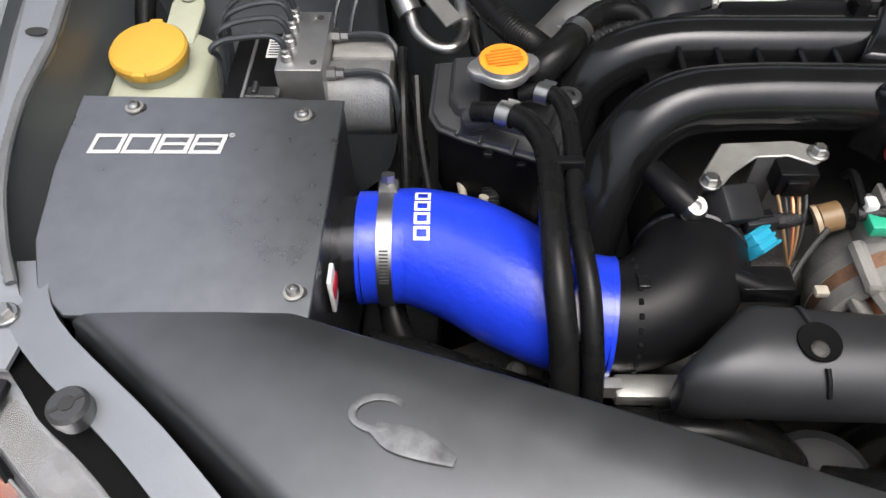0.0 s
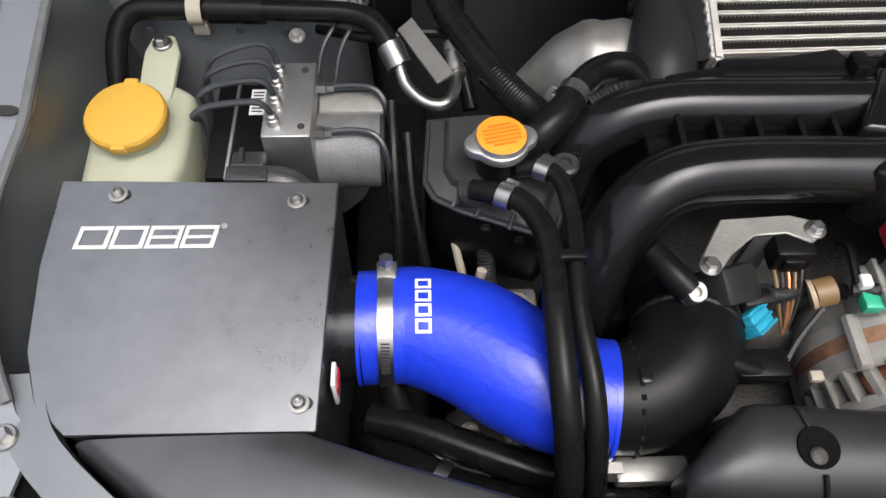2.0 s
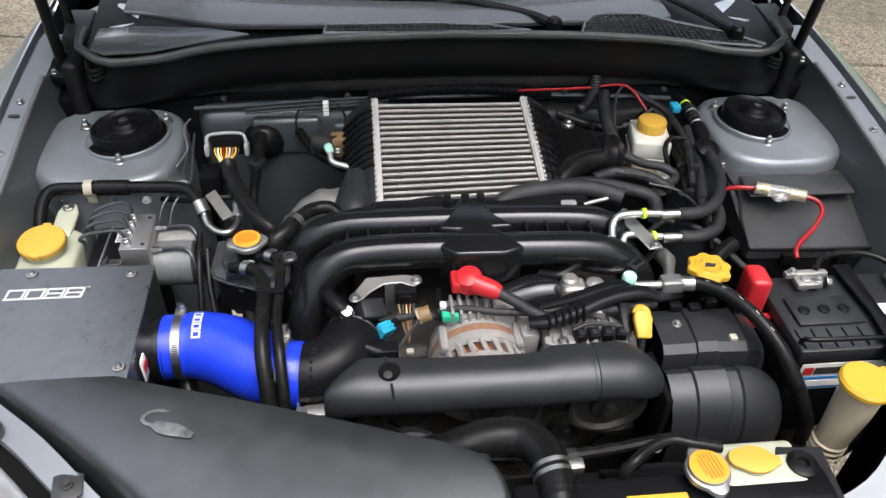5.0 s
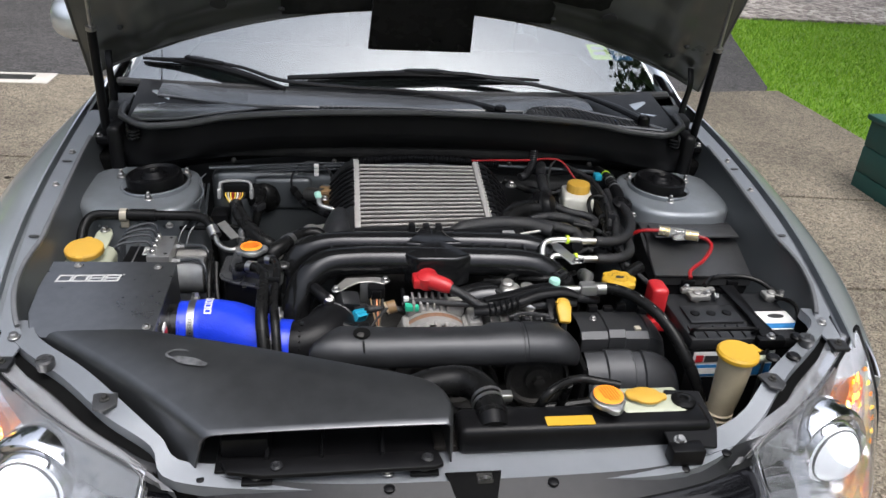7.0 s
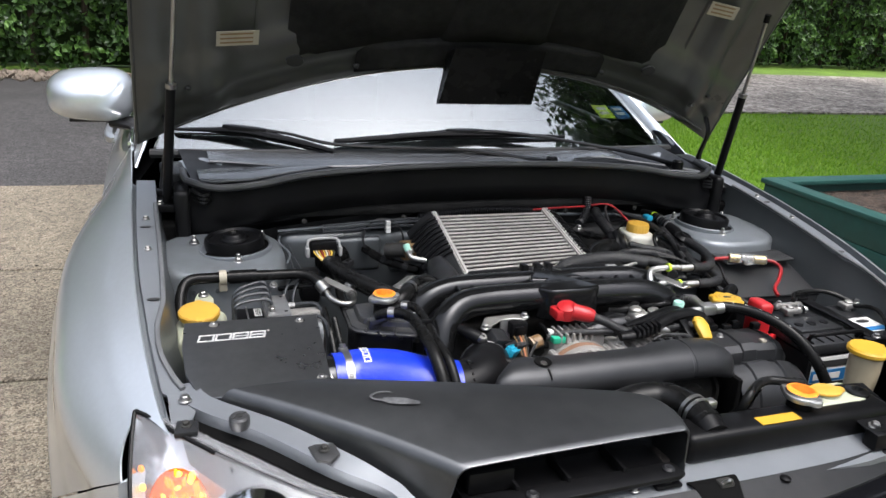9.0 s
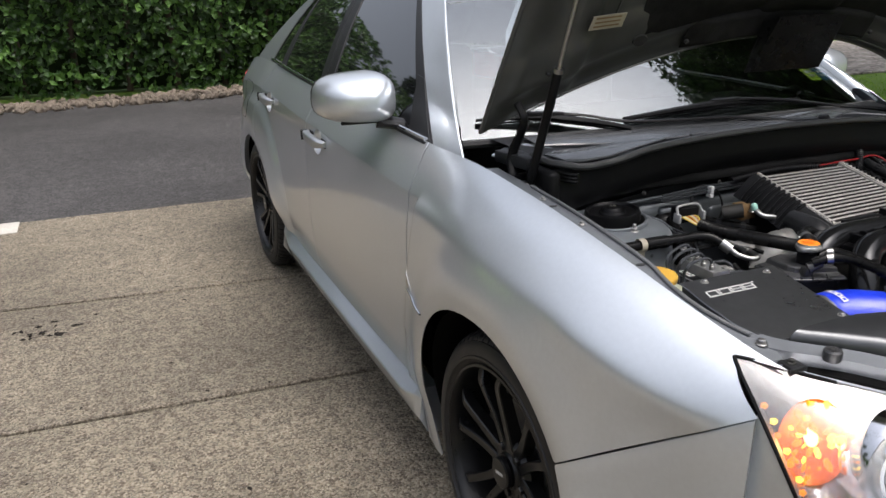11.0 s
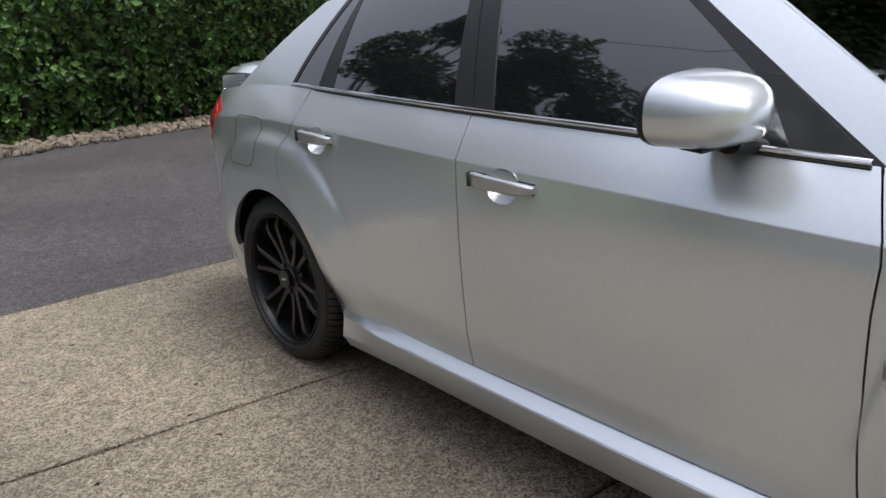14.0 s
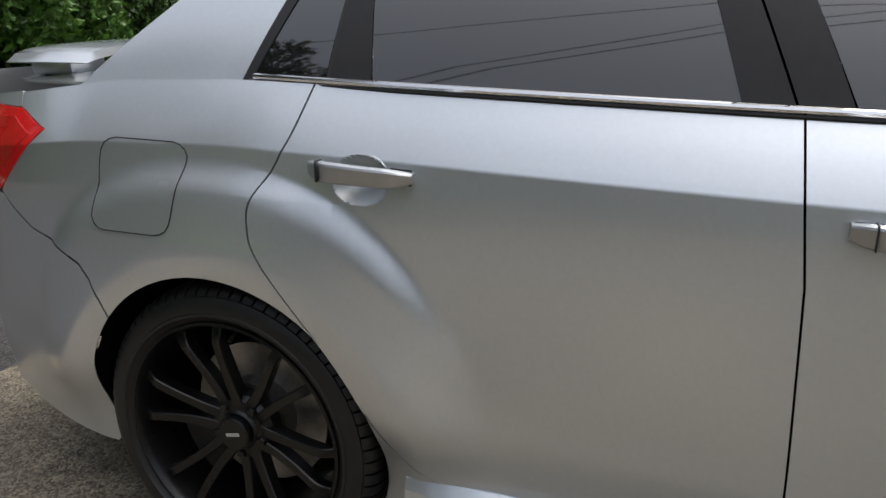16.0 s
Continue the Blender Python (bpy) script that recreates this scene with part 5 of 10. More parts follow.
# wheels
def wheel(side, cy, cz, xf, label):
    """A tyre with tread blocks on a ten-spoke split alloy; local x is the axle, pointing outwards."""
    w = part("wheel", lathe([(0.038, 0.0), (0.038, 0.010), (0.034, 0.013)], Matrix.Rotation(radians(90), 4, 'Y'), 24), RIM, car, label)
    M = Matrix.Rotation(radians(90), 4, 'Y')
    prof = [(0.244, -0.235), (0.266, -0.245), (0.300, -0.235), (0.316, -0.215), (0.3205, -0.19), (0.3220, -0.11), (0.3205, -0.03), (0.3165, -0.004), (0.308, 0.015), (0.3075, 0.019), (0.304, 0.021), (0.292, 0.0265), (0.276, 0.0265), (0.274, 0.029), (0.268, 0.0285), (0.266, 0.024), (0.257, 0.018), (0.247, 0.012)]
    part("tyre", lathe(prof, M, 96, caps=False), TYRE, w, "black low-profile tyre")
    b = bmesh.new()
    for k in range(72):
        R = Matrix.Rotation(2 * math.pi * k / 72, 4, 'X')
        for st in (((0.0155, 0.3085), (0.009, 0.3185), (-0.004, 0.3255), (-0.024, 0.3295), (-0.050, 0.331)), ((-0.165, 0.331), (-0.190, 0.329), (-0.212, 0.322))):
            q = bmesh.new()
            rings = []
            for i, (xx, rr) in enumerate(st):
                sk = 0.010 * (i / (len(st) - 1)) ** 1.5
                rings.append([q.verts.new((xx, yy, zz)) for yy, zz in ((sk, rr - 0.008), (sk + 0.001, rr), (sk + 0.0228, rr), (sk + 0.0238, rr - 0.008))])
            skin(q, rings, True)
            join(b, q, R)
    for x in (-0.075, -0.115, -0.15):
        lathe([(0.320, x - 0.014), (0.331, x - 0.012), (0.331, x + 0.012), (0.320, x + 0.014)], M, 96, b, caps=False)
    part("tread", b, TYRE, w, "tread blocks")
    part("rim", lathe([(0.2545, 0.014), (0.254, 0.022), (0.248, 0.0235), (0.243, 0.016), (0.240, 0.004), (0.234, -0.02), (0.222, -0.10), (0.226, -0.22), (0.248, -0.235)], M, 96, caps=False), RIM, w, "satin black wheel rim")
    for k in range(6):
        for sgn in (-1, 1):
            q = bmesh.new()
            line = spline([(-0.014, 0.016 * sgn, 0.045), (-0.009, 0.0185 * sgn, 0.09), (-0.001, 0.0265 * sgn, 0.140), (0.008, 0.037 * sgn, 0.186), (0.010, 0.0430 * sgn, 0.209), (0.002, 0.049 * sgn, 0.230), (-0.002, 0.0515 * sgn, 0.243)], 4)
            rings = []
            for i, p in enumerate(line):
                t = i / (len(line) - 1)
                hw = 0.0125 - 0.0030 * math.sin(t * math.pi) + 0.0015 * t
                dp = 0.036 - 0.014 * t
                rings.append([q.verts.new(p + Vector(o)) for o in ((-dp, -hw * 0.8, 0), (-0.003, -hw, 0), (0.0, -hw * 0.82, 0), (-0.0012, 0, 0), (0.0, hw * 0.82, 0), (-0.003, hw, 0), (-dp, hw * 0.8, 0))])
            skin(q, rings, True)
            bb = bmesh.new()
            join(bb, q, Matrix.Rotation(2 * math.pi * k / 6 + 0.31, 4, 'X'))
            part("spoke", bb, RIM, w)
    hubb = lathe([(0.075, -0.06), (0.075, -0.028), (0.066, -0.016), (0.045, -0.012), (0.040, -0.006), (0.036, -0.006)], M, 40)
    part("hub", hubb, RIM, w)
    part("badge", box((0.0125, -0.017, -0.004), (0.0138, 0.017, 0.004), 0.001, 1, Matrix.Rotation(radians(12), 4, 'X')), SILVERINK, w, "small pale mark on the centre cap")
    for k in range(5):
        a = 2 * math.pi * (k + 0.5) / 5 + 0.31
        part("wheel_nut", lathe([(0.0115, -0.03), (0.0115, -0.010), (0.009, -0.006)], Matrix.Translation((0, 0.057 * math.cos(a), 0.057 * math.sin(a))) @ M, 6), RIM, w)
    part("valve", tube([(-0.03, 0.0, 0.215), (-0.005, 0.0, 0.205)], 0.004, 8), INK, w)
    bd = lathe([(0.05, -0.12), (0.165, -0.12), (0.165, -0.095), (0.09, -0.095), (0.085, -0.06), (0.03, -0.06)], M, 40)
    part("brake_disc", bd, mat("brake_disc", (0.30, 0.29, 0.28), 0.35, 0.9, 0.2, 90), w, "steel brake disc")
    cal = bmesh.new()
    a0 = 70 if cy < 1 else 95
    skin(cal, [[cal.verts.new(Matrix.Rotation(radians(a0 + 6 * k), 3, 'X') @ Vector(q)) for q in ((-0.15, 0, 0.10), (-0.06, 0, 0.10), (-0.055, 0, 0.15), (-0.06, 0, 0.19), (-0.15, 0, 0.19))] for k in range(9)], True)
    part("caliper", cal, IRON, w, "dark brake caliper")
    w.matrix_basis = Matrix.Translation((side * xf, cy, cz)) @ Matrix.Scale(1.025, 4) @ (Matrix() if side > 0 else Matrix.Rotation(math.pi, 4, 'Z'))
    return w


for side in (-1, 1):
    wheel(side, -0.015, 0.335, 0.884, "front wheel with a black split-spoke alloy")
    wheel(side, 2.625, 0.335, 0.878, "rear wheel with a black split-spoke alloy")

# underside and cabin: dark floor, dash and seats behind the glass
part("underbody", box((-0.70, 0.45, 0.20), (0.70, 3.3, 0.32), 0.02), VOIDSHADE, car)
part("rear_floor", box((-0.52, 2.3, 0.30), (0.52, 3.45, 0.9), 0.02), VOIDSHADE, car)
part("bulkhead", box((-0.68, 0.36, 0.30), (0.68, 0.42, 1.0), 0.01), VOIDSHADE, car)
part("dashboard", box((-0.66, 0.42, 0.80), (0.66, 0.95, 1.02), 0.05, 3), GREYP, car)
for s in (-1, 1):
    st = part("seat", box((s * 0.36 - 0.23, 1.2, 0.40), (s * 0.36 + 0.23, 1.7, 0.62), 0.06, 3), FELT, car, "dark cloth front seat")
    part("seat_back", box((s * 0.36 - 0.22, 1.60, 0.60), (s * 0.36 + 0.22, 1.74, 1.18), 0.05, 3), FELT, st)
    part("headrest", box((s * 0.36 - 0.12, 1.66, 1.19), (s * 0.36 + 0.12, 1.75, 1.33), 0.04, 3), FELT, st)

# badge and chrome leaf behind the front wheel
flank("fender_badge", [(0.470, 0.700), (0.468, 0.672), (0.447, 0.642), (0.425, 0.631), (0.425, 0.648), (0.449, 0.674)], -1, STEEL, car, "small bright fender badge", 0.0015)
part("fender_strip", tube([(-(side_x(y, z) + 0.003), y, z) for y, z in ((0.440, 0.642), (0.400, 0.634), (0.350, 0.629), (0.300, 0.6265))], 0.0035, 8, 4), CHROME, car)


# ---- engine bay shell ----
def strip(name, left, right, material, parent, label="", drop=0.004, sub=5):
    """A flat band of sheet metal between two smooth edges."""
    a, c = spline(left, sub), spline(right, sub)
    b = bmesh.new()
    ra = [b.verts.new(p) for p in a]
    rc = [b.verts.new(p) for p in c]
    rd = [b.verts.new(p - Vector((0, 0, drop))) for p in c]
    re_ = [b.verts.new(p - Vector((0, 0, drop))) for p in a]
    for u, v in ((ra, rc), (rc, rd), (rd, re_), (re_, ra)):
        for i in range(len(a) - 1):
            b.faces.new((u[i], u[i + 1], v[i + 1], v[i]))
    b.faces.new((ra[0], rc[0], rd[0], re_[0]))
    b.faces.new((re_[-1], rd[-1], rc[-1], ra[-1]))
    return part(name, b, material, parent, label)


YS = [0.26, 0.12, 0.02, -0.10, -0.18, -0.237, -0.305, -0.343, -0.378, -0.412, -0.45, -0.483, -0.506, -0.529]
flange_x = curve1([-0.60, -0.567, -0.476, -0.395, -0.321, -0.237, 0.02, 0.26], [0.742, 0.747, 0.761, 0.771, 0.778, 0.786, 0.797, 0.802])
seal_x = curve1([-0.529, -0.506, -0.483, -0.45, -0.412, -0.378, -0.343, -0.305, -0.237, -0.10, 0.02, 0.26], [0.7235, 0.7345, 0.743, 0.7525, 0.7575, 0.758, 0.7535, 0.748, 0.749, 0.753, 0.758, 0.765])
for side in (-1, 1):
    END = [(0.747, 0.717, -0.536), (0.745, 0.708, -0.546), (0.744, 0.707, -0.566), (0.742, 0.713, -0.590)]
    out_e = [(side * flange_x(y), y, belt_z(y) - 0.012) for y in YS] + [(side * a, y, belt_z(y) - 0.012) for a, c, y in END]
    in_e = [(side * (seal_x(y) - 0.003), y, belt_z(y) - 0.013) for y in YS] + [(side * c, y, belt_z(y) - 0.014) for a, c, y in END]
    fl = strip("fender_flange", out_e, in_e, SHADEDSILVER, car, "silver painted flange inside the wing")
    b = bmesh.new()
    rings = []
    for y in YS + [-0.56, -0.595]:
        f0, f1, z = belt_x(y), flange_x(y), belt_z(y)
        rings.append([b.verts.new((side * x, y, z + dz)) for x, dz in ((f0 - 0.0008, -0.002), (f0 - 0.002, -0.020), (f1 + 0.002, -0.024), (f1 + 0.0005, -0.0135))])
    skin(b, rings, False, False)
    # the gutter's and inner wing's shade is in their darker paints
    part("wing_gutter", b, SHADEDBAY, car, "narrow gutter inside the wing edge, shade put into its paint")
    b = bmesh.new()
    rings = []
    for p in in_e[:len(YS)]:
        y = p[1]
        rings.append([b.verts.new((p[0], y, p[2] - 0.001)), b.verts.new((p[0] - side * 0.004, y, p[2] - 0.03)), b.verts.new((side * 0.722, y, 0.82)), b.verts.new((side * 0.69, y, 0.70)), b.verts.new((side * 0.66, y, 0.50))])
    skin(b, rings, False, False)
    part("inner_wing", b, SHADEDFW, car, "dusty inner wing panel, its grey darkened for shade")
    n = 190
    ys = [0.10 - 0.629 * k / n for k in range(n + 1)]
    part("bulb_seal", tube([(side * seal_x(y), y, belt_z(y) - 0.0095) for y in ys], [0.0050 if k % 2 else 0.0043 for k in range(n + 1)], 8, 1, flat=0.75), SEALGREY, car, "dusty grey ribbed rubber bonnet seal")
    for y in (0.021, -0.12):
        bolt(car, (side * (flange_x(y) - 0.018), y, belt_z(y) - 0.012), (0, 0, 1), 0.005)
    for y in (-0.298, -0.02):
        part("slot", prism([(0.0105 * math.cos(a), 0.0055 * math.sin(a)) for a in (2 * math.pi * k / 14 for k in range(14))], 0, 0.0010, 0, Matrix.Translation((side * (flange_x(y) - 0.0165), y, belt_z(y) - 0.0118)) @ Matrix.Rotation(side * 0.1, 4, 'Z')), INK, car)
    bolt(car, (side * 0.722, -0.552, 0.868), (0, 0, 1), 0.0065)

    # strut tower with its rubber-topped mount
    tw = thing("strut_tower", "grey painted strut tower with black rubber mount and three nuts", "strut tower", "strut towers")
    pts = []
    for k in range(36):
        a = 2 * math.pi * k / 36
        r = 1.0 / ((abs(math.cos(a)) ** 3.2 + abs(math.sin(a)) ** 3.2) ** (1 / 3.2))
        pts.append((-0.632 * -side + 0.128 * r * math.cos(a), -0.012 + 0.125 * r * math.sin(a)))
    b = prism(pts, 0.0, 0.02, 0.0)
    for v in b.verts:
        top = v.co.z > 0.01
        z = 0.909 + 0.10 * min(0, v.co.y + 0.05) if top else 0.55
        if not top:
            c = Vector((side * 0.64, -0.01))
            v.co.x, v.co.y = c.x + (v.co.x - c.x) * 1.12, c.y + (v.co.y - c.y) * 1.15
        v.co.z = z
    es = [e for e in b.edges if all(v.co.z > 0.8 for v in e.verts)]
    bmesh.ops.bevel(b, geom=es, offset=0.015, segments=4, profile=0.5, affect='EDGES')
    part("tower", b, SHADEDBAY, tw)
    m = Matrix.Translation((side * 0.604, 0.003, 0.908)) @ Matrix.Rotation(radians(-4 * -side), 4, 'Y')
    part("mount_lip", lathe([(0.077, -0.01), (0.077, 0.003), (0.074, 0.005), (0.071, 0.003), (0.071, -0.01)], m, 40, caps=False), SHADEDBAY, tw)
    # the sunken ring's shade, painted as a near-black disc
    part("mount_well", lathe([(0.073, 0.002), (0.070, -0.002), (0.004, -0.003)], m, 40), VOIDSHADE, tw)
    part("mount", lathe([(0.0615, -0.020), (0.0625, 0.010), (0.0605, 0.0165), (0.0570, 0.0175), (0.0540, 0.0150), (0.0520, 0.0115), (0.0310, 0.0110), (0.0295, 0.0150), (0.0275, 0.0165), (0.0250, 0.0150), (0.0240, 0.0180), (0.0190, 0.0235), (0.0100, 0.0250), (0.002, 0.0250)], m @ Matrix.Translation((0, 0.002, 0.008)), 44), BLACKP, tw, "black rubber strut mount with a domed centre")
    part("centre_nut", lathe([(0.0085, 0.024), (0.0085, 0.028), (0.0060, 0.0295), (0.0045, 0.0295), (0.0045, 0.0275), (0.001, 0.0275)], m @ Matrix.Translation((0, 0.002, 0.008)), 6), IRON, tw, "dark steel centre nut")
    part("arrow_mark", prism([(-0.005, -0.004), (0.005, -0.004), (0.0, 0.005)], 0.0, 0.0006, 0, m @ Matrix.Translation((side * 0.028, -0.028, 0.0192))), INK, tw)
    for dx, dy in ((-0.082, 0.038), (0.062, 0.052), (0.0, -0.074)):
        q = (side * 0.604 + (dx if side < 0 else -dx), dy, 0.909 - 0.007 * (dy < 0))
        bolt(tw, q, (0, 0, 1), 0.0072, name="nut")
        part("stud", lathe([(0.0042, 0.006), (0.0042, 0.0175), (0.0030, 0.0190)], Matrix.Translation(q), 12), STEEL, tw)
    # brushed sealer along the tower's seam, and spot-weld dimples
    part("sealer_bead", tube([(side * (0.604 - 0.103 + 0.007 * math.sin(0.9 * k)), 0.060 - 0.018 * k, 0.9092 + 0.10 * min(0, 0.010 - 0.018 * k)) for k in range(9)], 0.0022, 8, 4, flat=0.5), SHADEDBAY, tw)
    for k in range(4):
        part("weld_dimple", lathe([(0.0045, 0.0), (0.0035, 0.0008), (0.001, 0.0009)], aim((side * (0.56 + 0.045 * k), -0.140, 0.868), (0, -1, 0.12)), 12), SHADEDFW, tw)

# near-black floor painting the unlit depth of the bay
part("bay_floor", box((-0.70, -0.72, 0.30), (0.70, 0.36, 0.33), 0.005), VOIDSHADE, car)
for side in (-1, 1):
    part("chassis_rail", box((side * 0.42, -0.72, 0.38), (side * 0.52, 0.30, 0.50), 0.01), UNDERSEAL, car)
    part("inner_arch", box((side * 0.55, -0.42, 0.33), (side * 0.70, 0.30, 0.72), 0.04, 3), UNDERSEAL, car)
fw = part("firewall", box((-0.72, 0.17, 0.36), (0.72, 0.20, 0.99), 0.01), SHADEDWALL, car, "dusty firewall, its colour darkened for shade")
part("firewall_step", box((-0.50, 0.10, 0.40), (-0.05, 0.172, 0.90), 0.05, 4), SHADEDFW, fw)
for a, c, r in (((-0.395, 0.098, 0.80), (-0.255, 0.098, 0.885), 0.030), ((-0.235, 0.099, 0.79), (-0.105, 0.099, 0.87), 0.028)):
    part("pressing", box((a[0], a[1] - 0.007, a[2]), (c[0], a[1] + 0.02, c[2]), 0.018, 4), SHADEDFW, fw, "stamped swelling in the firewall")
part("fold", tube([(-0.50, 0.108, 0.905), (-0.30, 0.106, 0.915), (-0.10, 0.106, 0.921), (0.15, 0.106, 0.921), (0.35, 0.106, 0.914), (0.50, 0.108, 0.902)], 0.0045, 8, 6), SHADEDFW, fw, "folded flange along the firewall")
for x in (-0.44, -0.20, 0.04, 0.24, 0.45):
    bolt(fw, (x, 0.103, 0.928), (0, -1, 0.2), 0.0042, IRON)
part("firewall_step", box((0.12, 0.11, 0.40), (0.50, 0.172, 0.88), 0.05, 3), SHADEDWALL, fw)
part("heat_pad", box((-0.60, 0.105, 0.935), (0.60, 0.168, 0.962), 0.010, 2), FELT, fw, "black heat insulation felt")

# lamp panel and slam panel
rail_in = [(-0.705, -0.505, 0.872), (-0.682, -0.556, 0.870), (-0.59, -0.634, 0.862), (-0.505, -0.715, 0.845), (-0.455, -0.757, 0.825), (-0.405, -0.795, 0.806), (-0.20, -0.79, 0.80), (0.10, -0.785, 0.80), (0.33, -0.785, 0.806), (0.46, -0.755, 0.82), (0.56, -0.67, 0.852), (0.692, -0.565, 0.870), (0.705, -0.505, 0.872)]
RAIL = [(-0.755, -0.505, 0.868), (-0.716, -0.592, 0.862), (-0.64, -0.656, 0.854), (-0.56, -0.730, 0.838), (-0.475, -0.780, 0.818), (-0.425, -0.822, 0.797), (-0.21, -0.845, 0.79), (0.10, -0.845, 0.79), (0.34, -0.845, 0.795), (0.50, -0.785, 0.81), (0.60, -0.692, 0.848), (0.716, -0.592, 0.862), (0.755, -0.505, 0.868)]
rail_out = [tuple(a + (c - a) * (0.62 if 0.45 < abs(o[0]) < 0.73 else 1.0) for a, c in zip(i, o)) for i, o in zip(rail_in, RAIL)]
# near-black ledge, and the wall below, paint shade beneath the slam panel
strip("lamp_ledge", [(x, y, z - 0.022) for x, y, z in rail_in], [(x, y, z - 0.018) for x, y, z in RAIL], VOIDSHADE, car, "", 0.01)
slam = tagged(strip("slam_panel", rail_in, rail_out, SHADEDSILVER, car, "silver radiator support panel with bolts and clips", 0.02), "")
wall = [(p[0], p[1] - 0.0, p[2] - 0.021) for p in rail_in]
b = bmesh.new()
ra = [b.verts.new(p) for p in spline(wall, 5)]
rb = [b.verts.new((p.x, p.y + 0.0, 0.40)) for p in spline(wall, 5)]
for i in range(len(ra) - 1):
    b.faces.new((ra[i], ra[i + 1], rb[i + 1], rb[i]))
part("radiator_wall", b, VOIDSHADE, car)
for p in ((-0.28, -0.815, 0.797), (0.40, -0.80, 0.806), (-0.12, -0.822, 0.796)):
    bolt(car, p, (0, 0, 1), 0.006)
for p in ((-0.651, -0.625, 0.868), (0.655, -0.612, 0.871)):
    t = thing("bump_stop", "round black rubber bonnet bump stop", "bump stop", "bump stops")
    b = lathe([(0.013, -0.010), (0.0145, -0.003), (0.0145, 0.006), (0.012, 0.009), (0.0055, 0.009), (0.005, 0.004)], Matrix.Translation(p), 24)
    part("stop", b, TANKP, t)
    part("slot", box((-0.0125, -0.0012, 0.0), (0.0125, 0.0012, 0.0006), 0, 1, Matrix.Translation((p[0], p[1], p[2] + 0.0090)) @ Matrix.Rotation(0.6, 4, 'Z')), INK, t)
    part("bore", lathe([(0.0052, 0.0), (0.0052, 0.0008), (0.001, 0.0008)], Matrix.Translation((p[0], p[1], p[2] + 0.0088)), 16), INK, t)
for p in ((-0.545, -0.700, 0.850), (0.55, -0.695, 0.848), (-0.722, -0.612, 0.860), (0.722, -0.612, 0.860)):
    t = thing("lamp_bracket", "small headlamp bracket with a bolt", "bracket", "lamp brackets")
    if abs(p[0]) < 0.6:
        part("plate", prism([(-0.020, 0.014), (-0.014, -0.020), (0.004, -0.028), (0.020, -0.012), (0.016, 0.016), (0.0, 0.021)], -0.003, 0.002, 0.001, Matrix.Translation(p)), TANKP, t, "dark bracket plate")
    else:
        part("plate", prism([(-0.017, -0.017), (0.015, -0.018), (0.017, 0.012), (-0.012, 0.016)], -0.006, 0.003, 0.002, Matrix.Translation(p)), GREYP, t)
    bolt(t, (p[0], p[1], p[2] + 0.003), (0, 0, 1), 0.005, IRON)
# black finisher in front of the slam panel, with its push clips
fin_in = [(-0.52, -0.755, 0.812), (-0.47, -0.785, 0.803), (-0.40, -0.806, 0.800), (-0.325, -0.823, 0.797), (-0.156, -0.842, 0.796), (0.16, -0.842, 0.796), (0.308, -0.834, 0.798), (0.42, -0.81, 0.804), (0.534, -0.772, 0.812), (0.60, -0.728, 0.818)]
fin_out = [(-0.53, -0.775, 0.782), (-0.49, -0.80, 0.775), (-0.414, -0.822, 0.772), (-0.324, -0.848, 0.772), (-0.127, -0.880, 0.771), (0.119, -0.888, 0.771), (0.342, -0.856, 0.772), (0.45, -0.82, 0.775), (0.549, -0.782, 0.778), (0.612, -0.742, 0.784)]
fn = strip("grille_finisher", fin_in, fin_out, GREYP, car, "black plastic finisher above the grille", 0.012)
for x, y, z in ((-0.391, -0.817, 0.793), (-0.119, -0.850, 0.791), (-0.115, -0.868, 0.781), (0.128, -0.852, 0.791), (0.343, -0.838, 0.792), (0.42, -0.815, 0.799)):
    part("push_clip", lathe([(0.0085, 0), (0.0085, 0.003), (0.005, 0.005)], Matrix.Translation((x, y, z)), 16), BLACKP, fn)
latch = thing("bonnet_latch", "dark steel bonnet latch in the slam panel", "latch")
rc = [(-0.034, -0.828, 0.7972), (-0.030, -0.842, 0.7972), (-0.022, -0.866, 0.785), (-0.018, -0.882, 0.777)]
# opening not cut: a near-black strip gives its shade
strip("recess", rc, [(0.052 - 0.9 * (x + 0.034), y, z) for x, y, z in rc], VOIDSHADE, latch, "latch opening drawn as a strip of painted shade", 0.003)
part("plate", box((0.012, -0.850, 0.78), (0.036, -0.834, 0.8005), 0.002), IRON, latch)
part("hook", tube([(0.016, -0.845, 0.798), (0.024, -0.85, 0.806), (0.032, -0.845, 0.798)], 0.003, 8, 6), STEEL, latch)


# ---- cowl, wipers, bonnet ----
lip_y = curve1([0, 0.30, 0.45, 0.55, 0.63, 0.68], [0.092, 0.088, 0.086, 0.078, 0.080, 0.110])
lip_z = curve1([0, 0.20, 0.35, 0.45, 0.55, 0.63, 0.68], [1.059, 1.056, 1.049, 1.040, 1.024, 1.018, 1.022])
seam_z = curve1([0, 0.25, 0.45, 0.55, 0.68], [0.955, 0.950, 0.932, 0.918, 0.888])


def lip(x, dz=0.0, dy=0.0):
    a = min(abs(x), 0.68)
    return (x, lip_y(a) + dy, lip_z(a) + dz)


XS = [-0.68 + 1.36 * k / 48 for k in range(49)]
b = bmesh.new()
rings = []
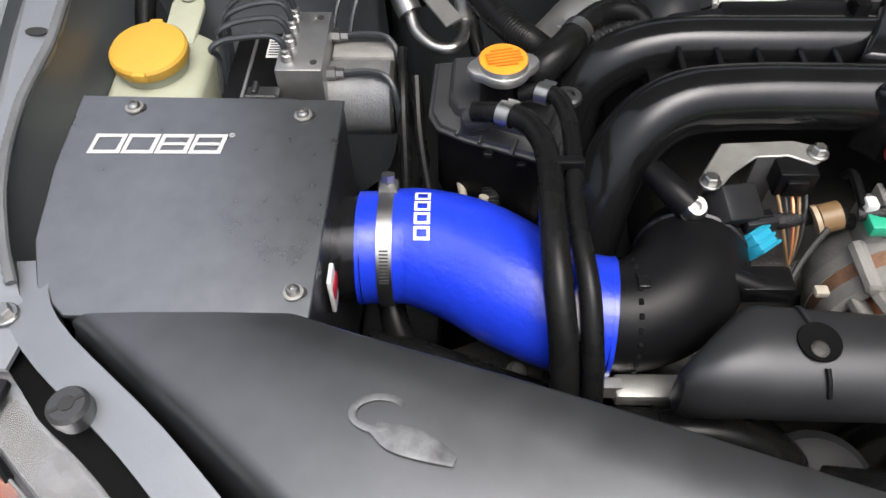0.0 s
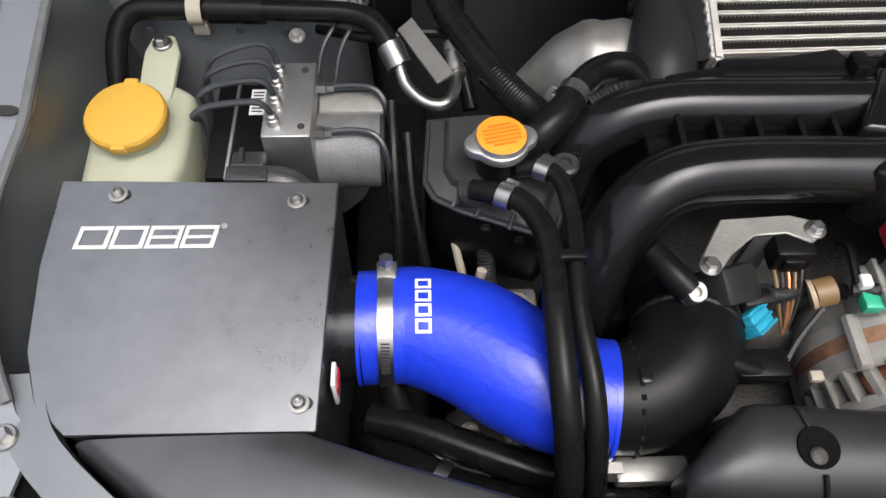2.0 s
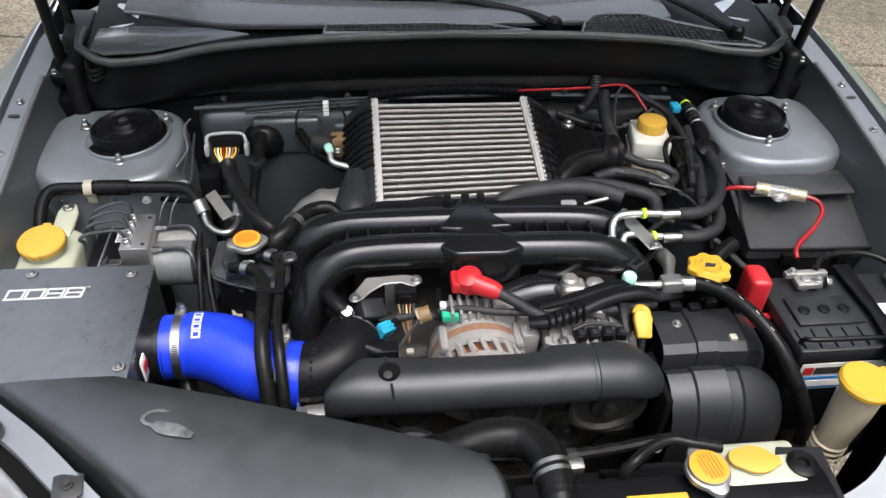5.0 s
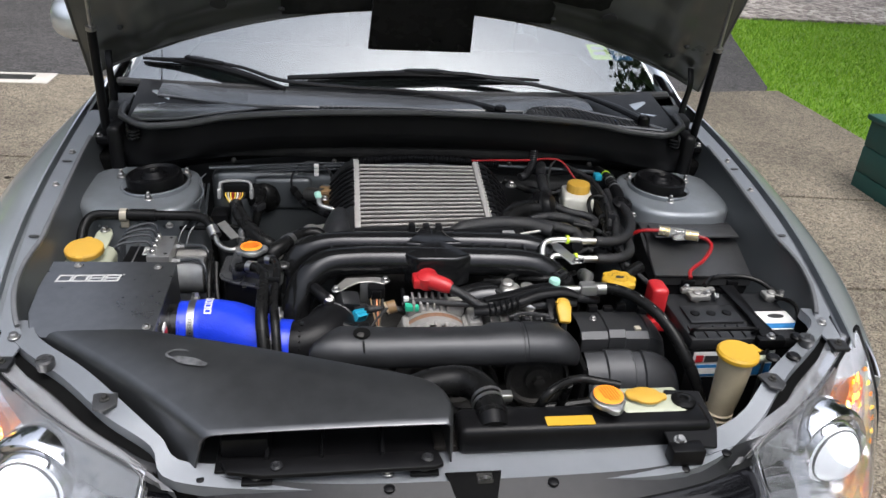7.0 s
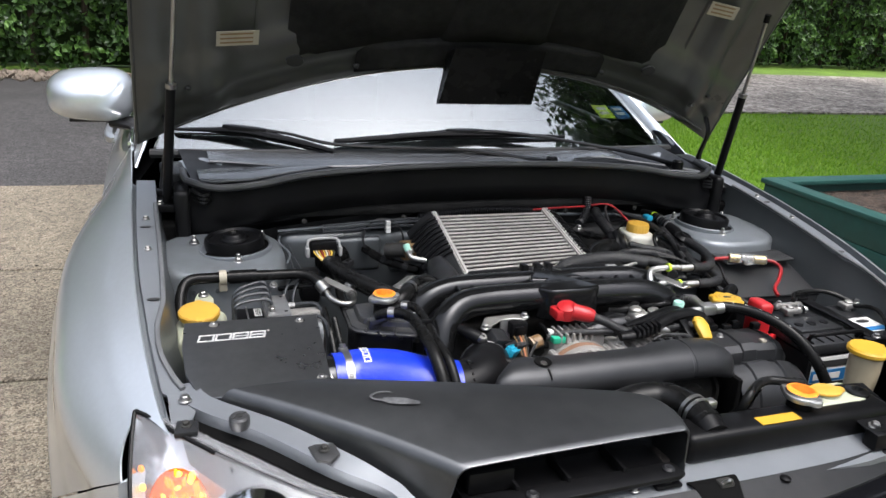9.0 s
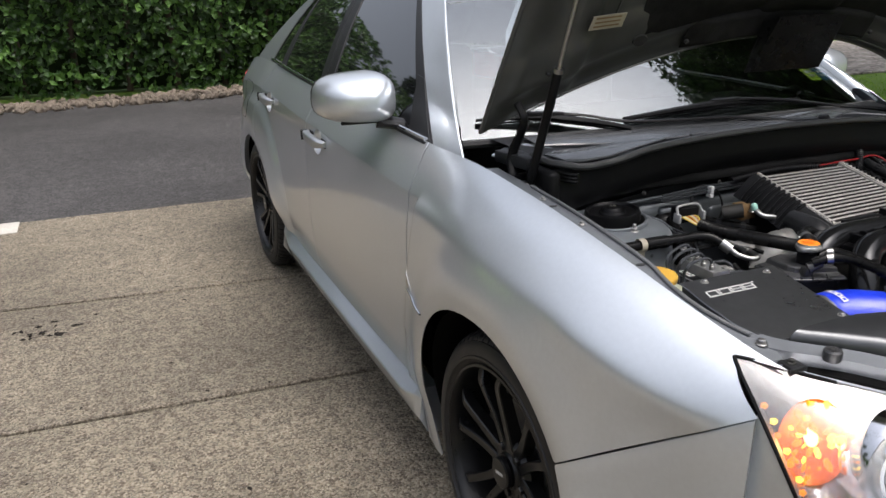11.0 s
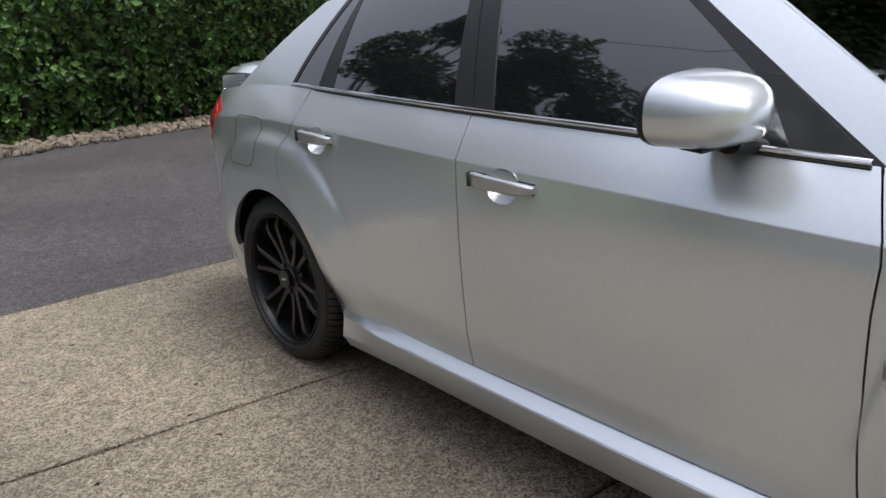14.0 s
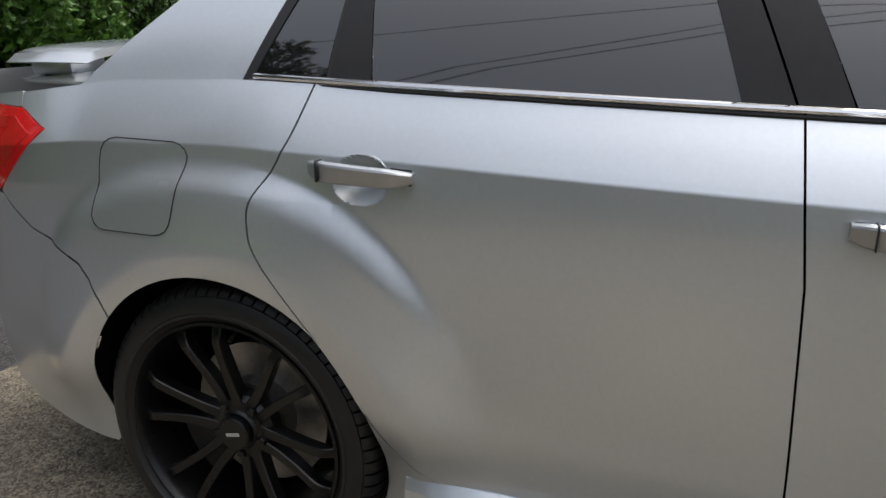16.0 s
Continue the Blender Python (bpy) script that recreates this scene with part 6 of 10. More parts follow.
for x in XS:
    _, y, z = lip(x)
    e = 1 + 0.05 * (abs(x) / 0.68) ** 6
    sz = seam_z(abs(x))
    rings.append([b.verts.new(q) for q in ((x * e, 0.165, sz - 0.03), (x * e, 0.128, sz - 0.004), (x * e, 0.120, sz), (x * e, y + 0.030, sz + 0.004), (x * e, y + 0.010, sz + 0.02), (x * e, y + 0.004, 0.5 * (sz + z)), (x, y + 0.006, z - 0.020), (x, y + 0.002, z - 0.006), (x, y + 0.010, z - 0.004))])
skin(b, rings, False, False)
cowl = part("cowl_panel", b, COWLP, car, "black plastic scuttle panel with a raised front lip", 1.2)
part("seam", tube([(x * 1.01, 0.119, seam_z(abs(x)) + 0.001) for x in XS], 0.0022, 6, 1), GREYP, cowl)
curl = [(0.700, 0.200, 1.030), (0.700, 0.165, 1.027), (0.694, 0.130, 1.024)]
path = [(-x, y, z) for x, y, z in curl] + [lip(x) for x in XS[1:-1]] + curl[::-1]
part("cowl_seal", tube(path, 0.0085, 10, 1), TANKP, car, "thick black rubber seal along the scuttle")
for side in (-1, 1):
    for k in range(3):
        part("bellows", tube([(side * (0.660 + 0.012 * q), 0.073 + 0.014 * q * q, 1.004 - 0.008 * k) for q in (-1, 0, 1, 2)], 0.0045, 8, 4), RUBBER, car)
    part("end_block", box((side * 0.690, 0.085, 0.90), (side * 0.722, 0.20, 1.012), 0.012, 3), COWLP, car)


def shelf(x, v):
    """The scuttle's top: v from the lip back to the glass."""
    _, y, z = lip(x)
    yb, zb = 0.300 + 0.12 * (abs(x) / 0.7) ** 3, 1.040
    dip = 0.034 * math.sin(math.pi * min(1, v * 1.15)) * step(0.60, 0.25, abs(x))
    return Vector((x * (1 + 0.04 * v), y + (yb - y) * v, z - 0.004 + (zb - z) * v - dip))


b = bmesh.new()
skin(b, [[b.verts.new(shelf(x, v / 10)) for v in range(11)] for x in XS], False, False)
part("cowl_shelf", b, COWLP, car, "black plastic scuttle top below the glass", 1.2)
# smooth raised panel at one end, and the moulding at the foot of the glass
b = prism([(-0.672, 0.200), (-0.668, 0.110), (-0.640, 0.090), (-0.560, 0.088), (-0.47, 0.098), (-0.375, 0.112), (-0.46, 0.158), (-0.54, 0.188), (-0.60, 0.207)], 1.026, 1.033, 0.003)
for v in b.verts:
    v.co.z += 0.16 * (v.co.x + 0.66) * step(-0.66, -0.45, v.co.x) * 0.55
part("end_panel", b, COWLSMOOTH, car, "smooth grey plastic end panel of the scuttle")
b = bmesh.new()
rings = []
for k in range(31):
    x = -0.64 + 1.12 * k / 30
    o = 0.075 * step(0.40, 0.66, abs(x))
    rings.append([b.verts.new(q) for q in ((x, 0.200 + o, 1.026), (x, 0.199 + o, 1.033), (x, 0.203 + o, 1.036), (x, 0.290 + o * 0.6, 1.042), (x, 0.306 + o * 0.6, 1.043), (x, 0.312 + o * 0.6, 1.036))])
skin(b, rings, False, False)
part("glass_moulding", b, COWLSMOOTH, car, "smooth grey moulding at the foot of the windscreen", 0.5)
# intake grilles: an arched opening with a mesh, and a long slot
ARCH = [(0.262, 0.120), (0.285, 0.180), (0.310, 0.210), (0.360, 0.224), (0.416, 0.222), (0.477, 0.185), (0.568, 0.152), (0.640, 0.098), (0.625, 0.090), (0.55, 0.098), (0.45, 0.105), (0.35, 0.108)]
SLOT = [(-0.24, 0.150), (-0.235, 0.188), (-0.02, 0.190), (0.09, 0.178), (0.165, 0.150), (0.0, 0.142)]


def inside(x, y, poly):
    c = False
    for (x0, y0), (x1, y1) in zip(poly, poly[1:] + poly[:1]):
        if (y0 > y) != (y1 > y) and x < (x1 - x0) * (y - y0) / (y1 - y0) + x0:
            c = not c
    return c


def gz(x, y):
    return 1.040 - 0.05 * max(0, x - 0.42) - 0.04 * (0.2 - y)


for poly, pitch in ((ARCH, 0.0115), (SLOT, 0.0125)):
    b = prism(poly, 0.0, 0.002, 0)
    for v in b.verts:
        v.co.z += gz(v.co.x, v.co.y) - 0.010
    g = part("cowl_grille", b, INK, car, "black mesh air intake in the scuttle")
    pts = [(x, y, gz(x, y) + 0.001) for x, y in poly]
    part("rim", tube(pts + [pts[0]], 0.0035, 6, 1), COWLSMOOTH, g)
    x0, x1 = min(q[0] for q in poly), max(q[0] for q in poly)
    y0, y1 = min(q[1] for q in poly), max(q[1] for q in poly)
    for k in range(1, int((x1 - x0) / pitch) + 1):
        x = x0 + k * pitch
        ys = [y0 + (y1 - y0) * j / 60 for j in range(61) if inside(x, y0 + (y1 - y0) * j / 60, poly)]
        if len(ys) > 2:
            part("slat", tube([(x, ys[0], gz(x, ys[0])), (x, ys[-1], gz(x, ys[-1]))], 0.0016, 5, 1), GREYP, g)
    for k in range(1, int((y1 - y0) / pitch) + 1):
        y = y0 + k * pitch
        xs = [x0 + (x1 - x0) * j / 90 for j in range(91) if inside(x0 + (x1 - x0) * j / 90, y, poly)]
        if len(xs) > 2:
            part("slat", tube([(xs[0], y, gz(xs[0], y)), (xs[-1], y, gz(xs[-1], y))], 0.0016, 5, 1), GREYP, g)
# painted corner panels beside the windscreen
for side in (-1, 1):
    b = prism([(side * x, y) for x, y in ((0.545, 0.275), (0.600, 0.238), (0.650, 0.215), (0.688, 0.235), (0.705, 0.280), (0.735, 0.345), (0.700, 0.345), (0.650, 0.318), (0.600, 0.295))], 1.018, 1.026, 0.003)
    for v in b.verts:
        v.co.z += 0.10 * (v.co.y - 0.22) * step(0.20, 0.36, v.co.y) - 0.03 * step(0.66, 0.74, abs(v.co.x))
    part("corner_panel", b, PAINT, car, "silver panel at the foot of the pillar")
    part("hinge", prism([(side * x, y) for x, y in ((0.690, 0.18), (0.735, 0.17), (0.752, 0.30), (0.700, 0.30))], 1.0, 1.03, 0.006), GREYP, car, "dark bonnet hinge")
for arm, blade in ((((0.585, 0.128, 1.040), (0.530, 0.235, 1.046), (0.455, 0.322, 1.050), (0.277, 0.345, 1.075), (0.150, 0.352, 1.088), (0.050, 0.354, 1.090)), ((-0.322, 0.352, 1.064), (-0.200, 0.350, 1.072), (-0.080, 0.349, 1.080), (0.045, 0.356, 1.082), (0.200, 0.366, 1.076), (0.366, 0.382, 1.068))),
                   (((0.215, 0.160, 1.047), (0.170, 0.245, 1.036), (0.016, 0.290, 1.052), (-0.160, 0.306, 1.056), (-0.330, 0.330, 1.062), (-0.440, 0.380, 1.080), (-0.540, 0.420, 1.086)), ((-0.328, 0.312, 1.046), (-0.400, 0.348, 1.060), (-0.470, 0.384, 1.070), (-0.545, 0.420, 1.078), (-0.630, 0.452, 1.076), (-0.712, 0.480, 1.072)))):
    w = thing("windscreen_wiper", "black windscreen wiper parked on the glass", "wiper", "wipers")
    part("pivot", lathe([(0.016, -0.03), (0.016, 0.008), (0.010, 0.014)], Matrix.Translation(arm[0]), 20), BLACKP, w)
    part("arm", tube(arm, [0.014, 0.013] + [0.0085] * (len(arm) - 4) + [0.0075, 0.0085], 8, 6, flat=0.55), BLACKP, w)
    hub = Vector(blade[3])
    part("blade", tube(blade, [0.008, 0.0105, 0.0125, 0.015, 0.0085, 0.005], 8, 6, flat=0.8), BLACKP, w, "arched black beam blade")
    along = (Vector(blade[4]) - Vector(blade[2])).normalized()
    side = along.cross(Vector((0, 0, 1))).normalized()
    part("hub_cover", prism([(-0.062, -0.007), (-0.030, -0.013), (0.030, -0.013), (0.055, -0.008), (0.055, 0.008), (0.028, 0.013), (-0.030, 0.013), (-0.062, 0.007)], -0.010, 0.014, 0.005, Matrix.Translation(hub) @ Matrix((along, -side, along.cross(-side))).transposed().to_4x4()), BLACKP, w, "black moulded hub over the blade joint")
    part("squeegee", tube([(p[0], p[1], p[2] - 0.011) for p in blade], 0.003, 6, 6), RUBBER, w)

# raised bonnet: local u across, v from the rear edge forwards, w outwards
OPEN = radians(57)
HOOD = Matrix.Translation((0, 0.13, 1.268)) @ Matrix.Rotation(-OPEN, 4, 'X') @ Matrix.Diagonal((1, -1, 1, 1))


def hood_pt(s, t, w=0.0):
    """s from -1 to 1 across, t from 0 at the rear edge to 1 at the front."""
    half = 0.795 - 0.03 * t
    u = s * half
    rear = -0.012 - 0.235 * abs(s) ** 2.0
    front = 0.965 - 0.17 * abs(s) ** 2.5
    v = rear + (front - rear) * t
    crown = 0.05 * (1 - abs(s) ** 2.2) - 0.02 * (1 - abs(s) ** 2) + 0.03 * math.sin(t * math.pi * 0.9) - 0.05 * t ** 4
    p = HOOD @ Vector((u, v, 0))
    n = (HOOD.to_3x3() @ Vector((0, 0, 1))).normalized()
    return p + n * (crown * 0.6 + w)


hood = sheet("bonnet", lambda u, v: hood_pt(v * 2 - 1, u, 0.03), 20, 24, PAINT, car, "silver bonnet propped open on two gas struts", 0.0015)


def hood_inner(u, v):
    s = v * 2 - 1
    edge = min(1.0, (1 - abs(s)) / 0.05) * min(1, u / 0.03) * min(1, (1 - u) / 0.03)
    rib = 0.018 * (1 - step(0.03, 0.06, abs(abs(s) - 0.80))) + 0.014 * (1 - step(0.03, 0.07, abs(u - 0.13)))
    return hood_pt(s, u, 0.028 - edge * (0.010 + rib))


sheet("inner_frame", hood_inner, 60, 80, SHADEDHOOD, hood, "inner frame of the bonnet, shade put into its grey", 0.0015)
part("edge_hem", tube([hood_pt(-1 + k / 20, 0.0, 0.029) for k in range(41)] , 0.004, 8, 1), SHADEDHOOD, hood)
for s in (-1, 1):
    part("edge_hem", tube([hood_pt(s, k / 20, 0.029) for k in range(21)], 0.005, 8, 1), SHADEDHOOD, hood)
part("rear_seam", tube([hood_pt(-0.92 + 1.84 * k / 30, 0.022, 0.003) for k in range(31)], 0.0022, 6, 1), SHADEDHOOD, hood)


def hood_block(name, s0, s1, t0, t1, w0, w1, material, label="", n=10, bulge=0.0):
    """A pad or duct on the underside of the bonnet."""
    def f(u, v):
        s, t = s0 + (s1 - s0) * v, t0 + (t1 - t0) * u
        e = min(1, min(u, 1 - u) / 0.12) * min(1, min(v, 1 - v) / 0.12)
        return hood_pt(s, t, w0 + (w1 - w0) * e ** 0.5)
    return sheet(name, f, n * 2, n * 2, material, hood, label, 0.003)


hood_block("heat_shield", -0.60, 0.60, 0.085, 0.93, 0.012, -0.014, FELT, "black felt heat shield")
hood_block("heat_shield", -0.40, 0.40, 0.030, 0.105, 0.010, -0.010, FELT, "black felt edge of the heat shield")
duct = hood_block("scoop_duct", -0.165, 0.165, 0.09, 0.60, 0.0, -0.026, FELT, "black plastic scoop duct under the bonnet")
# the scoop's rubber apron that seals to the intercooler
ap = bmesh.new()
n_out = (HOOD.to_3x3() @ Vector((0, 0, 1))).normalized()
rings = []
for k in range(13):
    t = k / 12
    s = -0.158 + 0.316 * t
    top = hood_pt(s * 0.9, 0.075, -0.012)
    bot = Vector((s * 0.765, 0.140, 1.196))
    dn = Vector((0, -0.018, 0.004))
    rings.append([ap.verts.new(top), ap.verts.new(bot), ap.verts.new(bot + dn), ap.verts.new(top + dn * 3)])
skin(ap, rings, True)
part("scoop_apron", ap, RUBBER, hood, "black rubber scoop apron")
for s, t, w in ((-0.56, 0.30, 0.09), (0.56, 0.30, 0.09)):
    hood_block("recess", s - 0.13, s + 0.13, 0.18, 0.36, 0.016, 0.024, SHADEDHOOD)
for s, t in ((-0.735, 0.210), (0.725, 0.335)):
    sk = -0.26 if s < 0 else 0.20
    pl = [hood_pt(s + a, t + c + sk * a, -0.0105) for a, c in ((-0.055, -0.018), (0.055, -0.018), (0.055, 0.016), (-0.055, 0.016))]
    b = bmesh.new()
    f = b.faces.new([b.verts.new(p) for p in pl])
    r = bmesh.ops.extrude_face_region(b, geom=[f])
    bmesh.ops.translate(b, verts=[v for v in r["geom"] if isinstance(v, bmesh.types.BMVert)], vec=-n_out * 0.002)
    lb = part("sticker", b, CREAM, hood, "pale paper caution sticker")
    for k in range(3):
        q = [hood_pt(s + a, t - 0.010 + 0.010 * k + c + sk * a, -0.0132) for a, c in ((-0.045, -0.002), (0.04, -0.002), (0.04, 0.002), (-0.045, 0.002))]
        b = bmesh.new()
        b.faces.new([b.verts.new(p) for p in q])
        part("print_line", b, BROWN, lb)
for s, t in ((-0.575, 0.10), (0.575, 0.10), (-0.40, 0.055), (0.40, 0.055), (-0.86, 0.12), (0.86, 0.12), (-0.2, 0.05), (0.2, 0.05)):
    big = abs(s) == 0.575
    part("plug", lathe([(0.017 if big else 0.006, -0.002), (0.016 if big else 0.005, 0.004), (0.004, 0.005)], aim(hood_pt(s, t, -0.004 if not big else 0.002), -n_out) @ Matrix.Diagonal((1.2, 0.9, 1, 1)), 18), INK, hood)

for side in (-1, 1):
    st = thing("gas_strut", "black bonnet gas strut with a silver rod", "gas strut", "gas struts")
    lo, hi = Vector((side * 0.737, 0.148, 0.975)), Vector((side * 0.700, 0.02, 1.44))
    d = (hi - lo)
    part("cylinder", tube([lo + d * 0.03, lo + d * 0.56], 0.0105, 14), BLACKP, st)
    part("collar", tube([lo + d * 0.555, lo + d * 0.575], 0.0112, 14), STEEL, st)
    part("rod", tube([lo + d * 0.57, hi], 0.0045, 12), STEEL, st)
    part("ball_end", tube([lo - Vector((0, 0, 0.01)), lo + d * 0.035], 0.009, 12), BLACKP, st)
    part("ball_end", tube([hi - d * 0.03, hi + d * 0.01], 0.008, 12), BLACKP, st)
    hb = part("bonnet_hinge", box((side * 0.70, 0.20, 0.956), (side * 0.765, 0.225, 0.985), 0.004), BLACKP, car, "black steel bonnet hinge")
    part("plate", box((side * 0.70, 0.12, 0.955), (side * 0.765, 0.20, 0.972), 0.004), BLACKP, hb)
    part("arm", tube([(side * 0.745, 0.21, 0.975), (side * 0.735, 0.235, 1.03), (side * 0.725, 0.20, 1.11), hood_pt(side * 0.92, 0.06, 0.01)], [0.012, 0.012, 0.01, 0.01], 8, 5, flat=0.5), BLACKP, hb)
    for dx in (0.712, 0.752):
        bolt(hb, (side * dx, 0.135, 0.972), (0, 0, 1), 0.0055)
    part("wing_apron", box((side * 0.715, 0.10, 0.86), (side * 0.77, 0.33, 0.935), 0.012, 3), VOIDSHADE, car)


# ---- intake side: airbox, snorkel, silicone hose ----
def lid_z(y):
    return 0.900 + (y + 0.352) * 0.165


airbox = thing("airbox", "black powder-coated steel airbox with pale maker's mark", "airbox")
LID = [(-0.717, -0.350), (-0.494, -0.354), (-0.5035, -0.552), (-0.682, -0.552), (-0.707, -0.529), (-0.7195, -0.490), (-0.7225, -0.423)]
b = prism(LID, 0.0, 0.003, 0.0012, seg=1)
for v in b.verts:
    v.co.z += lid_z(v.co.y) - 0.003
lid_ob = part("lid", b, POWDER, airbox, "flat satin black lid")
b = prism([(x * 0.985 - 0.009 + (0.002 if x < -0.6 else 0.001), y * 0.985 - 0.007) for x, y in LID], 0.0, 0.2, 0.003, seg=1)
for v in b.verts:
    v.co.z = lid_z(v.co.y) - 0.0035 if v.co.z > 0.1 else 0.66
part("body", b, POWDER, airbox)
for x, y in ((-0.670, -0.3635), (-0.527, -0.371), (-0.517, -0.5315)):
    z = lid_z(y)
    s = part("screw", lathe([(0.0052, 0.001), (0.0052, 0.004), (0.004, 0.0056), (0.0024, 0.0058), (0.0022, 0.003)], Matrix.Translation((x, y, z)), 20), STEEL, airbox, "button-head steel screw")
    part("washer", lathe([(0.0076, 0), (0.0076, 0.0013), (0.0050, 0.0016)], Matrix.Translation((x, y, z)), 22), CAST, s, "flat zinc washer")
    part("slot_hole", prism([(0.0072 * math.cos(a), 0.0052 * math.sin(a)) for a in (2 * math.pi * k / 18 for k in range(18))], 0.0, 0.0005, 0, Matrix.Translation((x + 0.0032, y, z + 0.0004))), INK, s, "dark slotted hole under the washer")


def mark(m, w, h, parent, material, th=0.0006, bar=0.17):
    """A plain row of four slanted frames, standing for a maker's mark."""
    gap, cell = w * 0.01, w * 0.2425
    for k in range(4):
        x0 = k * (cell + gap)
        sl = h * 0.22
        o = [(x0 + sl, h), (x0 + cell + sl * 0.9, h), (x0 + cell, 0), (x0, 0)]
        t = h * bar
        q = bmesh.new()
        i = [(x0 + t + sl * 0.85, h - t), (x0 + cell - t + sl * 0.75, h - t), (x0 + cell - t - sl * 0.0, t), (x0 + t + sl * 0.15, t)]
        lo = [[q.verts.new((p[0], p[1], z)) for p in r] for r in (o, i) for z in (0, th)]
        for a, c in ((1, 3),):
            for j in range(4):
                q.faces.new((lo[a][j], lo[a][(j + 1) % 4], lo[c][(j + 1) % 4], lo[c][j]))
        for a, c in ((0, 1), (2, 3)):
            for j in range(4):
                q.faces.new((lo[a][j], lo[a][(j + 1) % 4], lo[c][(j + 1) % 4], lo[c][j]))
        if k > 1:
            box((x0 + t, h * 0.43, 0), (x0 + cell - t * 0.6, h * 0.57, th), 0, 1, None, q)
        bb = bmesh.new()
        join(bb, q, m)
        part("mark", bb, material, parent)


mark(Matrix.Translation((-0.699, -0.4105, lid_z(-0.4105) + 0.0003)) @ Matrix.Rotation(math.atan(0.165), 4, 'X'), 0.109, 0.0195, lid_ob, SILVERINK)
part("mark", lathe([(0.0024, 0), (0.0024, 0.0006), (0.0014, 0.0006), (0.0014, 0)], Matrix.Translation((-0.583, -0.392, lid_z(-0.392) + 0.0004)), 18), SILVERINK, lid_ob)
part("outlet", tube([(-0.52, -0.443, 0.808), (-0.46, -0.441, 0.81)], 0.0455, 40), GLOSSP, airbox, "round black outlet pipe")
tag = part("tag", box((-0.4975, -0.512, 0.815), (-0.494, -0.492, 0.855), 0.001), WHITE, airbox, "small red and white tag")
part("tag_band", box((-0.4935, -0.511, 0.832), (-0.4925, -0.493, 0.846), 0.0002), RED, tag)

ihose = thing("intake_hose", "glossy blue silicone intake hose with steel clamps", "hose")
BL = [(-0.479, -0.442, 0.810), (-0.460, -0.441, 0.810), (-0.430, -0.441, 0.810), (-0.388, -0.456, 0.810), (-0.348, -0.483, 0.810), (-0.312, -0.503, 0.809), (-0.277, -0.509, 0.808)]
part("sleeve", tube(BL, [0.0485, 0.0488, 0.0510, 0.0535, 0.0530, 0.0505, 0.0485], 48, 8), BLUE, ihose)
part("edge", lathe([(0.0455, -0.0015), (0.0488, -0.0015), (0.0488, 0.0018), (0.0455, 0.0018)], aim(BL[0], (-1, 0, 0)), 48, caps=False), BLUE, ihose)
part("edge", lathe([(0.0455, -0.0015), (0.0492, -0.0015), (0.0492, 0.002), (0.0455, 0.002)], aim(BL[-1], (1, -0.1, 0)), 48, caps=False), BLUE, ihose)
c1 = hose_clamp(ihose, (-0.457, -0.441, 0.810), (1, 0, 0), 0.0494, w=0.0125)
m = aim((-0.457, -0.441, 0.81), (1, 0, 0))
part("worm_screw", tube([(-0.457, -0.409, 0.843), (-0.457, -0.402, 0.860)], 0.0062, 6), STEEL, c1)
part("worm_housing", box((-0.465, -0.421, 0.846), (-0.448, -0.402, 0.855), 0.002, 2, None), STEEL, c1)
for k in range(11):
    a = radians(196 + 3.2 * k)
    part("band_slot", box((-0.0036, -0.0007, 0.0), (0.0036, 0.0007, 0.0006), 0, 1, aim((-0.457, -0.441 + 0.0506 * math.cos(a), 0.81 - 0.0506 * math.sin(a)), (0, math.cos(a), -math.sin(a)))), INK, c1)
c2 = hose_clamp(ihose, (-0.301, -0.5055, 0.809), (1, -0.13, 0), 0.0500, w=0.012)
part("worm_housing", box((-0.310, -0.472, 0.842), (-0.292, -0.456, 0.852), 0.002), STEEL, c2)
part("worm_screw", tube([(-0.301, -0.464, 0.846), (-0.301, -0.456, 0.860)], 0.0058, 6), STEEL, c2)
# pale maker's mark on the hose, laid on its curve
for k in range(4):
    b = bmesh.new()
    y0, y1 = -0.470 + 0.0122 * k, -0.470 + 0.0122 * k + 0.0105

    def on(x, y):
        dy = y + 0.4425
        return Vector((x, y, 0.81 + math.sqrt(max(0, 0.0531 ** 2 - dy * dy)) + 0.0006))
    w0, w1, t = -0.433, -0.420, 0.0024
    outl = [on(w0, y0), on(w1, y0), on(w1, (y0 + y1) / 2), on(w1, y1), on(w0, y1), on(w0, (y0 + y1) / 2)]
    inn = [on(w0 + t, y0 + t), on(w1 - t, y0 + t), on(w1 - t, (y0 + y1) / 2), on(w1 - t, y1 - t), on(w0 + t, y1 - t), on(w0 + t, (y0 + y1) / 2)]
    vo, vi = [b.verts.new(p) for p in outl], [b.verts.new(p) for p in inn]
    for j in range(6):
        b.faces.new((vo[j], vo[(j + 1) % 6], vi[(j + 1) % 6], vi[j]))
    part("mark", b, WHITE, ihose)

elbow = thing("turbo_inlet_elbow", "moulded black plastic inlet elbow", "elbow pipe")
part("pipe", tube([(-0.286, -0.5085, 0.810), (-0.255, -0.508, 0.811), (-0.224, -0.492, 0.815), (-0.205, -0.462, 0.815), (-0.198, -0.432, 0.795), (-0.195, -0.415, 0.75)], [0.0445, 0.0455, 0.047, 0.047, 0.044, 0.042], 36, 7), BLACKP, elbow)
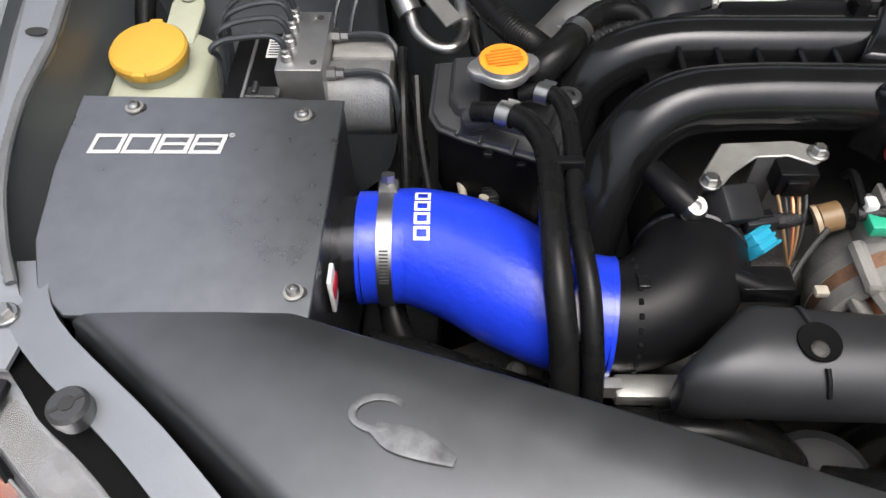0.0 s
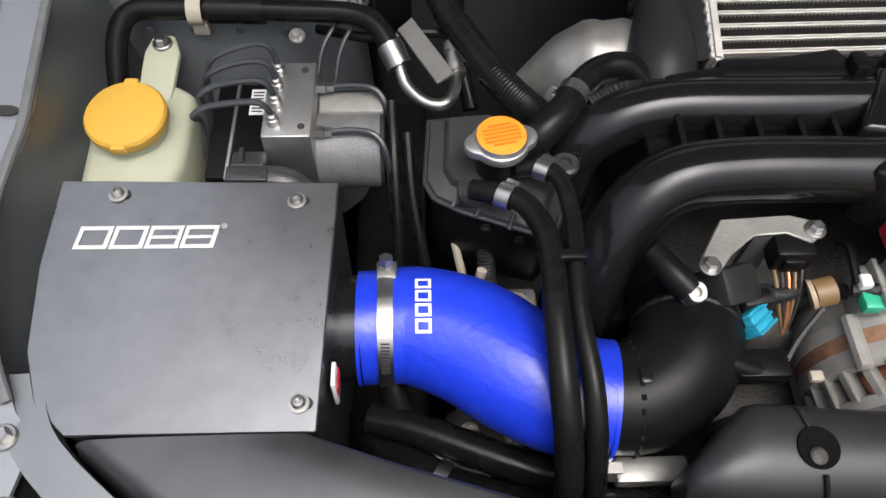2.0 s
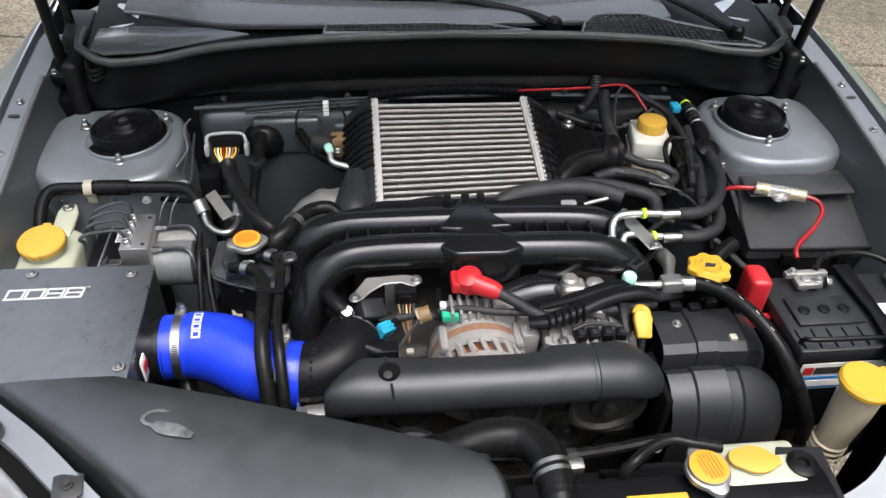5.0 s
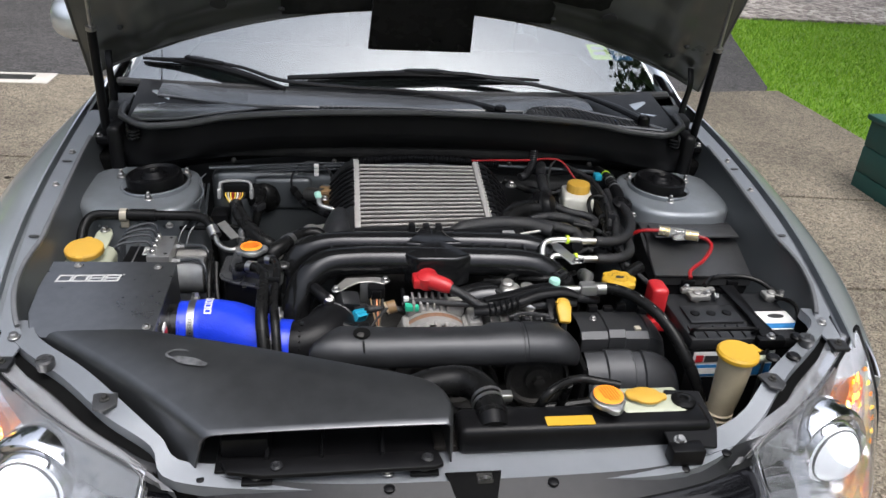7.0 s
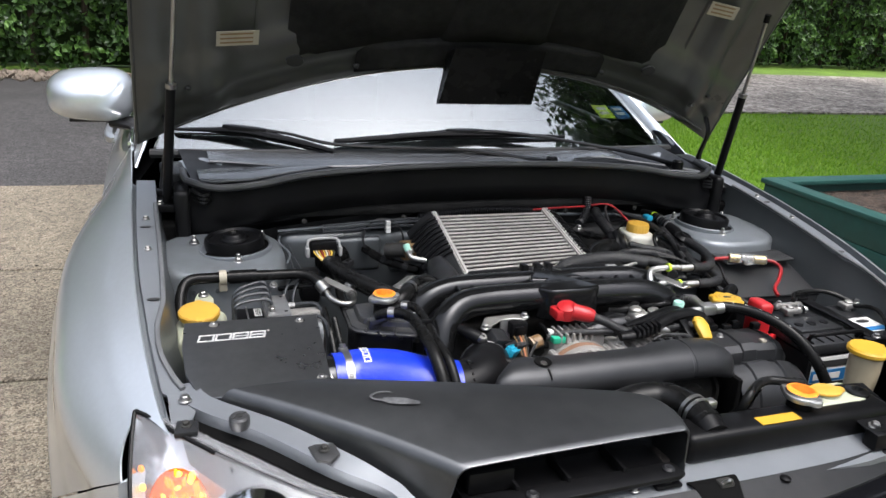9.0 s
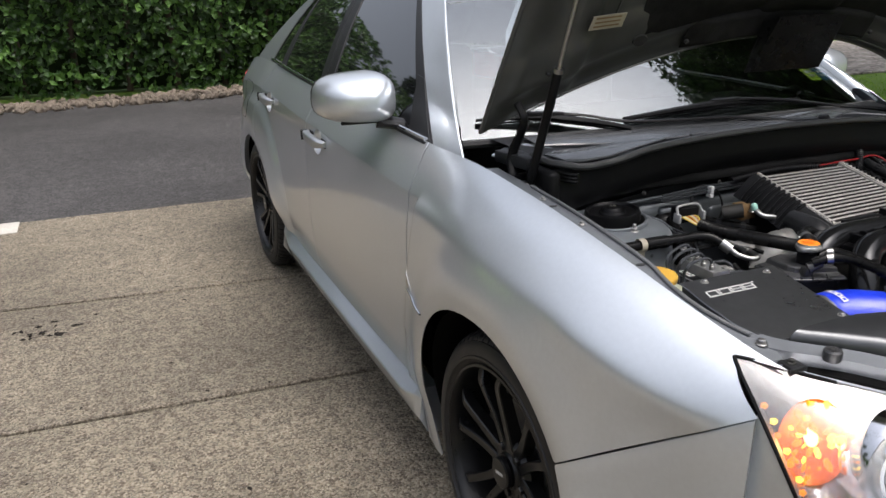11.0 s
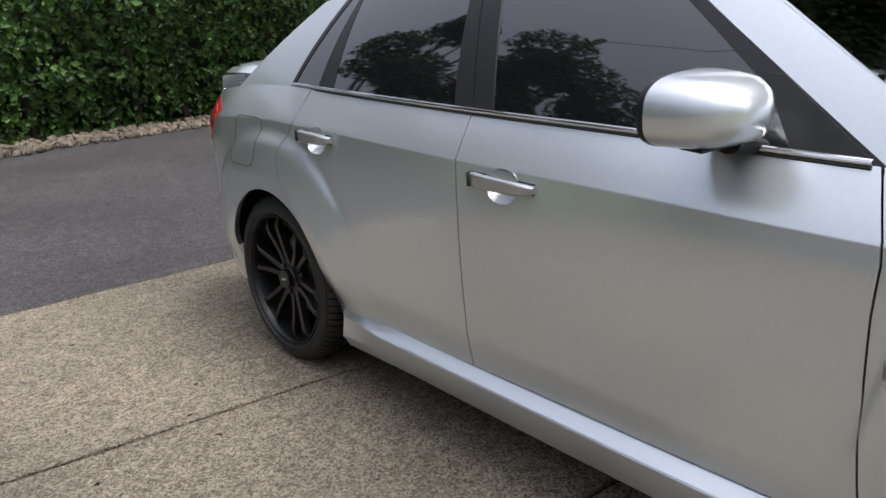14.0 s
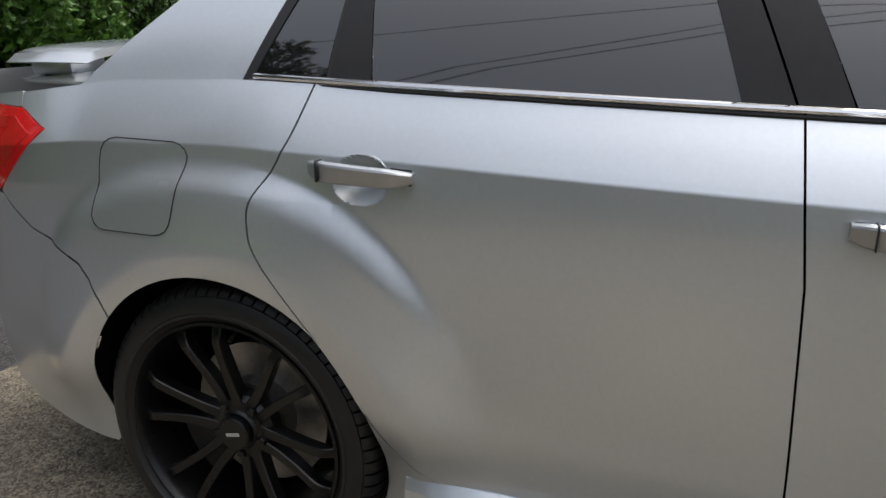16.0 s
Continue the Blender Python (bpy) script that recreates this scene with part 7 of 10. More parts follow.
for k in range(26):
    a = 2 * math.pi * k / 26
    part("collar_tooth", box((-0.0018, -0.0022, -0.0012), (0.0018, 0.0022, 0.0016), 0.0004, 1, Matrix.Translation((-0.2605, -0.5085 + 0.0458 * math.cos(a), 0.8105 + 0.0458 * math.sin(a)))), BLACKP, elbow)
part("rib", lathe([(0.046, -0.003), (0.0485, -0.001), (0.0485, 0.002), (0.046, 0.003)], aim((-0.203, -0.455, 0.813), (0.3, 1, -0.3)), 32, caps=False), GLOSSP, elbow)
part("lug", box((-0.262, -0.515, 0.855), (-0.252, -0.503, 0.859), 0.002), GLOSSP, elbow)
part("nipple", tube([(-0.190, -0.49, 0.842), (-0.165, -0.497, 0.835), (-0.14, -0.50, 0.83)], [0.009, 0.009, 0.007], 12, 5), BLACKP, elbow)

# snorkel duct feeding the airbox, hollow at its mouth
snorkel = thing("intake_snorkel", "large matt black moulded intake snorkel with scuffs", "intake duct")
Lc = lambda t: Vector((-0.672, -0.560, 0.884)).lerp(Vector((-0.392, -0.802, 0.866)), t) + Vector((0.012 * math.sin(t * math.pi), 0.0, 0.002 * math.sin(t * math.pi)))
rpts = spline([(-0.505, -0.5575, 0.883), (-0.44, -0.580, 0.885), (-0.33, -0.614, 0.886), (-0.16, -0.672, 0.886), (-0.05, -0.712, 0.884), (-0.020, -0.758, 0.880), (-0.024, -0.804, 0.874)], 6)
b = bmesh.new()
rings = []
N = 24


def snork_ring(t, shrink=0.0, back=0.0):
    a = Lc(t)
    k = t * (len(rpts) - 1)
    i = min(int(k), len(rpts) - 2)
    c = rpts[i].lerp(rpts[i + 1], k - i)
    d = (c - a)
    L = d.length
    d.normalize()
    dep = 0.075 + 0.012 * t
    prof = []
    r = 0.022
    for q in range(6):
        an = math.pi / 2 + math.pi / 2 * q / 5
        prof.append((r + r * math.cos(an) , -r + r * math.sin(an)))
    prof += [(-0.008, -dep * 0.6), (-0.014, -dep), (L * 0.5, -dep - 0.004), (L + 0.004, -dep)]
    rr = 0.010
    for q in range(6):
        an = math.pi / 2 * q / 5
        prof.append((L - rr + rr * math.cos(an), -rr + rr * math.sin(an)))
    prof += [(L * 0.66, 0.0015), (L * 0.33, 0.0015)]
    cx, cz = L / 2, -dep / 2
    out = []
    for u, z in prof:
        u2 = cx + (u - cx) * (1 - shrink * 2 / L)
        z2 = cz + (z - cz) * (1 - shrink * 2 / dep)
        out.append(a + d * u2 + Vector((0, back, z2)))
    return out


for k in range(N + 1):
    rings.append([b.verts.new(p) for p in snork_ring(k / N)])
rings.append([b.verts.new(p) for p in snork_ring(1.0, 0.0014, -0.0016)])
rings.append([b.verts.new(p) for p in snork_ring(1.0, 0.0034, -0.0010)])
rings.append([b.verts.new(p) for p in snork_ring(1.0, 0.009, 0.10)])
skin(b, rings, True)
part("duct", b, DUCT, snorkel, "", 0.8)
part("ram_tray", box((-0.372, -0.815, 0.800), (-0.045, -0.735, 0.806), 0.003), BLACKP, snorkel, "black inner tray in the mouth")
for x in (-0.30, -0.22, -0.13):
    part("rib", box((x, -0.805, 0.806), (x + 0.006, -0.735, 0.822), 0.002), BLACKP, snorkel)
part("baffle", box((-0.365, -0.790, 0.806), (-0.295, -0.735, 0.842), 0.006), BLACKP, snorkel)
part("mouth_plate", prism([(-0.366, -0.800), (-0.042, -0.796), (-0.036, -0.826), (-0.050, -0.832), (-0.300, -0.836), (-0.352, -0.826)], 0.806, 0.815, 0.003), BLACKP, snorkel, "black plate across the foot of the mouth")
for x, y in ((-0.282, -0.820), (-0.060, -0.815)):
    part("push_clip", lathe([(0.0095, 0), (0.0095, 0.003), (0.006, 0.006), (0.003, 0.005)], Matrix.Translation((x, y, 0.815)), 18), GREYP, snorkel)
for x, y, z in ((-0.31, -0.822, 0.800), (-0.065, -0.818, 0.800)):
    bolt(snorkel, (x, y, z), (0, 0, 1), 0.0065, IRON)
    part("tab", box((x - 0.022, y - 0.014, z - 0.006), (x + 0.022, y + 0.03, z), 0.002), BLACKP, snorkel)
# dusty scuff left on the duct's top
SCUFF = mat("dust_scuff", (0.15, 0.153, 0.158), 0.50, 0.6, 0.5, 90, 0.1, 300)
part("scuff", tube([(-0.446 + 0.017 * math.cos(a), -0.633 + 0.011 * math.sin(a), 0.8862) for a in (0.5 + 0.33 * k for k in range(15))], 0.0024, 8, 2, flat=0.10), SCUFF, snorkel, "pale dry dust scuff")
part("scuff", tube([(-0.448, -0.642, 0.8860), (-0.436, -0.649, 0.8860), (-0.418, -0.655, 0.8860), (-0.398, -0.664, 0.8858)], [0.005, 0.0090, 0.0090, 0.004], 12, 5, flat=0.05), SCUFF, snorkel)

# long intake shroud over the pulleys
shroud = thing("pulley_cover", "long matt black plastic cover over the belt pulleys", "cover")
COVER_PROF = [(0.0, -0.040), (0.0, -0.020), (0.03, -0.010), (0.12, -0.003), (0.30, 0.0), (0.52, 0.0), (0.70, -0.004), (0.84, -0.011), (0.94, -0.021), (0.99, -0.033), (0.97, -0.045), (0.85, -0.053), (0.4, -0.056), (0.08, -0.054)]
prof = [(q.x, q.y) for q in spline([(a, z, 0) for a, z in COVER_PROF + COVER_PROF[:1]], 4)[:-1]]
b = bmesh.new()
rings = []
for x, yb, yf, zt, k in ((-0.2420, -0.568, -0.592, 0.842, 0.55), (-0.2405, -0.564, -0.597, 0.850, 0.75), (-0.232, -0.556, -0.602, 0.860, 0.92), (-0.212, -0.537, -0.606, 0.867, 1), (-0.192, -0.520, -0.608, 0.871, 1), (-0.182, -0.518, -0.609, 0.871, 1), (-0.10, -0.525, -0.610, 0.871, 1), (0.02, -0.527, -0.610, 0.871, 1), (0.062, -0.526, -0.610, 0.871, 1), (0.082, -0.515, -0.610, 0.872, 1),
                         (0.132, -0.513, -0.609, 0.872, 1), (0.1335, -0.514, -0.608, 0.8705, 0.985), (0.1385, -0.514, -0.608, 0.8705, 0.985), (0.140, -0.513, -0.609, 0.872, 1), (0.188, -0.513, -0.607, 0.869, 1), (0.202, -0.517, -0.606, 0.866, 1), (0.222, -0.535, -0.600, 0.858, 0.95), (0.234, -0.550, -0.593, 0.847, 0.8), (0.240, -0.560, -0.586, 0.836, 0.6)):
    rings.append([b.verts.new((x, yb - 0.016 + (yf - yb + 0.014) * a, zt + 0.006 + dz * k)) for a, dz in prof])
skin(b, rings, True)
part("cover", b, COVERP, shroud, "", 0.6)
m = aim((-0.152, -0.573, 0.8779), (0, -0.10, 1))
# flat near-black disc painting the shade of a hollow well
part("well", lathe([(0.0150, 0.0), (0.0147, 0.0012), (0.0140, 0.0010), (0.002, 0.0008)], m, 32), VOIDSHADE, shroud, "round bolt well drawn as a disc of painted shade")
part("bolt", lathe([(0.0062, 0.0005), (0.0062, 0.0018), (0.0048, 0.0028), (0.003, 0.0030)], aim((-0.154, -0.579, 0.8779), (0, -0.10, 1)), 18), IRON, shroud)
part("groove", tube([(-0.158, -0.5375, 0.862), (-0.157, -0.543, 0.8745), (-0.156, -0.552, 0.8778), (-0.1545, -0.558, 0.8782)], 0.0016, 8, 4), GREYP, shroud)
part("groove", tube([(-0.150, -0.591, 0.8740), (-0.149, -0.599, 0.8685), (-0.148, -0.606, 0.8600)], 0.0018, 8, 4), BLACKP, shroud)
# ---- coolant expansion tank and its hoses ----
tank = thing("coolant_tank", "black plastic coolant header tank with a round cap", "tank")
TP = [(-0.420, -0.246), (-0.370, -0.240), (-0.322, -0.262), (-0.302, -0.300), (-0.301, -0.346), (-0.314, -0.378), (-0.330, -0.374), (-0.392, -0.350), (-0.416, -0.336), (-0.424, -0.318)]


def tank_ring(k, dx=0.0, dy=0.0):
    return [(-0.362 + (x + 0.362) * k + dx, -0.316 + (y + 0.316) * k + dy) for x, y in TP]


part("body", prism(tank_ring(0.90), 0.755, 0.846, 0.006, seg=2), BLACKP, tank)
part("flange", prism(tank_ring(1.03), 0.846, 0.8515, 0.0015, seg=1), TANKP, tank, "moulded seam flange")
b = bmesh.new()
rings = []
for k, z in ((0.985, 0.851), (0.955, 0.855), (0.80, 0.8595), (0.765, 0.868), (0.73, 0.8705), (0.3, 0.872)):
    rings.append([b.verts.new((x, y, z)) for x, y in tank_ring(k, 0.004 * (k < 0.9), 0.004 * (k < 0.9))])
skin(b, rings, True)
part("top", b, TANKP, tank, "stepped black tank top", 0.35)
for p, q in (((-0.414, -0.262), (-0.398, -0.266)), ((-0.416, -0.286), (-0.399, -0.288)), ((-0.4165, -0.312), (-0.400, -0.311)), ((-0.400, -0.347), (-0.392, -0.335)), ((-0.380, -0.357), (-0.373, -0.345)), ((-0.352, -0.371), (-0.347, -0.358))):
    part("rib", tube([(*p, 0.8525), (*q, 0.8585)], 0.0022, 6, 1), TANKP, tank)
for p in ((-0.372, -0.3665), (-0.344, -0.3795)):
    part("notch", box((p[0] - 0.004, p[1] - 0.004, 0.8465), (p[0] + 0.004, p[1] + 0.002, 0.8525), 0.001, 1), BLACKP, tank)
part("spigot", tube([(-0.386, -0.346, 0.872), (-0.366, -0.359, 0.886)], [0.0115, 0.0095], 16), TANKP, tank)
part("spigot_base", box((-0.396, -0.352, 0.856), (-0.374, -0.334, 0.876), 0.004), TANKP, tank)
part("lug", lathe([(0.0125, 0.0), (0.0125, 0.005), (0.0100, 0.007), (0.0060, 0.007), (0.0055, 0.003)], Matrix.Translation((-0.300, -0.314, 0.866)), 22), TANKP, tank, "bolt lug")
part("lug_arm", box((-0.330, -0.322, 0.858), (-0.302, -0.304, 0.869), 0.003), TANKP, tank)
part("neck", lathe([(0.0185, 0.86), (0.0185, 0.895), (0.021, 0.897), (0.021, 0.902)], Matrix.Translation((-0.361, -0.317, 0)), 28), BLACKP, tank)


LABELPRINT = mat("label_print", (0.62, 0.16, 0.012), 0.5)


def pressure_cap(parent, p, r, ang):
    """A pressed metal cap with two ears and an orange warning label."""
    m = Matrix.Translation(p) @ Matrix.Rotation(radians(ang), 4, 'Z')
    o = []
    for k in range(64):
        a = 2 * math.pi * k / 64
        rr = r * (1 + 0.30 * max(0, math.cos(a) ** 2 - 0.75) * 4 * (0.8 + 0.2))
        o.append((rr * math.cos(a), rr * math.sin(a)))
    c = part("cap", prism(o, -0.010, 0.0, 0.003, m), ALU, parent, "pressed metal pressure cap")
    part("dome", lathe([(r * 0.92, -0.002), (r * 0.86, 0.004), (r * 0.5, 0.0055), (0.002, 0.006)], m, 40), ALU, c)
    part("warning_label", lathe([(r * 0.85, 0.0044), (r * 0.5, 0.0062), (0.002, 0.0068)], m, 40), ORANGE, c, "orange warning label")
    for k in range(6):
        w = r * (0.62 if k in (1, 2, 3, 4) else 0.4)
        b = box((-w, -0.0009, 0.0), (w, 0.0009, 0.0005), 0, 1, m @ Matrix.Translation((0, r * (0.36 - 0.165 * k), 0.0070)))
        part("print_line", b, LABELPRINT, c)
    return c


pressure_cap(tank, (-0.360, -0.318, 0.910), 0.0245, 12)
h = thing("coolant_hose", "thick black rubber coolant hose with a spring clip", "hose", "coolant hoses")
HA = [(-0.384, -0.352, 0.885), (-0.366, -0.362, 0.893), (-0.345, -0.374, 0.897), (-0.331, -0.400, 0.898), (-0.327, -0.43, 0.897), (-0.327, -0.48, 0.892), (-0.325, -0.525, 0.878), (-0.320, -0.56, 0.845), (-0.317, -0.585, 0.80), (-0.315, -0.60, 0.74)]
part("hose", tube(HA, [0.009, 0.0095, 0.0098, 0.0098, 0.010, 0.0108, 0.0112, 0.0112, 0.0112, 0.011], 18, 7), RUBBER, h)
spring_clip(h, (-0.358, -0.367, 0.895), (0.8, -0.5, 0.12), 0.0102)
h = thing("coolant_hose", "slim black rubber coolant hose with a spring clip", "hose", "coolant hoses")
HB = [(-0.345, -0.333, 0.888), (-0.328, -0.337, 0.894), (-0.313, -0.350, 0.897), (-0.307, -0.38, 0.896), (-0.307, -0.42, 0.893), (-0.308, -0.47, 0.886), (-0.302, -0.525, 0.872), (-0.298, -0.562, 0.838), (-0.296, -0.582, 0.80), (-0.295, -0.60, 0.74)]
part("hose", tube(HB, [0.0072, 0.0078, 0.0078, 0.0075, 0.0075, 0.0078, 0.0085, 0.0085, 0.0085, 0.008], 16, 7), RUBBER, h)
spring_clip(h, (-0.325, -0.3395, 0.8945), (0.8, -0.5, 0.1), 0.0082)
part("clip", box((-0.330, -0.432, 0.8965), (-0.300, -0.423, 0.905), 0.002), BLACKP, h)
h = thing("coolant_hose", "short black moulded elbow hose on the header tank", "hose", "coolant hoses")
part("hose", tube([(-0.34, -0.300, 0.862), (-0.322, -0.292, 0.885), (-0.30, -0.272, 0.893), (-0.285, -0.245, 0.893), (-0.262, -0.222, 0.893), (-0.235, -0.215, 0.89), (-0.215, -0.225, 0.875)], [0.016, 0.016, 0.015, 0.0125, 0.0125, 0.0125, 0.012], 18, 7), RUBBER, h)
spring_clip(h, (-0.290, -0.253, 0.893), (0.5, 0.8, 0), 0.0135)

# ---- intake manifold ----
mani = thing("intake_manifold", "glossy black plastic intake manifold runners", "intake manifold")
LOW = [(-0.279, -0.408, 0.76), (-0.272, -0.392, 0.82), (-0.252, -0.368, 0.865), (-0.215, -0.348, 0.888), (-0.159, -0.341, 0.893), (-0.061, -0.342, 0.894), (0.04, -0.345, 0.893), (0.17, -0.346, 0.888), (0.225, -0.350, 0.874), (0.262, -0.358, 0.845), (0.28, -0.37, 0.79)]
UPP = [(-0.293, -0.300, 0.80), (-0.287, -0.286, 0.848), (-0.258, -0.276, 0.878), (-0.209, -0.268, 0.891), (-0.12, -0.268, 0.893), (-0.03, -0.268, 0.893), (0.05, -0.268, 0.893), (0.14, -0.271, 0.892), (0.21, -0.277, 0.888), (0.25, -0.285, 0.868), (0.268, -0.30, 0.82)]
part("runner", tube(LOW, 0.0285, 28, 7), GLOSSP, mani)
part("runner", tube(UPP, 0.0255, 28, 7), GLOSSP, mani)
STAR = [(-0.022, -0.246), (0.022, -0.246), (0.034, -0.285), (0.062, -0.318), (0.030, -0.318), (0.070, -0.372), (0.036, -0.386), (-0.040, -0.384), (-0.064, -0.362), (-0.028, -0.322), (-0.060, -0.318), (-0.040, -0.285)]
part("junction", prism(STAR, 0.855, 0.9215, 0.006, seg=3), GLOSSP, mani)
part("web", box((-0.23, -0.325, 0.868), (0.215, -0.288, 0.885), 0.004), BLACKP, mani)
for x in (-0.205, -0.172, -0.137, -0.100, -0.070, 0.085, 0.12, 0.155, 0.19):
    part("rib", box((x - 0.0025, -0.326, 0.880), (x + 0.0025, -0.286, 0.906), 0.001, 1), GLOSSP, mani)
part("mould_line", tube([(0.0, -0.25, 0.9215), (0.0, -0.32, 0.9218), (0.0, -0.38, 0.9212)], 0.0008, 6, 1), GLOSSP, mani)
part("vacuum_gallery", box((-0.16, -0.250, 0.885), (0.205, -0.226, 0.912), 0.006), BLACKP, mani)
for x in (-0.038, -0.008, 0.018):
    part("clip", box((x - 0.007, -0.254, 0.90), (x + 0.007, -0.232, 0.925), 0.003), BLACKP, mani)
part("shield", prism([(-0.21, -0.245), (-0.045, -0.212), (-0.03, -0.245), (-0.20, -0.257)], 0.896, 0.910, 0.004), BLACKP, mani)
part("plenum", tube([(0.03, -0.395, 0.82), (0.10, -0.385, 0.83), (0.17, -0.39, 0.83)], [0.03, 0.034, 0.03], 20, 6), GLOSSP, mani)
part("port", box((-0.305, -0.42, 0.66), (-0.235, -0.34, 0.77), 0.01), BLACKP, mani)
part("port", box((0.235, -0.42, 0.66), (0.305, -0.33, 0.80), 0.01), BLACKP, mani)

# ---- engine mass below ----
eng = thing("engine_block", "dark dusty cast engine block deep in the bay", "engine")
part("block", box((-0.20, -0.44, 0.36), (0.20, -0.02, 0.76), 0.03, 3), IRON, eng)
for s in (-1, 1):
    hd = part("cylinder_head", box((s * 0.20, -0.42, 0.40), (s * 0.36, -0.08, 0.66), 0.02, 3), IRON, eng)
    for k in range(4):
        bolt(hd, (s * 0.28, -0.38 + 0.09 * k, 0.66), (0, 0, 1), 0.007)
part("bell_housing", lathe([(0.16, 0.0), (0.16, 0.05), (0.12, 0.16)], aim((0, -0.02, 0.55), (0, 1, 0)), 28), IRON, eng)
for x, z, r in ((0.05, 0.72, 0.062), (0.215, 0.70, 0.058), (-0.12, 0.72, 0.05), (0.07, 0.58, 0.075), (0.135, 0.645, 0.03)):
    pl = part("pulley", lathe([(r, 0.0), (r, 0.004), (r - 0.004, 0.006), (r - 0.004, 0.020), (r, 0.022), (r, 0.026), (r - 0.008, 0.026), (r * 0.72, 0.016), (r * 0.35, 0.016), (r * 0.3, 0.024), (0.004, 0.025)], aim((x, -0.505, z), (0, -1, 0)), 36), IRON, eng)
    for k in range(3):
        a = 2.1 * k + x * 9
        part("hole", lathe([(0.008, 0.0), (0.008, 0.0012)], aim((x + r * 0.53 * math.cos(a), -0.5215, z + r * 0.53 * math.sin(a)), (0, -1, 0)), 12), INK, pl)
part("belt", tube([(-0.172, -0.52, 0.72), (-0.12, -0.52, 0.772), (0.05, -0.52, 0.784), (0.215, -0.52, 0.760), (0.273, -0.52, 0.70), (0.215, -0.52, 0.642), (0.12, -0.52, 0.52), (0.02, -0.52, 0.52), (-0.12, -0.52, 0.668), (-0.172, -0.52, 0.72)], 0.004, 8, 6), RUBBER, eng)
part("front_cover", box((-0.22, -0.50, 0.42), (0.30, -0.44, 0.70), 0.02, 3), IRON, eng)

# ---- alternator ----
alt = thing("alternator", "silver alternator with copper windings behind its vents", "alternator")
ma = aim((-0.008, -0.411, 0.766), (0, -1, 0.0))
part("rear_housing", lathe([(0.05, -0.01), (0.066, 0.0), (0.074, 0.012), (0.074, 0.04)], ma, 36), ALTCAST, alt)
part("stator", lathe([(0.0775, 0.040), (0.0775, 0.066)], ma, 40, caps=False), RUST, alt, "brown laminated stator ring")
part("flange_ring", lathe([(0.070, 0.034), (0.0785, 0.034), (0.0785, 0.046), (0.074, 0.047)], ma, 40, caps=False), ALTCAST, alt)
part("winding", lathe([(0.060, 0.066), (0.064, 0.075), (0.060, 0.10)], ma, 36), COPPER, alt, "orange copper winding")
part("front_ring", lathe([(0.0785, 0.060), (0.0785, 0.074), (0.071, 0.078), (0.070, 0.060)], ma, 40, caps=False), ALTCAST, alt)
part("front_cap", lathe([(0.064, 0.100), (0.060, 0.108), (0.03, 0.112), (0.004, 0.112)], ma, 36), ALTCAST, alt)
for k in range(24):
    part("vane", box((0.060, -0.0040, 0.074), (0.0745, 0.0040, 0.108), 0.0012, 1, ma @ Matrix.Rotation(2 * math.pi * k / 24, 4, 'Z') @ Matrix.Rotation(0.22, 4, 'X')), ALTCAST, alt)
part("front_rim", lathe([(0.0745, 0.100), (0.0775, 0.102), (0.0775, 0.112), (0.070, 0.116), (0.05, 0.117)], ma, 40, caps=False), ALTCAST, alt)
for k in range(4):
    q = ma @ Matrix.Rotation(math.pi / 4 + k * math.pi / 2, 4, 'Z')
    part("through_bolt", lathe([(0.007, 0.034), (0.007, 0.080), (0.004, 0.082)], q @ Matrix.Translation((0.081, 0, 0)), 8), ALTCAST, alt)
part("fin_plate", box((-0.062, -0.448, 0.80), (0.050, -0.405, 0.850), 0.010, 3), ALTCAST, alt)
for k in range(6):
    part("fin", box((-0.052 + 0.013 * k, -0.452, 0.838), (-0.047 + 0.013 * k, -0.408, 0.860), 0.001, 1), ALTCAST, alt)
part("mount_ear", box((0.052, -0.485, 0.79), (0.082, -0.425, 0.838), 0.010), ALTCAST, alt)
bolt(alt, (0.066, -0.470, 0.838), (0, -0.3, 1), 0.006, ALTCAST)
acc = thing("compressor", "pale grey cast air-conditioning compressor with ribs", "compressor")
part("body", box((0.088, -0.505, 0.74), (0.232, -0.405, 0.832), 0.014, 3), ALTCAST, acc)
part("flange", prism([(0.084, -0.500), (0.108, -0.512), (0.150, -0.510), (0.172, -0.500), (0.170, -0.488), (0.086, -0.486)], 0.832, 0.838, 0.002), ALTCAST, acc, "cast mounting flange")
for k in range(7):
    part("rib", box((0.094 + 0.020 * k, -0.503, 0.830), (0.098 + 0.020 * k, -0.412, 0.838), 0.001, 1), ALTCAST, acc)
for p in ((0.112, -0.500, 0.838), (0.160, -0.500, 0.838), (0.215, -0.485, 0.834)):
    bolt(acc, p, (0, 0, 1), 0.006)
plugs = thing("injector_plugs", "row of small black injector plugs with a thin lead", "connector")
for k in range(4):
    m = Matrix.Translation((0.138 + 0.021 * k, -0.494, 0.846)) @ Matrix.Rotation(radians(8 - 6 * k), 4, 'Z')
    part("plug", box((-0.009, -0.011, -0.008), (0.008, 0.009, 0.006), 0.002, 2, m), BLACKP, plugs)
    part("latch", box((-0.005, -0.008, 0.006), (0.005, 0.002, 0.009), 0.001, 1, m), GREYP, plugs)
part("lead", tube([(0.128, -0.488, 0.848), (0.150, -0.482, 0.854), (0.185, -0.484, 0.853), (0.215, -0.490, 0.850)], 0.004, 8, 5), SLEEVE, plugs)
tray = thing("harness_tray", "ridged black plastic tray carrying the engine harness", "cable tray")
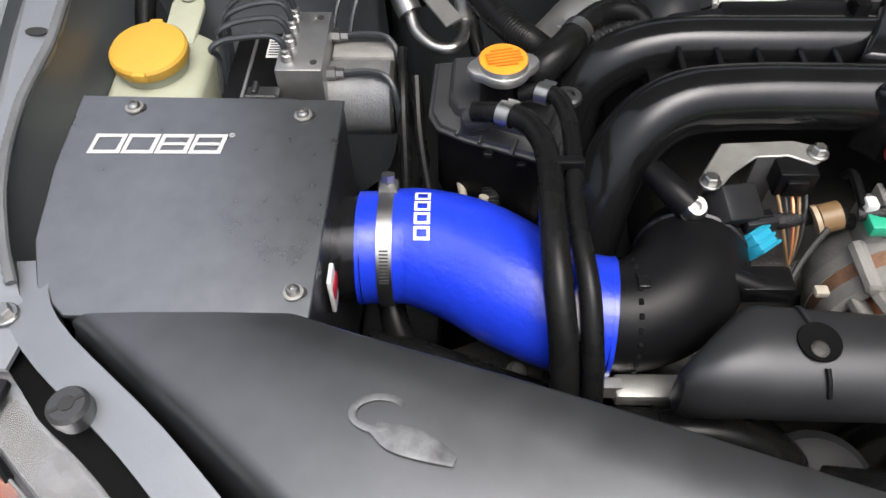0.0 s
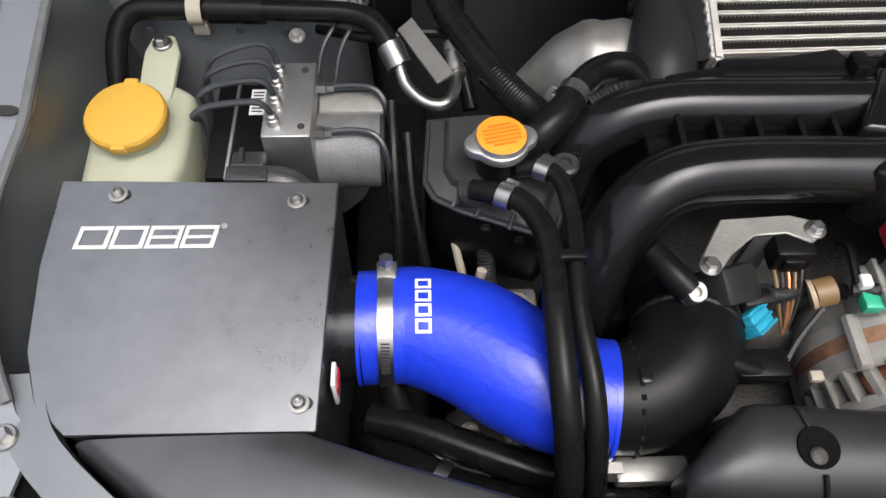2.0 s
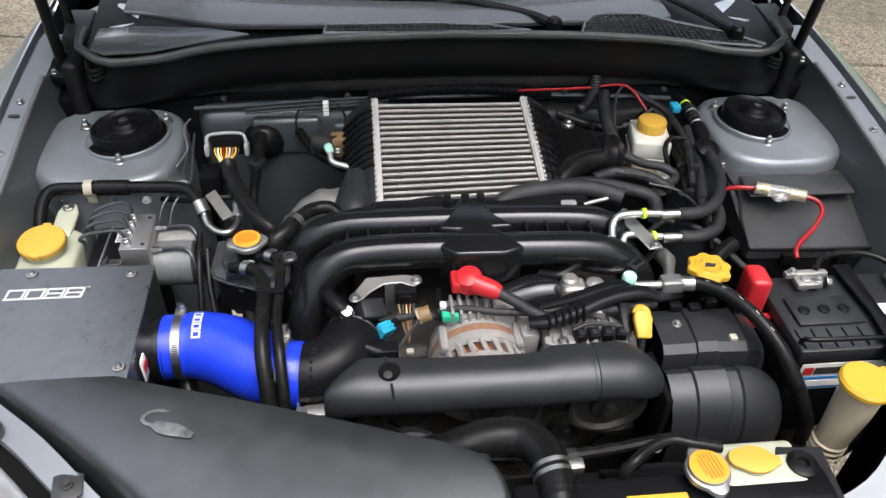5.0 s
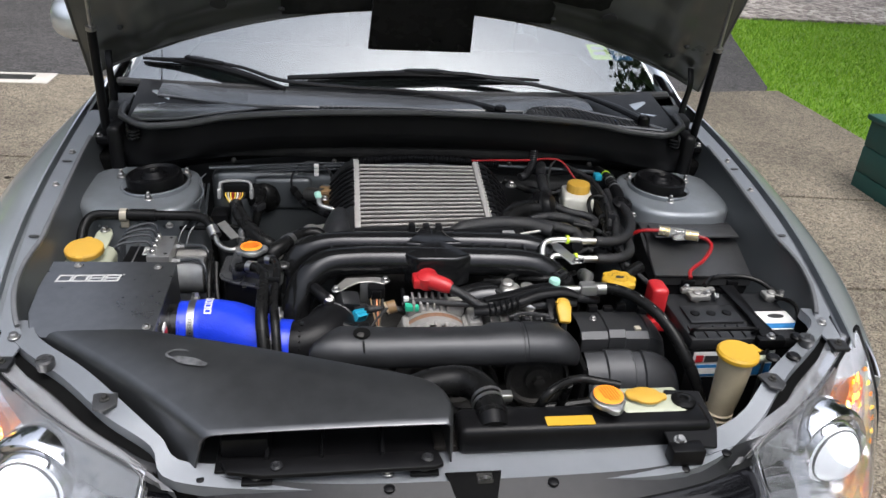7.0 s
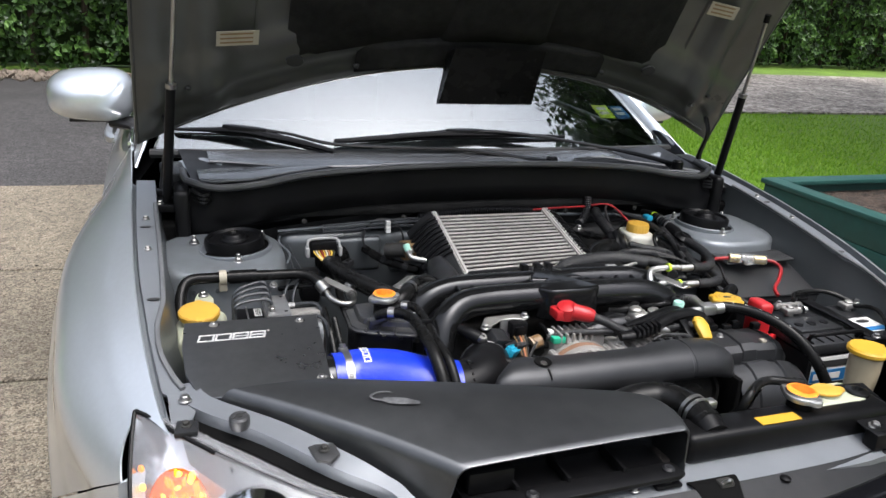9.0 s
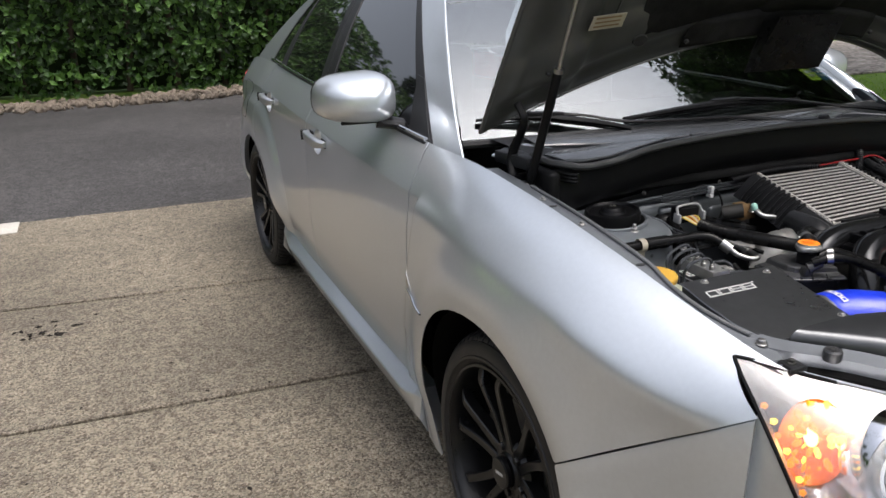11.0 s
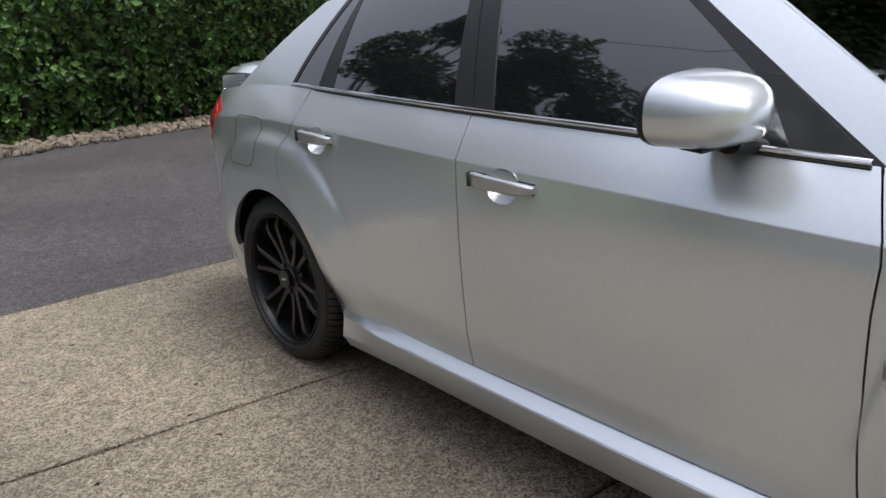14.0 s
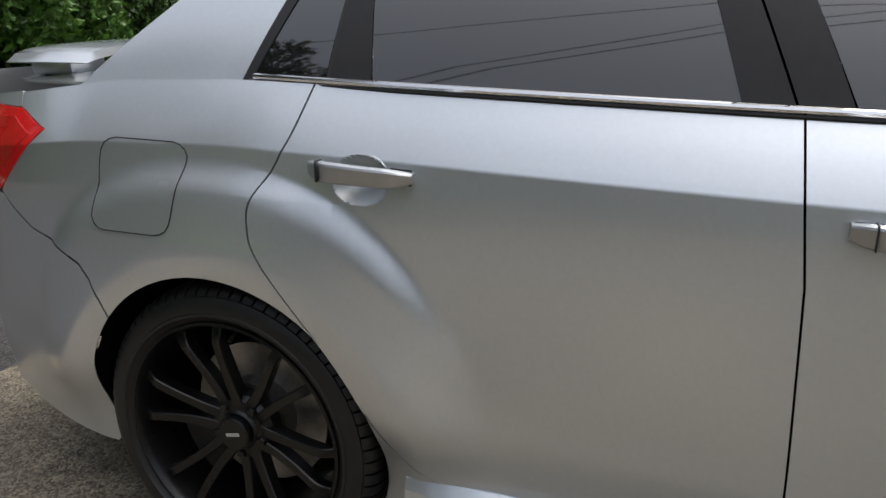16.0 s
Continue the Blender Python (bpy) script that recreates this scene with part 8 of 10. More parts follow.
part("channel", tube([(0.062, -0.474, 0.856), (0.095, -0.476, 0.860), (0.140, -0.463, 0.866), (0.190, -0.446, 0.873), (0.240, -0.438, 0.874), (0.272, -0.444, 0.868)], [0.011, 0.014, 0.015, 0.015, 0.014, 0.010], 12, 6, flat=0.7), BLACKP, tray)
part("lid", tube([(0.085, -0.452, 0.868), (0.135, -0.442, 0.873), (0.190, -0.428, 0.880), (0.236, -0.420, 0.881)], [0.006, 0.009, 0.009, 0.006], 10, 5, flat=0.5), BLACKP, tray)
for k in range(6):
    part("ridge", box((0.088 + 0.011 * k, -0.492 + 0.002 * k, 0.855 + 0.001 * k), (0.092 + 0.011 * k, -0.470 + 0.002 * k, 0.873 + 0.0012 * k), 0.001, 1), BLACKP, tray)
part("bracket", prism([(-0.008, -0.030), (0.004, -0.030), (0.010, 0.018), (-0.008, 0.018)], -0.002, 0.002, 0.001, Matrix.Translation((0.212, -0.472, 0.862)) @ Matrix.Rotation(radians(25), 4, 'X')), BLACKP, tray)
boot = thing("terminal_boot", "bright red rubber boot on the alternator terminal", "terminal boot")
part("dome", lathe([(0.021, -0.014), (0.022, 0.0), (0.019, 0.009), (0.008, 0.013), (0.002, 0.0135)], aim((-0.022, -0.410, 0.892), (-0.15, -0.2, 1)), 24), RED, boot)
part("collar", tube([(-0.016, -0.420, 0.892), (0.010, -0.432, 0.888), (0.022, -0.438, 0.886)], [0.016, 0.015, 0.011], 14, 4), RED, boot)
part("flap", box((-0.05, -0.425, 0.875), (-0.03, -0.39, 0.895), 0.004), RED, boot)


def cable(name, pts, r, material, label, cat="cable", seg=10, sub=7):
    t = thing(name, label, cat)
    if "corrugated" in label:
        line = spline(pts, 40)
        dense_line = line[::max(1, int(len(line) * 0.0028 / sum((q - p).length for p, q in zip(line, line[1:]))))]
        part("sleeve", tube(dense_line, [r * (1.08 if k % 2 else 0.93) for k in range(len(dense_line))], 12, 1), material, t)
    elif material == SLEEVE and r > 0.0055:
        # woven sleeve: fine strands along it, drawn in and out
        b = tube(pts, r * 1.03, 28, sub)
        ring = [v.co.copy() for v in b.verts]
        for i, v in enumerate(b.verts):
            c = (ring[i] + ring[i - i % 28 + (i % 28 + 14) % 28]) / 2
            v.co = c + (ring[i] - c) * (0.91 if i % 2 == (i // 28) % 2 else 1.0)
        part("sleeve", b, material, t, "", 0.3)
    else:
        part("sleeve", tube(pts, r, seg, sub), material, t)
    return t


cable("alternator_cable", [(0.018, -0.437, 0.886), (0.045, -0.448, 0.876), (0.075, -0.462, 0.862), (0.12, -0.466, 0.852), (0.17, -0.450, 0.860), (0.21, -0.438, 0.866), (0.27, -0.436, 0.86), (0.33, -0.40, 0.83)], 0.0085, SLEEVE, "black taped alternator cable")
cable("sensor_cable", [(-0.07, -0.432, 0.848), (-0.03, -0.44, 0.858), (0.02, -0.452, 0.860), (0.08, -0.455, 0.858), (0.12, -0.452, 0.858)], 0.006, SLEEVE, "black taped sensor cable")
cable("wiring_loom", [(0.12, -0.40, 0.855), (0.16, -0.445, 0.852), (0.22, -0.455, 0.856), (0.27, -0.44, 0.85)], 0.0075, SLEEVE, "black wiring loom over the belt cover")
cable("lower_hose", [(0.10, -0.37, 0.86), (0.13, -0.385, 0.868), (0.17, -0.36, 0.872), (0.20, -0.33, 0.86)], 0.008, RUBBER, "black vacuum hose under the runners", "hose")

# sensors on the bracket between runner and alternator
sb = thing("solenoid_bracket", "bent bare aluminium solenoid bracket", "bracket")
b = prism([(-0.178, -0.378), (-0.118, -0.374), (-0.100, -0.380), (-0.094, -0.394), (-0.106, -0.402), (-0.125, -0.392), (-0.152, -0.394), (-0.175, -0.412), (-0.188, -0.428), (-0.202, -0.430), (-0.204, -0.420)], 0.872, 0.875, 0.001, seg=1)
part("plate", b, CAST, sb)
for p in ((-0.101, -0.390, 0.875), (-0.196, -0.424, 0.875)):
    bolt(sb, p, (0, 0, 1), 0.006)
part("leg", box((-0.150, -0.392, 0.80), (-0.128, -0.386, 0.873), 0.001), ALU, sb)
so = thing("solenoid", "dark grey solenoid valve with a bright teal plug", "solenoid")
part("body", box((-0.028, -0.016, -0.022), (0.012, 0.016, 0.022), 0.005, 2, Matrix.Translation((-0.170, -0.424, 0.845)) @ Euler((0.5, 0.3, 0.4)).to_matrix().to_4x4()), GREYP, so)
tl = part("plug", box((-0.012, -0.010, -0.008), (0.012, 0.010, 0.008), 0.002, 2, Matrix.Translation((-0.153, -0.454, 0.838)) @ Euler((0.4, 0.2, 0.7)).to_matrix().to_4x4()), TEAL, so, "bright teal connector plug")
for k in range(3):
    part("rib", box((-0.0128, -0.010 + 0.0075 * k, -0.009), (0.0135, -0.0072 + 0.0075 * k, 0.0095), 0.001, 1, Matrix.Translation((-0.153, -0.454, 0.838)) @ Euler((0.4, 0.2, 0.7)).to_matrix().to_4x4()), TEAL, tl)
cn = thing("connector", "black multi-pin connector with orange and white wires", "connector")
part("shell", box((-0.135, -0.412, 0.845), (-0.102, -0.386, 0.872), 0.003), BLACKP, cn)
part("latch", box((-0.128, -0.416, 0.850), (-0.110, -0.410, 0.866), 0.002), BLACKP, cn)
for k in range(5):
    part("wire", tube([(-0.130 + 0.006 * k, -0.410, 0.848), (-0.128 + 0.005 * k, -0.425, 0.84), (-0.122 + 0.003 * k, -0.44, 0.82), (-0.115, -0.45, 0.80)], 0.0016, 6, 4), (BROWN, INK, COPPER, BROWN, INK)[k], cn)
kb = thing("knock_connector", "round brown connector on a black lead", "connector")
part("body", tube([(-0.098, -0.430, 0.838), (-0.082, -0.428, 0.842)], 0.0125, 20), BROWN, kb)
part("rim", tube([(-0.101, -0.4303, 0.837), (-0.0975, -0.430, 0.8385)], 0.0130, 20), BROWNP, kb)
gc = thing("green_connector", "small green connector with a white clip", "connector")
part("shell", box((-0.066, -0.452, 0.842), (-0.040, -0.432, 0.854), 0.002), GREEN, gc)
part("clip", box((-0.068, -0.436, 0.852), (-0.058, -0.424, 0.862), 0.002), WHITE, gc)
part("lead", tube([(-0.068, -0.43, 0.855), (-0.068, -0.40, 0.86), (-0.065, -0.385, 0.845)], 0.004, 8, 4), BLACKP, gc)
st = thing("stud_mount", "rubber-bushed bracket with a bright socket bolt", "mount")
part("arm", tube([(-0.238, -0.405, 0.87), (-0.225, -0.425, 0.868), (-0.212, -0.438, 0.862)], [0.010, 0.012, 0.013], 14, 4), BLACKP, st)
part("bolt", lathe([(0.0105, 0), (0.0105, 0.006), (0.008, 0.010), (0.004, 0.010), (0.004, 0.006)], aim((-0.210, -0.440, 0.862), (0.15, -0.45, 0.9)), 24), STEEL, st)
part("collar", lathe([(0.0125, -0.004), (0.0125, 0.001)], aim((-0.210, -0.440, 0.862), (0.15, -0.45, 0.9)), 24), BLACKP, st)
ps = thing("purge_connector", "black connector below the inlet elbow", "connector")
part("shell", box((-0.178, -0.505, 0.822), (-0.135, -0.480, 0.842), 0.004), BLACKP, ps)
part("clip", box((-0.124, -0.510, 0.838), (-0.113, -0.501, 0.845), 0.002), CREAM, ps, "small off-white clip")
part("lead", tube([(-0.135, -0.49, 0.83), (-0.12, -0.47, 0.84), (-0.10, -0.45, 0.85)], 0.0025, 6, 4), INK, ps)


# parts in the shade below the silicone hose
cable("breather_hose", [(-0.475, -0.495, 0.735), (-0.425, -0.512, 0.742), (-0.365, -0.535, 0.742), (-0.290, -0.560, 0.738)], 0.015, RUBBER, "dark rubber breather hose beside the intake duct", "hose", 16)
cable("power_steering_hose", [(-0.462, -0.440, 0.770), (-0.452, -0.480, 0.745), (-0.436, -0.505, 0.715), (-0.425, -0.520, 0.670)], 0.0125, RUBBER, "black hose dropping below the airbox", "hose", 14)
cable("sensor_lead", [(-0.398, -0.330, 0.790), (-0.392, -0.352, 0.772), (-0.384, -0.375, 0.745), (-0.380, -0.39, 0.70)], 0.0040, CREAM, "pale sensor lead behind the silicone hose")
cable("corrugated_conduit", [(-0.368, -0.340, 0.795), (-0.366, -0.362, 0.775), (-0.362, -0.385, 0.745), (-0.360, -0.40, 0.70)], 0.0085, SLEEVE, "black corrugated conduit behind the silicone hose", "conduit")
em = thing("engine_mount", "dusty cast engine bracket with bolts below the hose", "bracket")
part("web", prism([(-0.425, -0.535), (-0.375, -0.545), (-0.310, -0.520), (-0.300, -0.470), (-0.345, -0.455), (-0.405, -0.480)], 0.690, 0.706, 0.004), IRON, em)
part("rib", box((-0.400, -0.515, 0.704), (-0.320, -0.505, 0.722), 0.003), IRON, em)
part("lug", box((-0.352, -0.405, 0.735), (-0.318, -0.375, 0.758), 0.005), CAST, em)
for p in ((-0.412, -0.522, 0.707), (-0.385, -0.500, 0.707), (-0.345, -0.512, 0.722), (-0.330, -0.480, 0.707), (-0.336, -0.390, 0.758)):
    bolt(em, p, (0.1, -0.1, 1), 0.0062, CAST)

# ---- intercooler ----
ic = thing("intercooler", "bare aluminium top-mount intercooler with black end tanks", "intercooler")
TL, TR, BR, BLc = Vector((-0.151, 0.026, 0.956)), Vector((0.138, 0.021, 0.956)), Vector((0.142, -0.206, 0.899)), Vector((-0.152, -0.206, 0.890))


def icp(u, v, w=0.0):
    """u across from the left rail, v from the rear down to the front."""
    p = (TL * (1 - u) + TR * u) * (1 - v) + (BLc * (1 - u) + BR * u) * v
    return p + Vector((0, -0.24, 0.97)) * w


def ic_bar(u0, u1, v0, v1, w0, w1, bev=0.0012, seg=1):
    b = bmesh.new()
    vs = [b.verts.new(icp(u, v, w)) for w in (w0, w1) for u, v in ((u0, v0), (u1, v0), (u1, v1), (u0, v1))]
    for f in ((0, 1, 2, 3), (4, 5, 6, 7), (0, 1, 5, 4), (1, 2, 6, 5), (2, 3, 7, 6), (3, 0, 4, 7)):
        b.faces.new([vs[i] for i in f])
    bmesh.ops.recalc_face_normals(b, faces=b.faces)
    bmesh.ops.bevel(b, geom=b.edges[:], offset=bev, segments=seg, affect='EDGES')
    return b


part("core", ic_bar(0.03, 0.97, 0.01, 0.99, -0.075, -0.0065), SHADEDFIN, ic, "fine finned core, gap shade put into its colour")
NB = 17
for k in range(NB):
    v = 0.035 + 0.935 * k / (NB - 1)
    part("bar", ic_bar(0.03, 0.97, v - 0.0095, v + 0.0095, -0.07, 0.0015, 0.0018, 2), FIN, ic)
# zig-zag fins between the bars, coloured near-black for the shade in the gaps
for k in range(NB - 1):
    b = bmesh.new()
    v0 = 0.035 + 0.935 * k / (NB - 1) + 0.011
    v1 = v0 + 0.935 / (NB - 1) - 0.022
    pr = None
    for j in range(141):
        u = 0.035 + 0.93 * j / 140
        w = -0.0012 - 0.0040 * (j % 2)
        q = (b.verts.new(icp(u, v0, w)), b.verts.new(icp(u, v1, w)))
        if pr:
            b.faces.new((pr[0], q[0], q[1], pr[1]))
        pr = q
    part("fin", b, SHADEDFIN, ic, "", 0.2)
for u0, u1 in ((-0.006, 0.030), (0.970, 1.006)):
    r = part("rail", ic_bar(u0, u1, -0.03, 1.02, -0.078, 0.007, 0.003, 2), FIN, ic, "crimped aluminium rail")
    for k in range(21):
        v = 0.0 + k / 20
        uu = u0 - 0.010 if u0 < 0.5 else u1 - 0.004
        part("crimp", ic_bar(uu, uu + 0.014, v - 0.012, v + 0.012, -0.02, 0.008, 0.001), FIN, r)
for s, (u0, u1) in ((-1, (-0.20, -0.012)), (1, (1.012, 1.22))):
    def tank_f(a, c, s=s, u0=u0, u1=u1):
        u, v = u0 + (u1 - u0) * a, -0.02 + 1.03 * c
        k = (1 - a) if s < 0 else a
        return icp(u, v, 0.004 - 0.055 * k ** 1.6)
    tk = sheet("end_tank", tank_f, 10, 20, GREYP, ic, "ribbed black plastic end tank", 0.004)
    for k in range(9):
        v = 0.10 + 0.085 * k if s > 0 else 0.12 + 0.066 * k
        line = [tank_f(a / 6, v) + Vector((0, -0.001, 0.003)) for a in range(7)]
        part("rib", tube(line, 0.0045, 8, 2), BLACKP, tk)
    if s > 0:
        for a in (0.25, 0.5, 0.75):
            part("rib", tube([tank_f(a, 0.08 + 0.1 * j) + Vector((0, 0, 0.002)) for j in range(9)], 0.003, 6, 2), BLACKP, tk)
    part("tank_wall", box((s * 0.185, -0.18, 0.80), (s * 0.155, 0.01, 0.895), 0.01), BLACKP, tk)
inlet = thing("intercooler_inlet", "charcoal plastic intercooler inlet neck", "duct")
b = bmesh.new()
rings = []
for x, y, z, rx, ry in ((-0.168, -0.185, 0.868, 0.035, 0.05), (-0.190, -0.195, 0.872, 0.036, 0.046), (-0.212, -0.200, 0.866, 0.034, 0.036), (-0.226, -0.202, 0.855, 0.026, 0.026), (-0.232, -0.202, 0.845, 0.012, 0.014)):
    rings.append([b.verts.new((x, y + ry * math.cos(a), z - 0.01 + rx * math.sin(a))) for a in (2 * math.pi * k / 24 for k in range(24))])
skin(b, rings, True)
part("neck", b, GREYP, inlet)
part("neck_top", tube([(-0.185, -0.12, 0.885), (-0.190, -0.16, 0.880), (-0.195, -0.20, 0.872), (-0.20, -0.235, 0.855)], [0.024, 0.030, 0.034, 0.026], 22, 5), GREYP, inlet)
for p in ((-0.135, -0.225, 0.885), (0.225, 0.001, 0.912)):
    t = thing("mounting_bolt", "flanged steel intercooler bolt with washer", "bolt", "intercooler bolts")
    part("washer", lathe([(0.013, -0.003), (0.013, 0.0), (0.007, 0.001)], Matrix.Translation(p), 22), STEEL, t)
    bolt(t, p, (0, 0, 1), 0.007, STEEL, "head")
tb = thing("turbo_heat_shield", "pale dusty stamped turbo heat shield", "heat shield")
b = bmesh.new()
rings = []
for k in range(15):
    t = k / 14
    x = -0.335 + 0.135 * t
    h = math.sin(min(1, t * 1.5) * math.pi / 2)
    rings.append([b.verts.new((x, -0.150 + 0.055 * h * math.cos(a), 0.800 + 0.075 * h * math.sin(a) * (1 + 0.03 * math.sin(k * 1.7)))) for a in (math.pi * j / 14 for j in range(15))])
skin(b, rings, False, False)
part("shield", b, CAST, tb)
for p in ((-0.26, -0.20, 0.852), (-0.225, -0.208, 0.852)):
    bolt(tb, p, (0, -0.5, 0.8), 0.006)
part("pipe", tube([(-0.29, -0.19, 0.82), (-0.25, -0.225, 0.845), (-0.20, -0.235, 0.845), (-0.17, -0.225, 0.83)], 0.016, 16, 5), CAST, tb)
cable("corrugated_conduit", [(-0.275, -0.262, 0.888), (-0.25, -0.25, 0.893), (-0.215, -0.246, 0.893), (-0.17, -0.240, 0.89)], 0.0085, SLEEVE, "black corrugated wiring conduit", "conduit")
b = tube([(-0.16 + 0.37 * k / 120, 0.105 + 0.004 * math.sin(k / 24), 0.925 + 0.012 * math.sin(k / 38.7)) for k in range(121)], [0.0125 if k % 2 else 0.0108 for k in range(121)], 10, 1)
cd = thing("firewall_conduit", "black corrugated conduit along the firewall", "conduit")
part("tube", b, BLACKP, cd)
for z in (0.906, 0.914, 0.922):
    cable("firewall_pipe", [(-0.40, 0.082, z), (-0.25, 0.092, z + 0.004), (-0.12, 0.10, z + 0.004)], 0.0025, PIPE, "thin dark steel pipe along the firewall", "pipe")
cl = thing("pipe_clip", "white plastic pipe clip on the firewall", "clip")
for k in range(3):
    part("block", box((-0.249, 0.078, 0.898 + 0.010 * k), (-0.238, 0.096, 0.9065 + 0.010 * k), 0.001, 1), WHITE, cl)
vac = thing("service_port", "aluminium refrigerant port with mint cap", "service port")
part("cap", lathe([(0.0075, 0), (0.0078, 0.012), (0.006, 0.015)], aim((-0.235, -0.055, 0.900), (-0.3, 0.2, 1)), 18), MINT, vac)
part("pipe", tube([(-0.235, -0.056, 0.900), (-0.230, -0.075, 0.89), (-0.20, -0.085, 0.885)], 0.006, 12, 5), ALU, vac)
wg = thing("wastegate_actuator", "rusty steel actuator in the firewall recess", "actuator")
part("can", tube([(-0.262, 0.02, 0.875), (-0.225, -0.01, 0.885)], 0.018, 18), IRON, wg)
bolt(wg, (-0.222, -0.035, 0.888), (0, 0, 1), 0.006)
part("bracket", box((-0.235, -0.015, 0.86), (-0.185, 0.02, 0.90), 0.005), BROWN, wg)
part("recess_ring", lathe([(0.05, 0), (0.052, 0.005), (0.047, 0.006)], aim((-0.255, 0.085, 0.88), (0, -1, 0.4)), 28, caps=False), BLACKP, wg)

# ---- passenger side: washer bottle, brake hydraulic unit, pipes ----
wb = thing("washer_bottle", "milky plastic reservoir with a large yellow cap", "reservoir")
b = prism([(-0.728, -0.335), (-0.650, -0.335), (-0.640, -0.30), (-0.640, -0.215), (-0.66, -0.20), (-0.72, -0.21), (-0.732, -0.25)], 0.70, 0.858, 0.010, seg=3)
part("bottle", b, MILK, wb)
part("neck", lathe([(0.031, 0.85), (0.031, 0.872), (0.033, 0.874)], Matrix.Translation((-0.690, -0.262, 0)), 28), MILK, wb)
mc = Matrix.Translation((-0.690, -0.262, 0.872)) @ Matrix.Rotation(radians(5), 4, 'X')
cp = part("cap", lathe([(0.0355, 0.0), (0.0365, 0.002), (0.0365, 0.0095), (0.0345, 0.0122), (0.030, 0.0130), (0.002, 0.0135)], mc, 48), YELLOW, wb, "large yellow snap cap")
for s in (-1, 1):
    part("tab", box((-0.0065, s * 0.0355 - 0.004, 0.003), (0.0065, s * 0.0355 + 0.004, 0.0125), 0.002, 2, mc), YELLOW, cp)
br = part("bracket", prism([(-0.017, -0.045), (0.016, -0.045), (0.018, 0.01), (0.010, 0.032), (-0.010, 0.034), (-0.017, 0.012)], -0.004, 0.004, 0.003, Matrix.Translation((-0.678, -0.180, 0.862)) @ Matrix.Rotation(radians(8), 4, 'X')), MILK, wb, "milky plastic mounting tongue")
bolt(br, (-0.678, -0.160, 0.869), (0, 0, 1), 0.0065)

hu = thing("brake_hydraulic_unit", "anti-lock hydraulic unit: alloy block, black controller, grey motor", "hydraulic unit")
blk = part("block", box((-0.5705, -0.282, 0.795), (-0.526, -0.189, 0.872), 0.002), ALU, hu, "machined aluminium block")
for p in ((-0.536, -0.200), (-0.535, -0.270)):
    part("hole", lathe([(0.0035, 0.0), (0.0035, 0.0004)], Matrix.Translation((*p, 0.8722)), 14), INK, blk)
part("controller", box((-0.622, -0.312, 0.785), (-0.5712, -0.196, 0.852), 0.004), BLACKP, hu, "black controller housing")
part("seam", box((-0.6035, -0.314, 0.784), (-0.6000, -0.194, 0.8535), 0.001), ALU, hu)
part("plug", box((-0.598, -0.320, 0.79), (-0.566, -0.284, 0.856), 0.003), TANKP, hu, "black multi-pin plug")
part("plug_lever", box((-0.600, -0.322, 0.856), (-0.563, -0.306, 0.8615), 0.0015), TANKP, hu, "locking lever")
part("plug_slot", box((-0.592, -0.3155, 0.8616), (-0.576, -0.3130, 0.8622), 0), INK, hu)
for q in (-0.319, -0.310):
    part("plug_slot", box((-0.568, q - 0.002, 0.8616), (-0.5645, q + 0.002, 0.8622), 0), INK, hu)
part("plug_ridge", box((-0.590, -0.302, 0.856), (-0.586, -0.286, 0.864), 0.001, 1), TANKP, hu)
part("plug_ridge", box((-0.597, -0.304, 0.856), (-0.567, -0.300, 0.860), 0.001, 1), TANKP, hu)
part("plug_boot", tube([(-0.566, -0.310, 0.850), (-0.545, -0.312, 0.848), (-0.525, -0.316, 0.835)], [0.012, 0.012, 0.007], 12, 4, flat=0.7), TANKP, hu)
part("sticker", box((-0.589, -0.238, 0.8523), (-0.575, -0.206, 0.8530), 0), WHITE, hu, "white barcode sticker")
for k in range(7):
    part("bar", box((-0.587, -0.235 + 0.004 * k, 0.8531), (-0.577, -0.2335 + 0.004 * k, 0.8534), 0), INK, hu)
part("motor_bracket", box((-0.525, -0.230, 0.800), (-0.463, -0.204, 0.8475), 0.002), ALTCAST, hu, "grey cast bracket behind the motor")
part("motor", tube([(-0.526, -0.243, 0.808), (-0.466, -0.243, 0.808)], 0.0385, 36), mat("grey_motor", (0.12, 0.125, 0.13), 0.5, 0.3, 0.2, 60, 0.3, 500, dust=0.4), hu, "dusty grey pump motor")
part("motor_end", lathe([(0.0385, 0), (0.036, 0.004), (0.012, 0.006), (0.003, 0.006)], aim((-0.466, -0.243, 0.808), (1, 0, 0)), 36), IRON, hu)
PY = [-0.203, -0.222, -0.243, -0.266]
for k, y in enumerate(PY):
    x = -0.560
    part("union", lathe([(0.0060, -0.002), (0.0060, 0.006), (0.0048, 0.007), (0.0048, 0.011), (0.003, 0.012)], Matrix.Translation((x, y, 0.873)), 12), STEEL, hu)
    hgt = 0.892 + 0.003 * (3 - k)
    part("brake_pipe", tube([(x, y, 0.882), (x - 0.004, y + 0.002, hgt), (x - 0.016, y + 0.004, hgt + 0.004), (x - 0.036 - 0.006 * k, y + 0.001, hgt + 0.001), (x - 0.056 - 0.004 * k, y - 0.004, hgt - 0.006), (x - 0.066, y - 0.008 + 0.004 * k, hgt - 0.022), (x - 0.067, y - 0.02 + 0.005 * k, 0.84), (x - 0.066, y - 0.03, 0.78)], 0.0031, 8, 6), PIPE, hu)
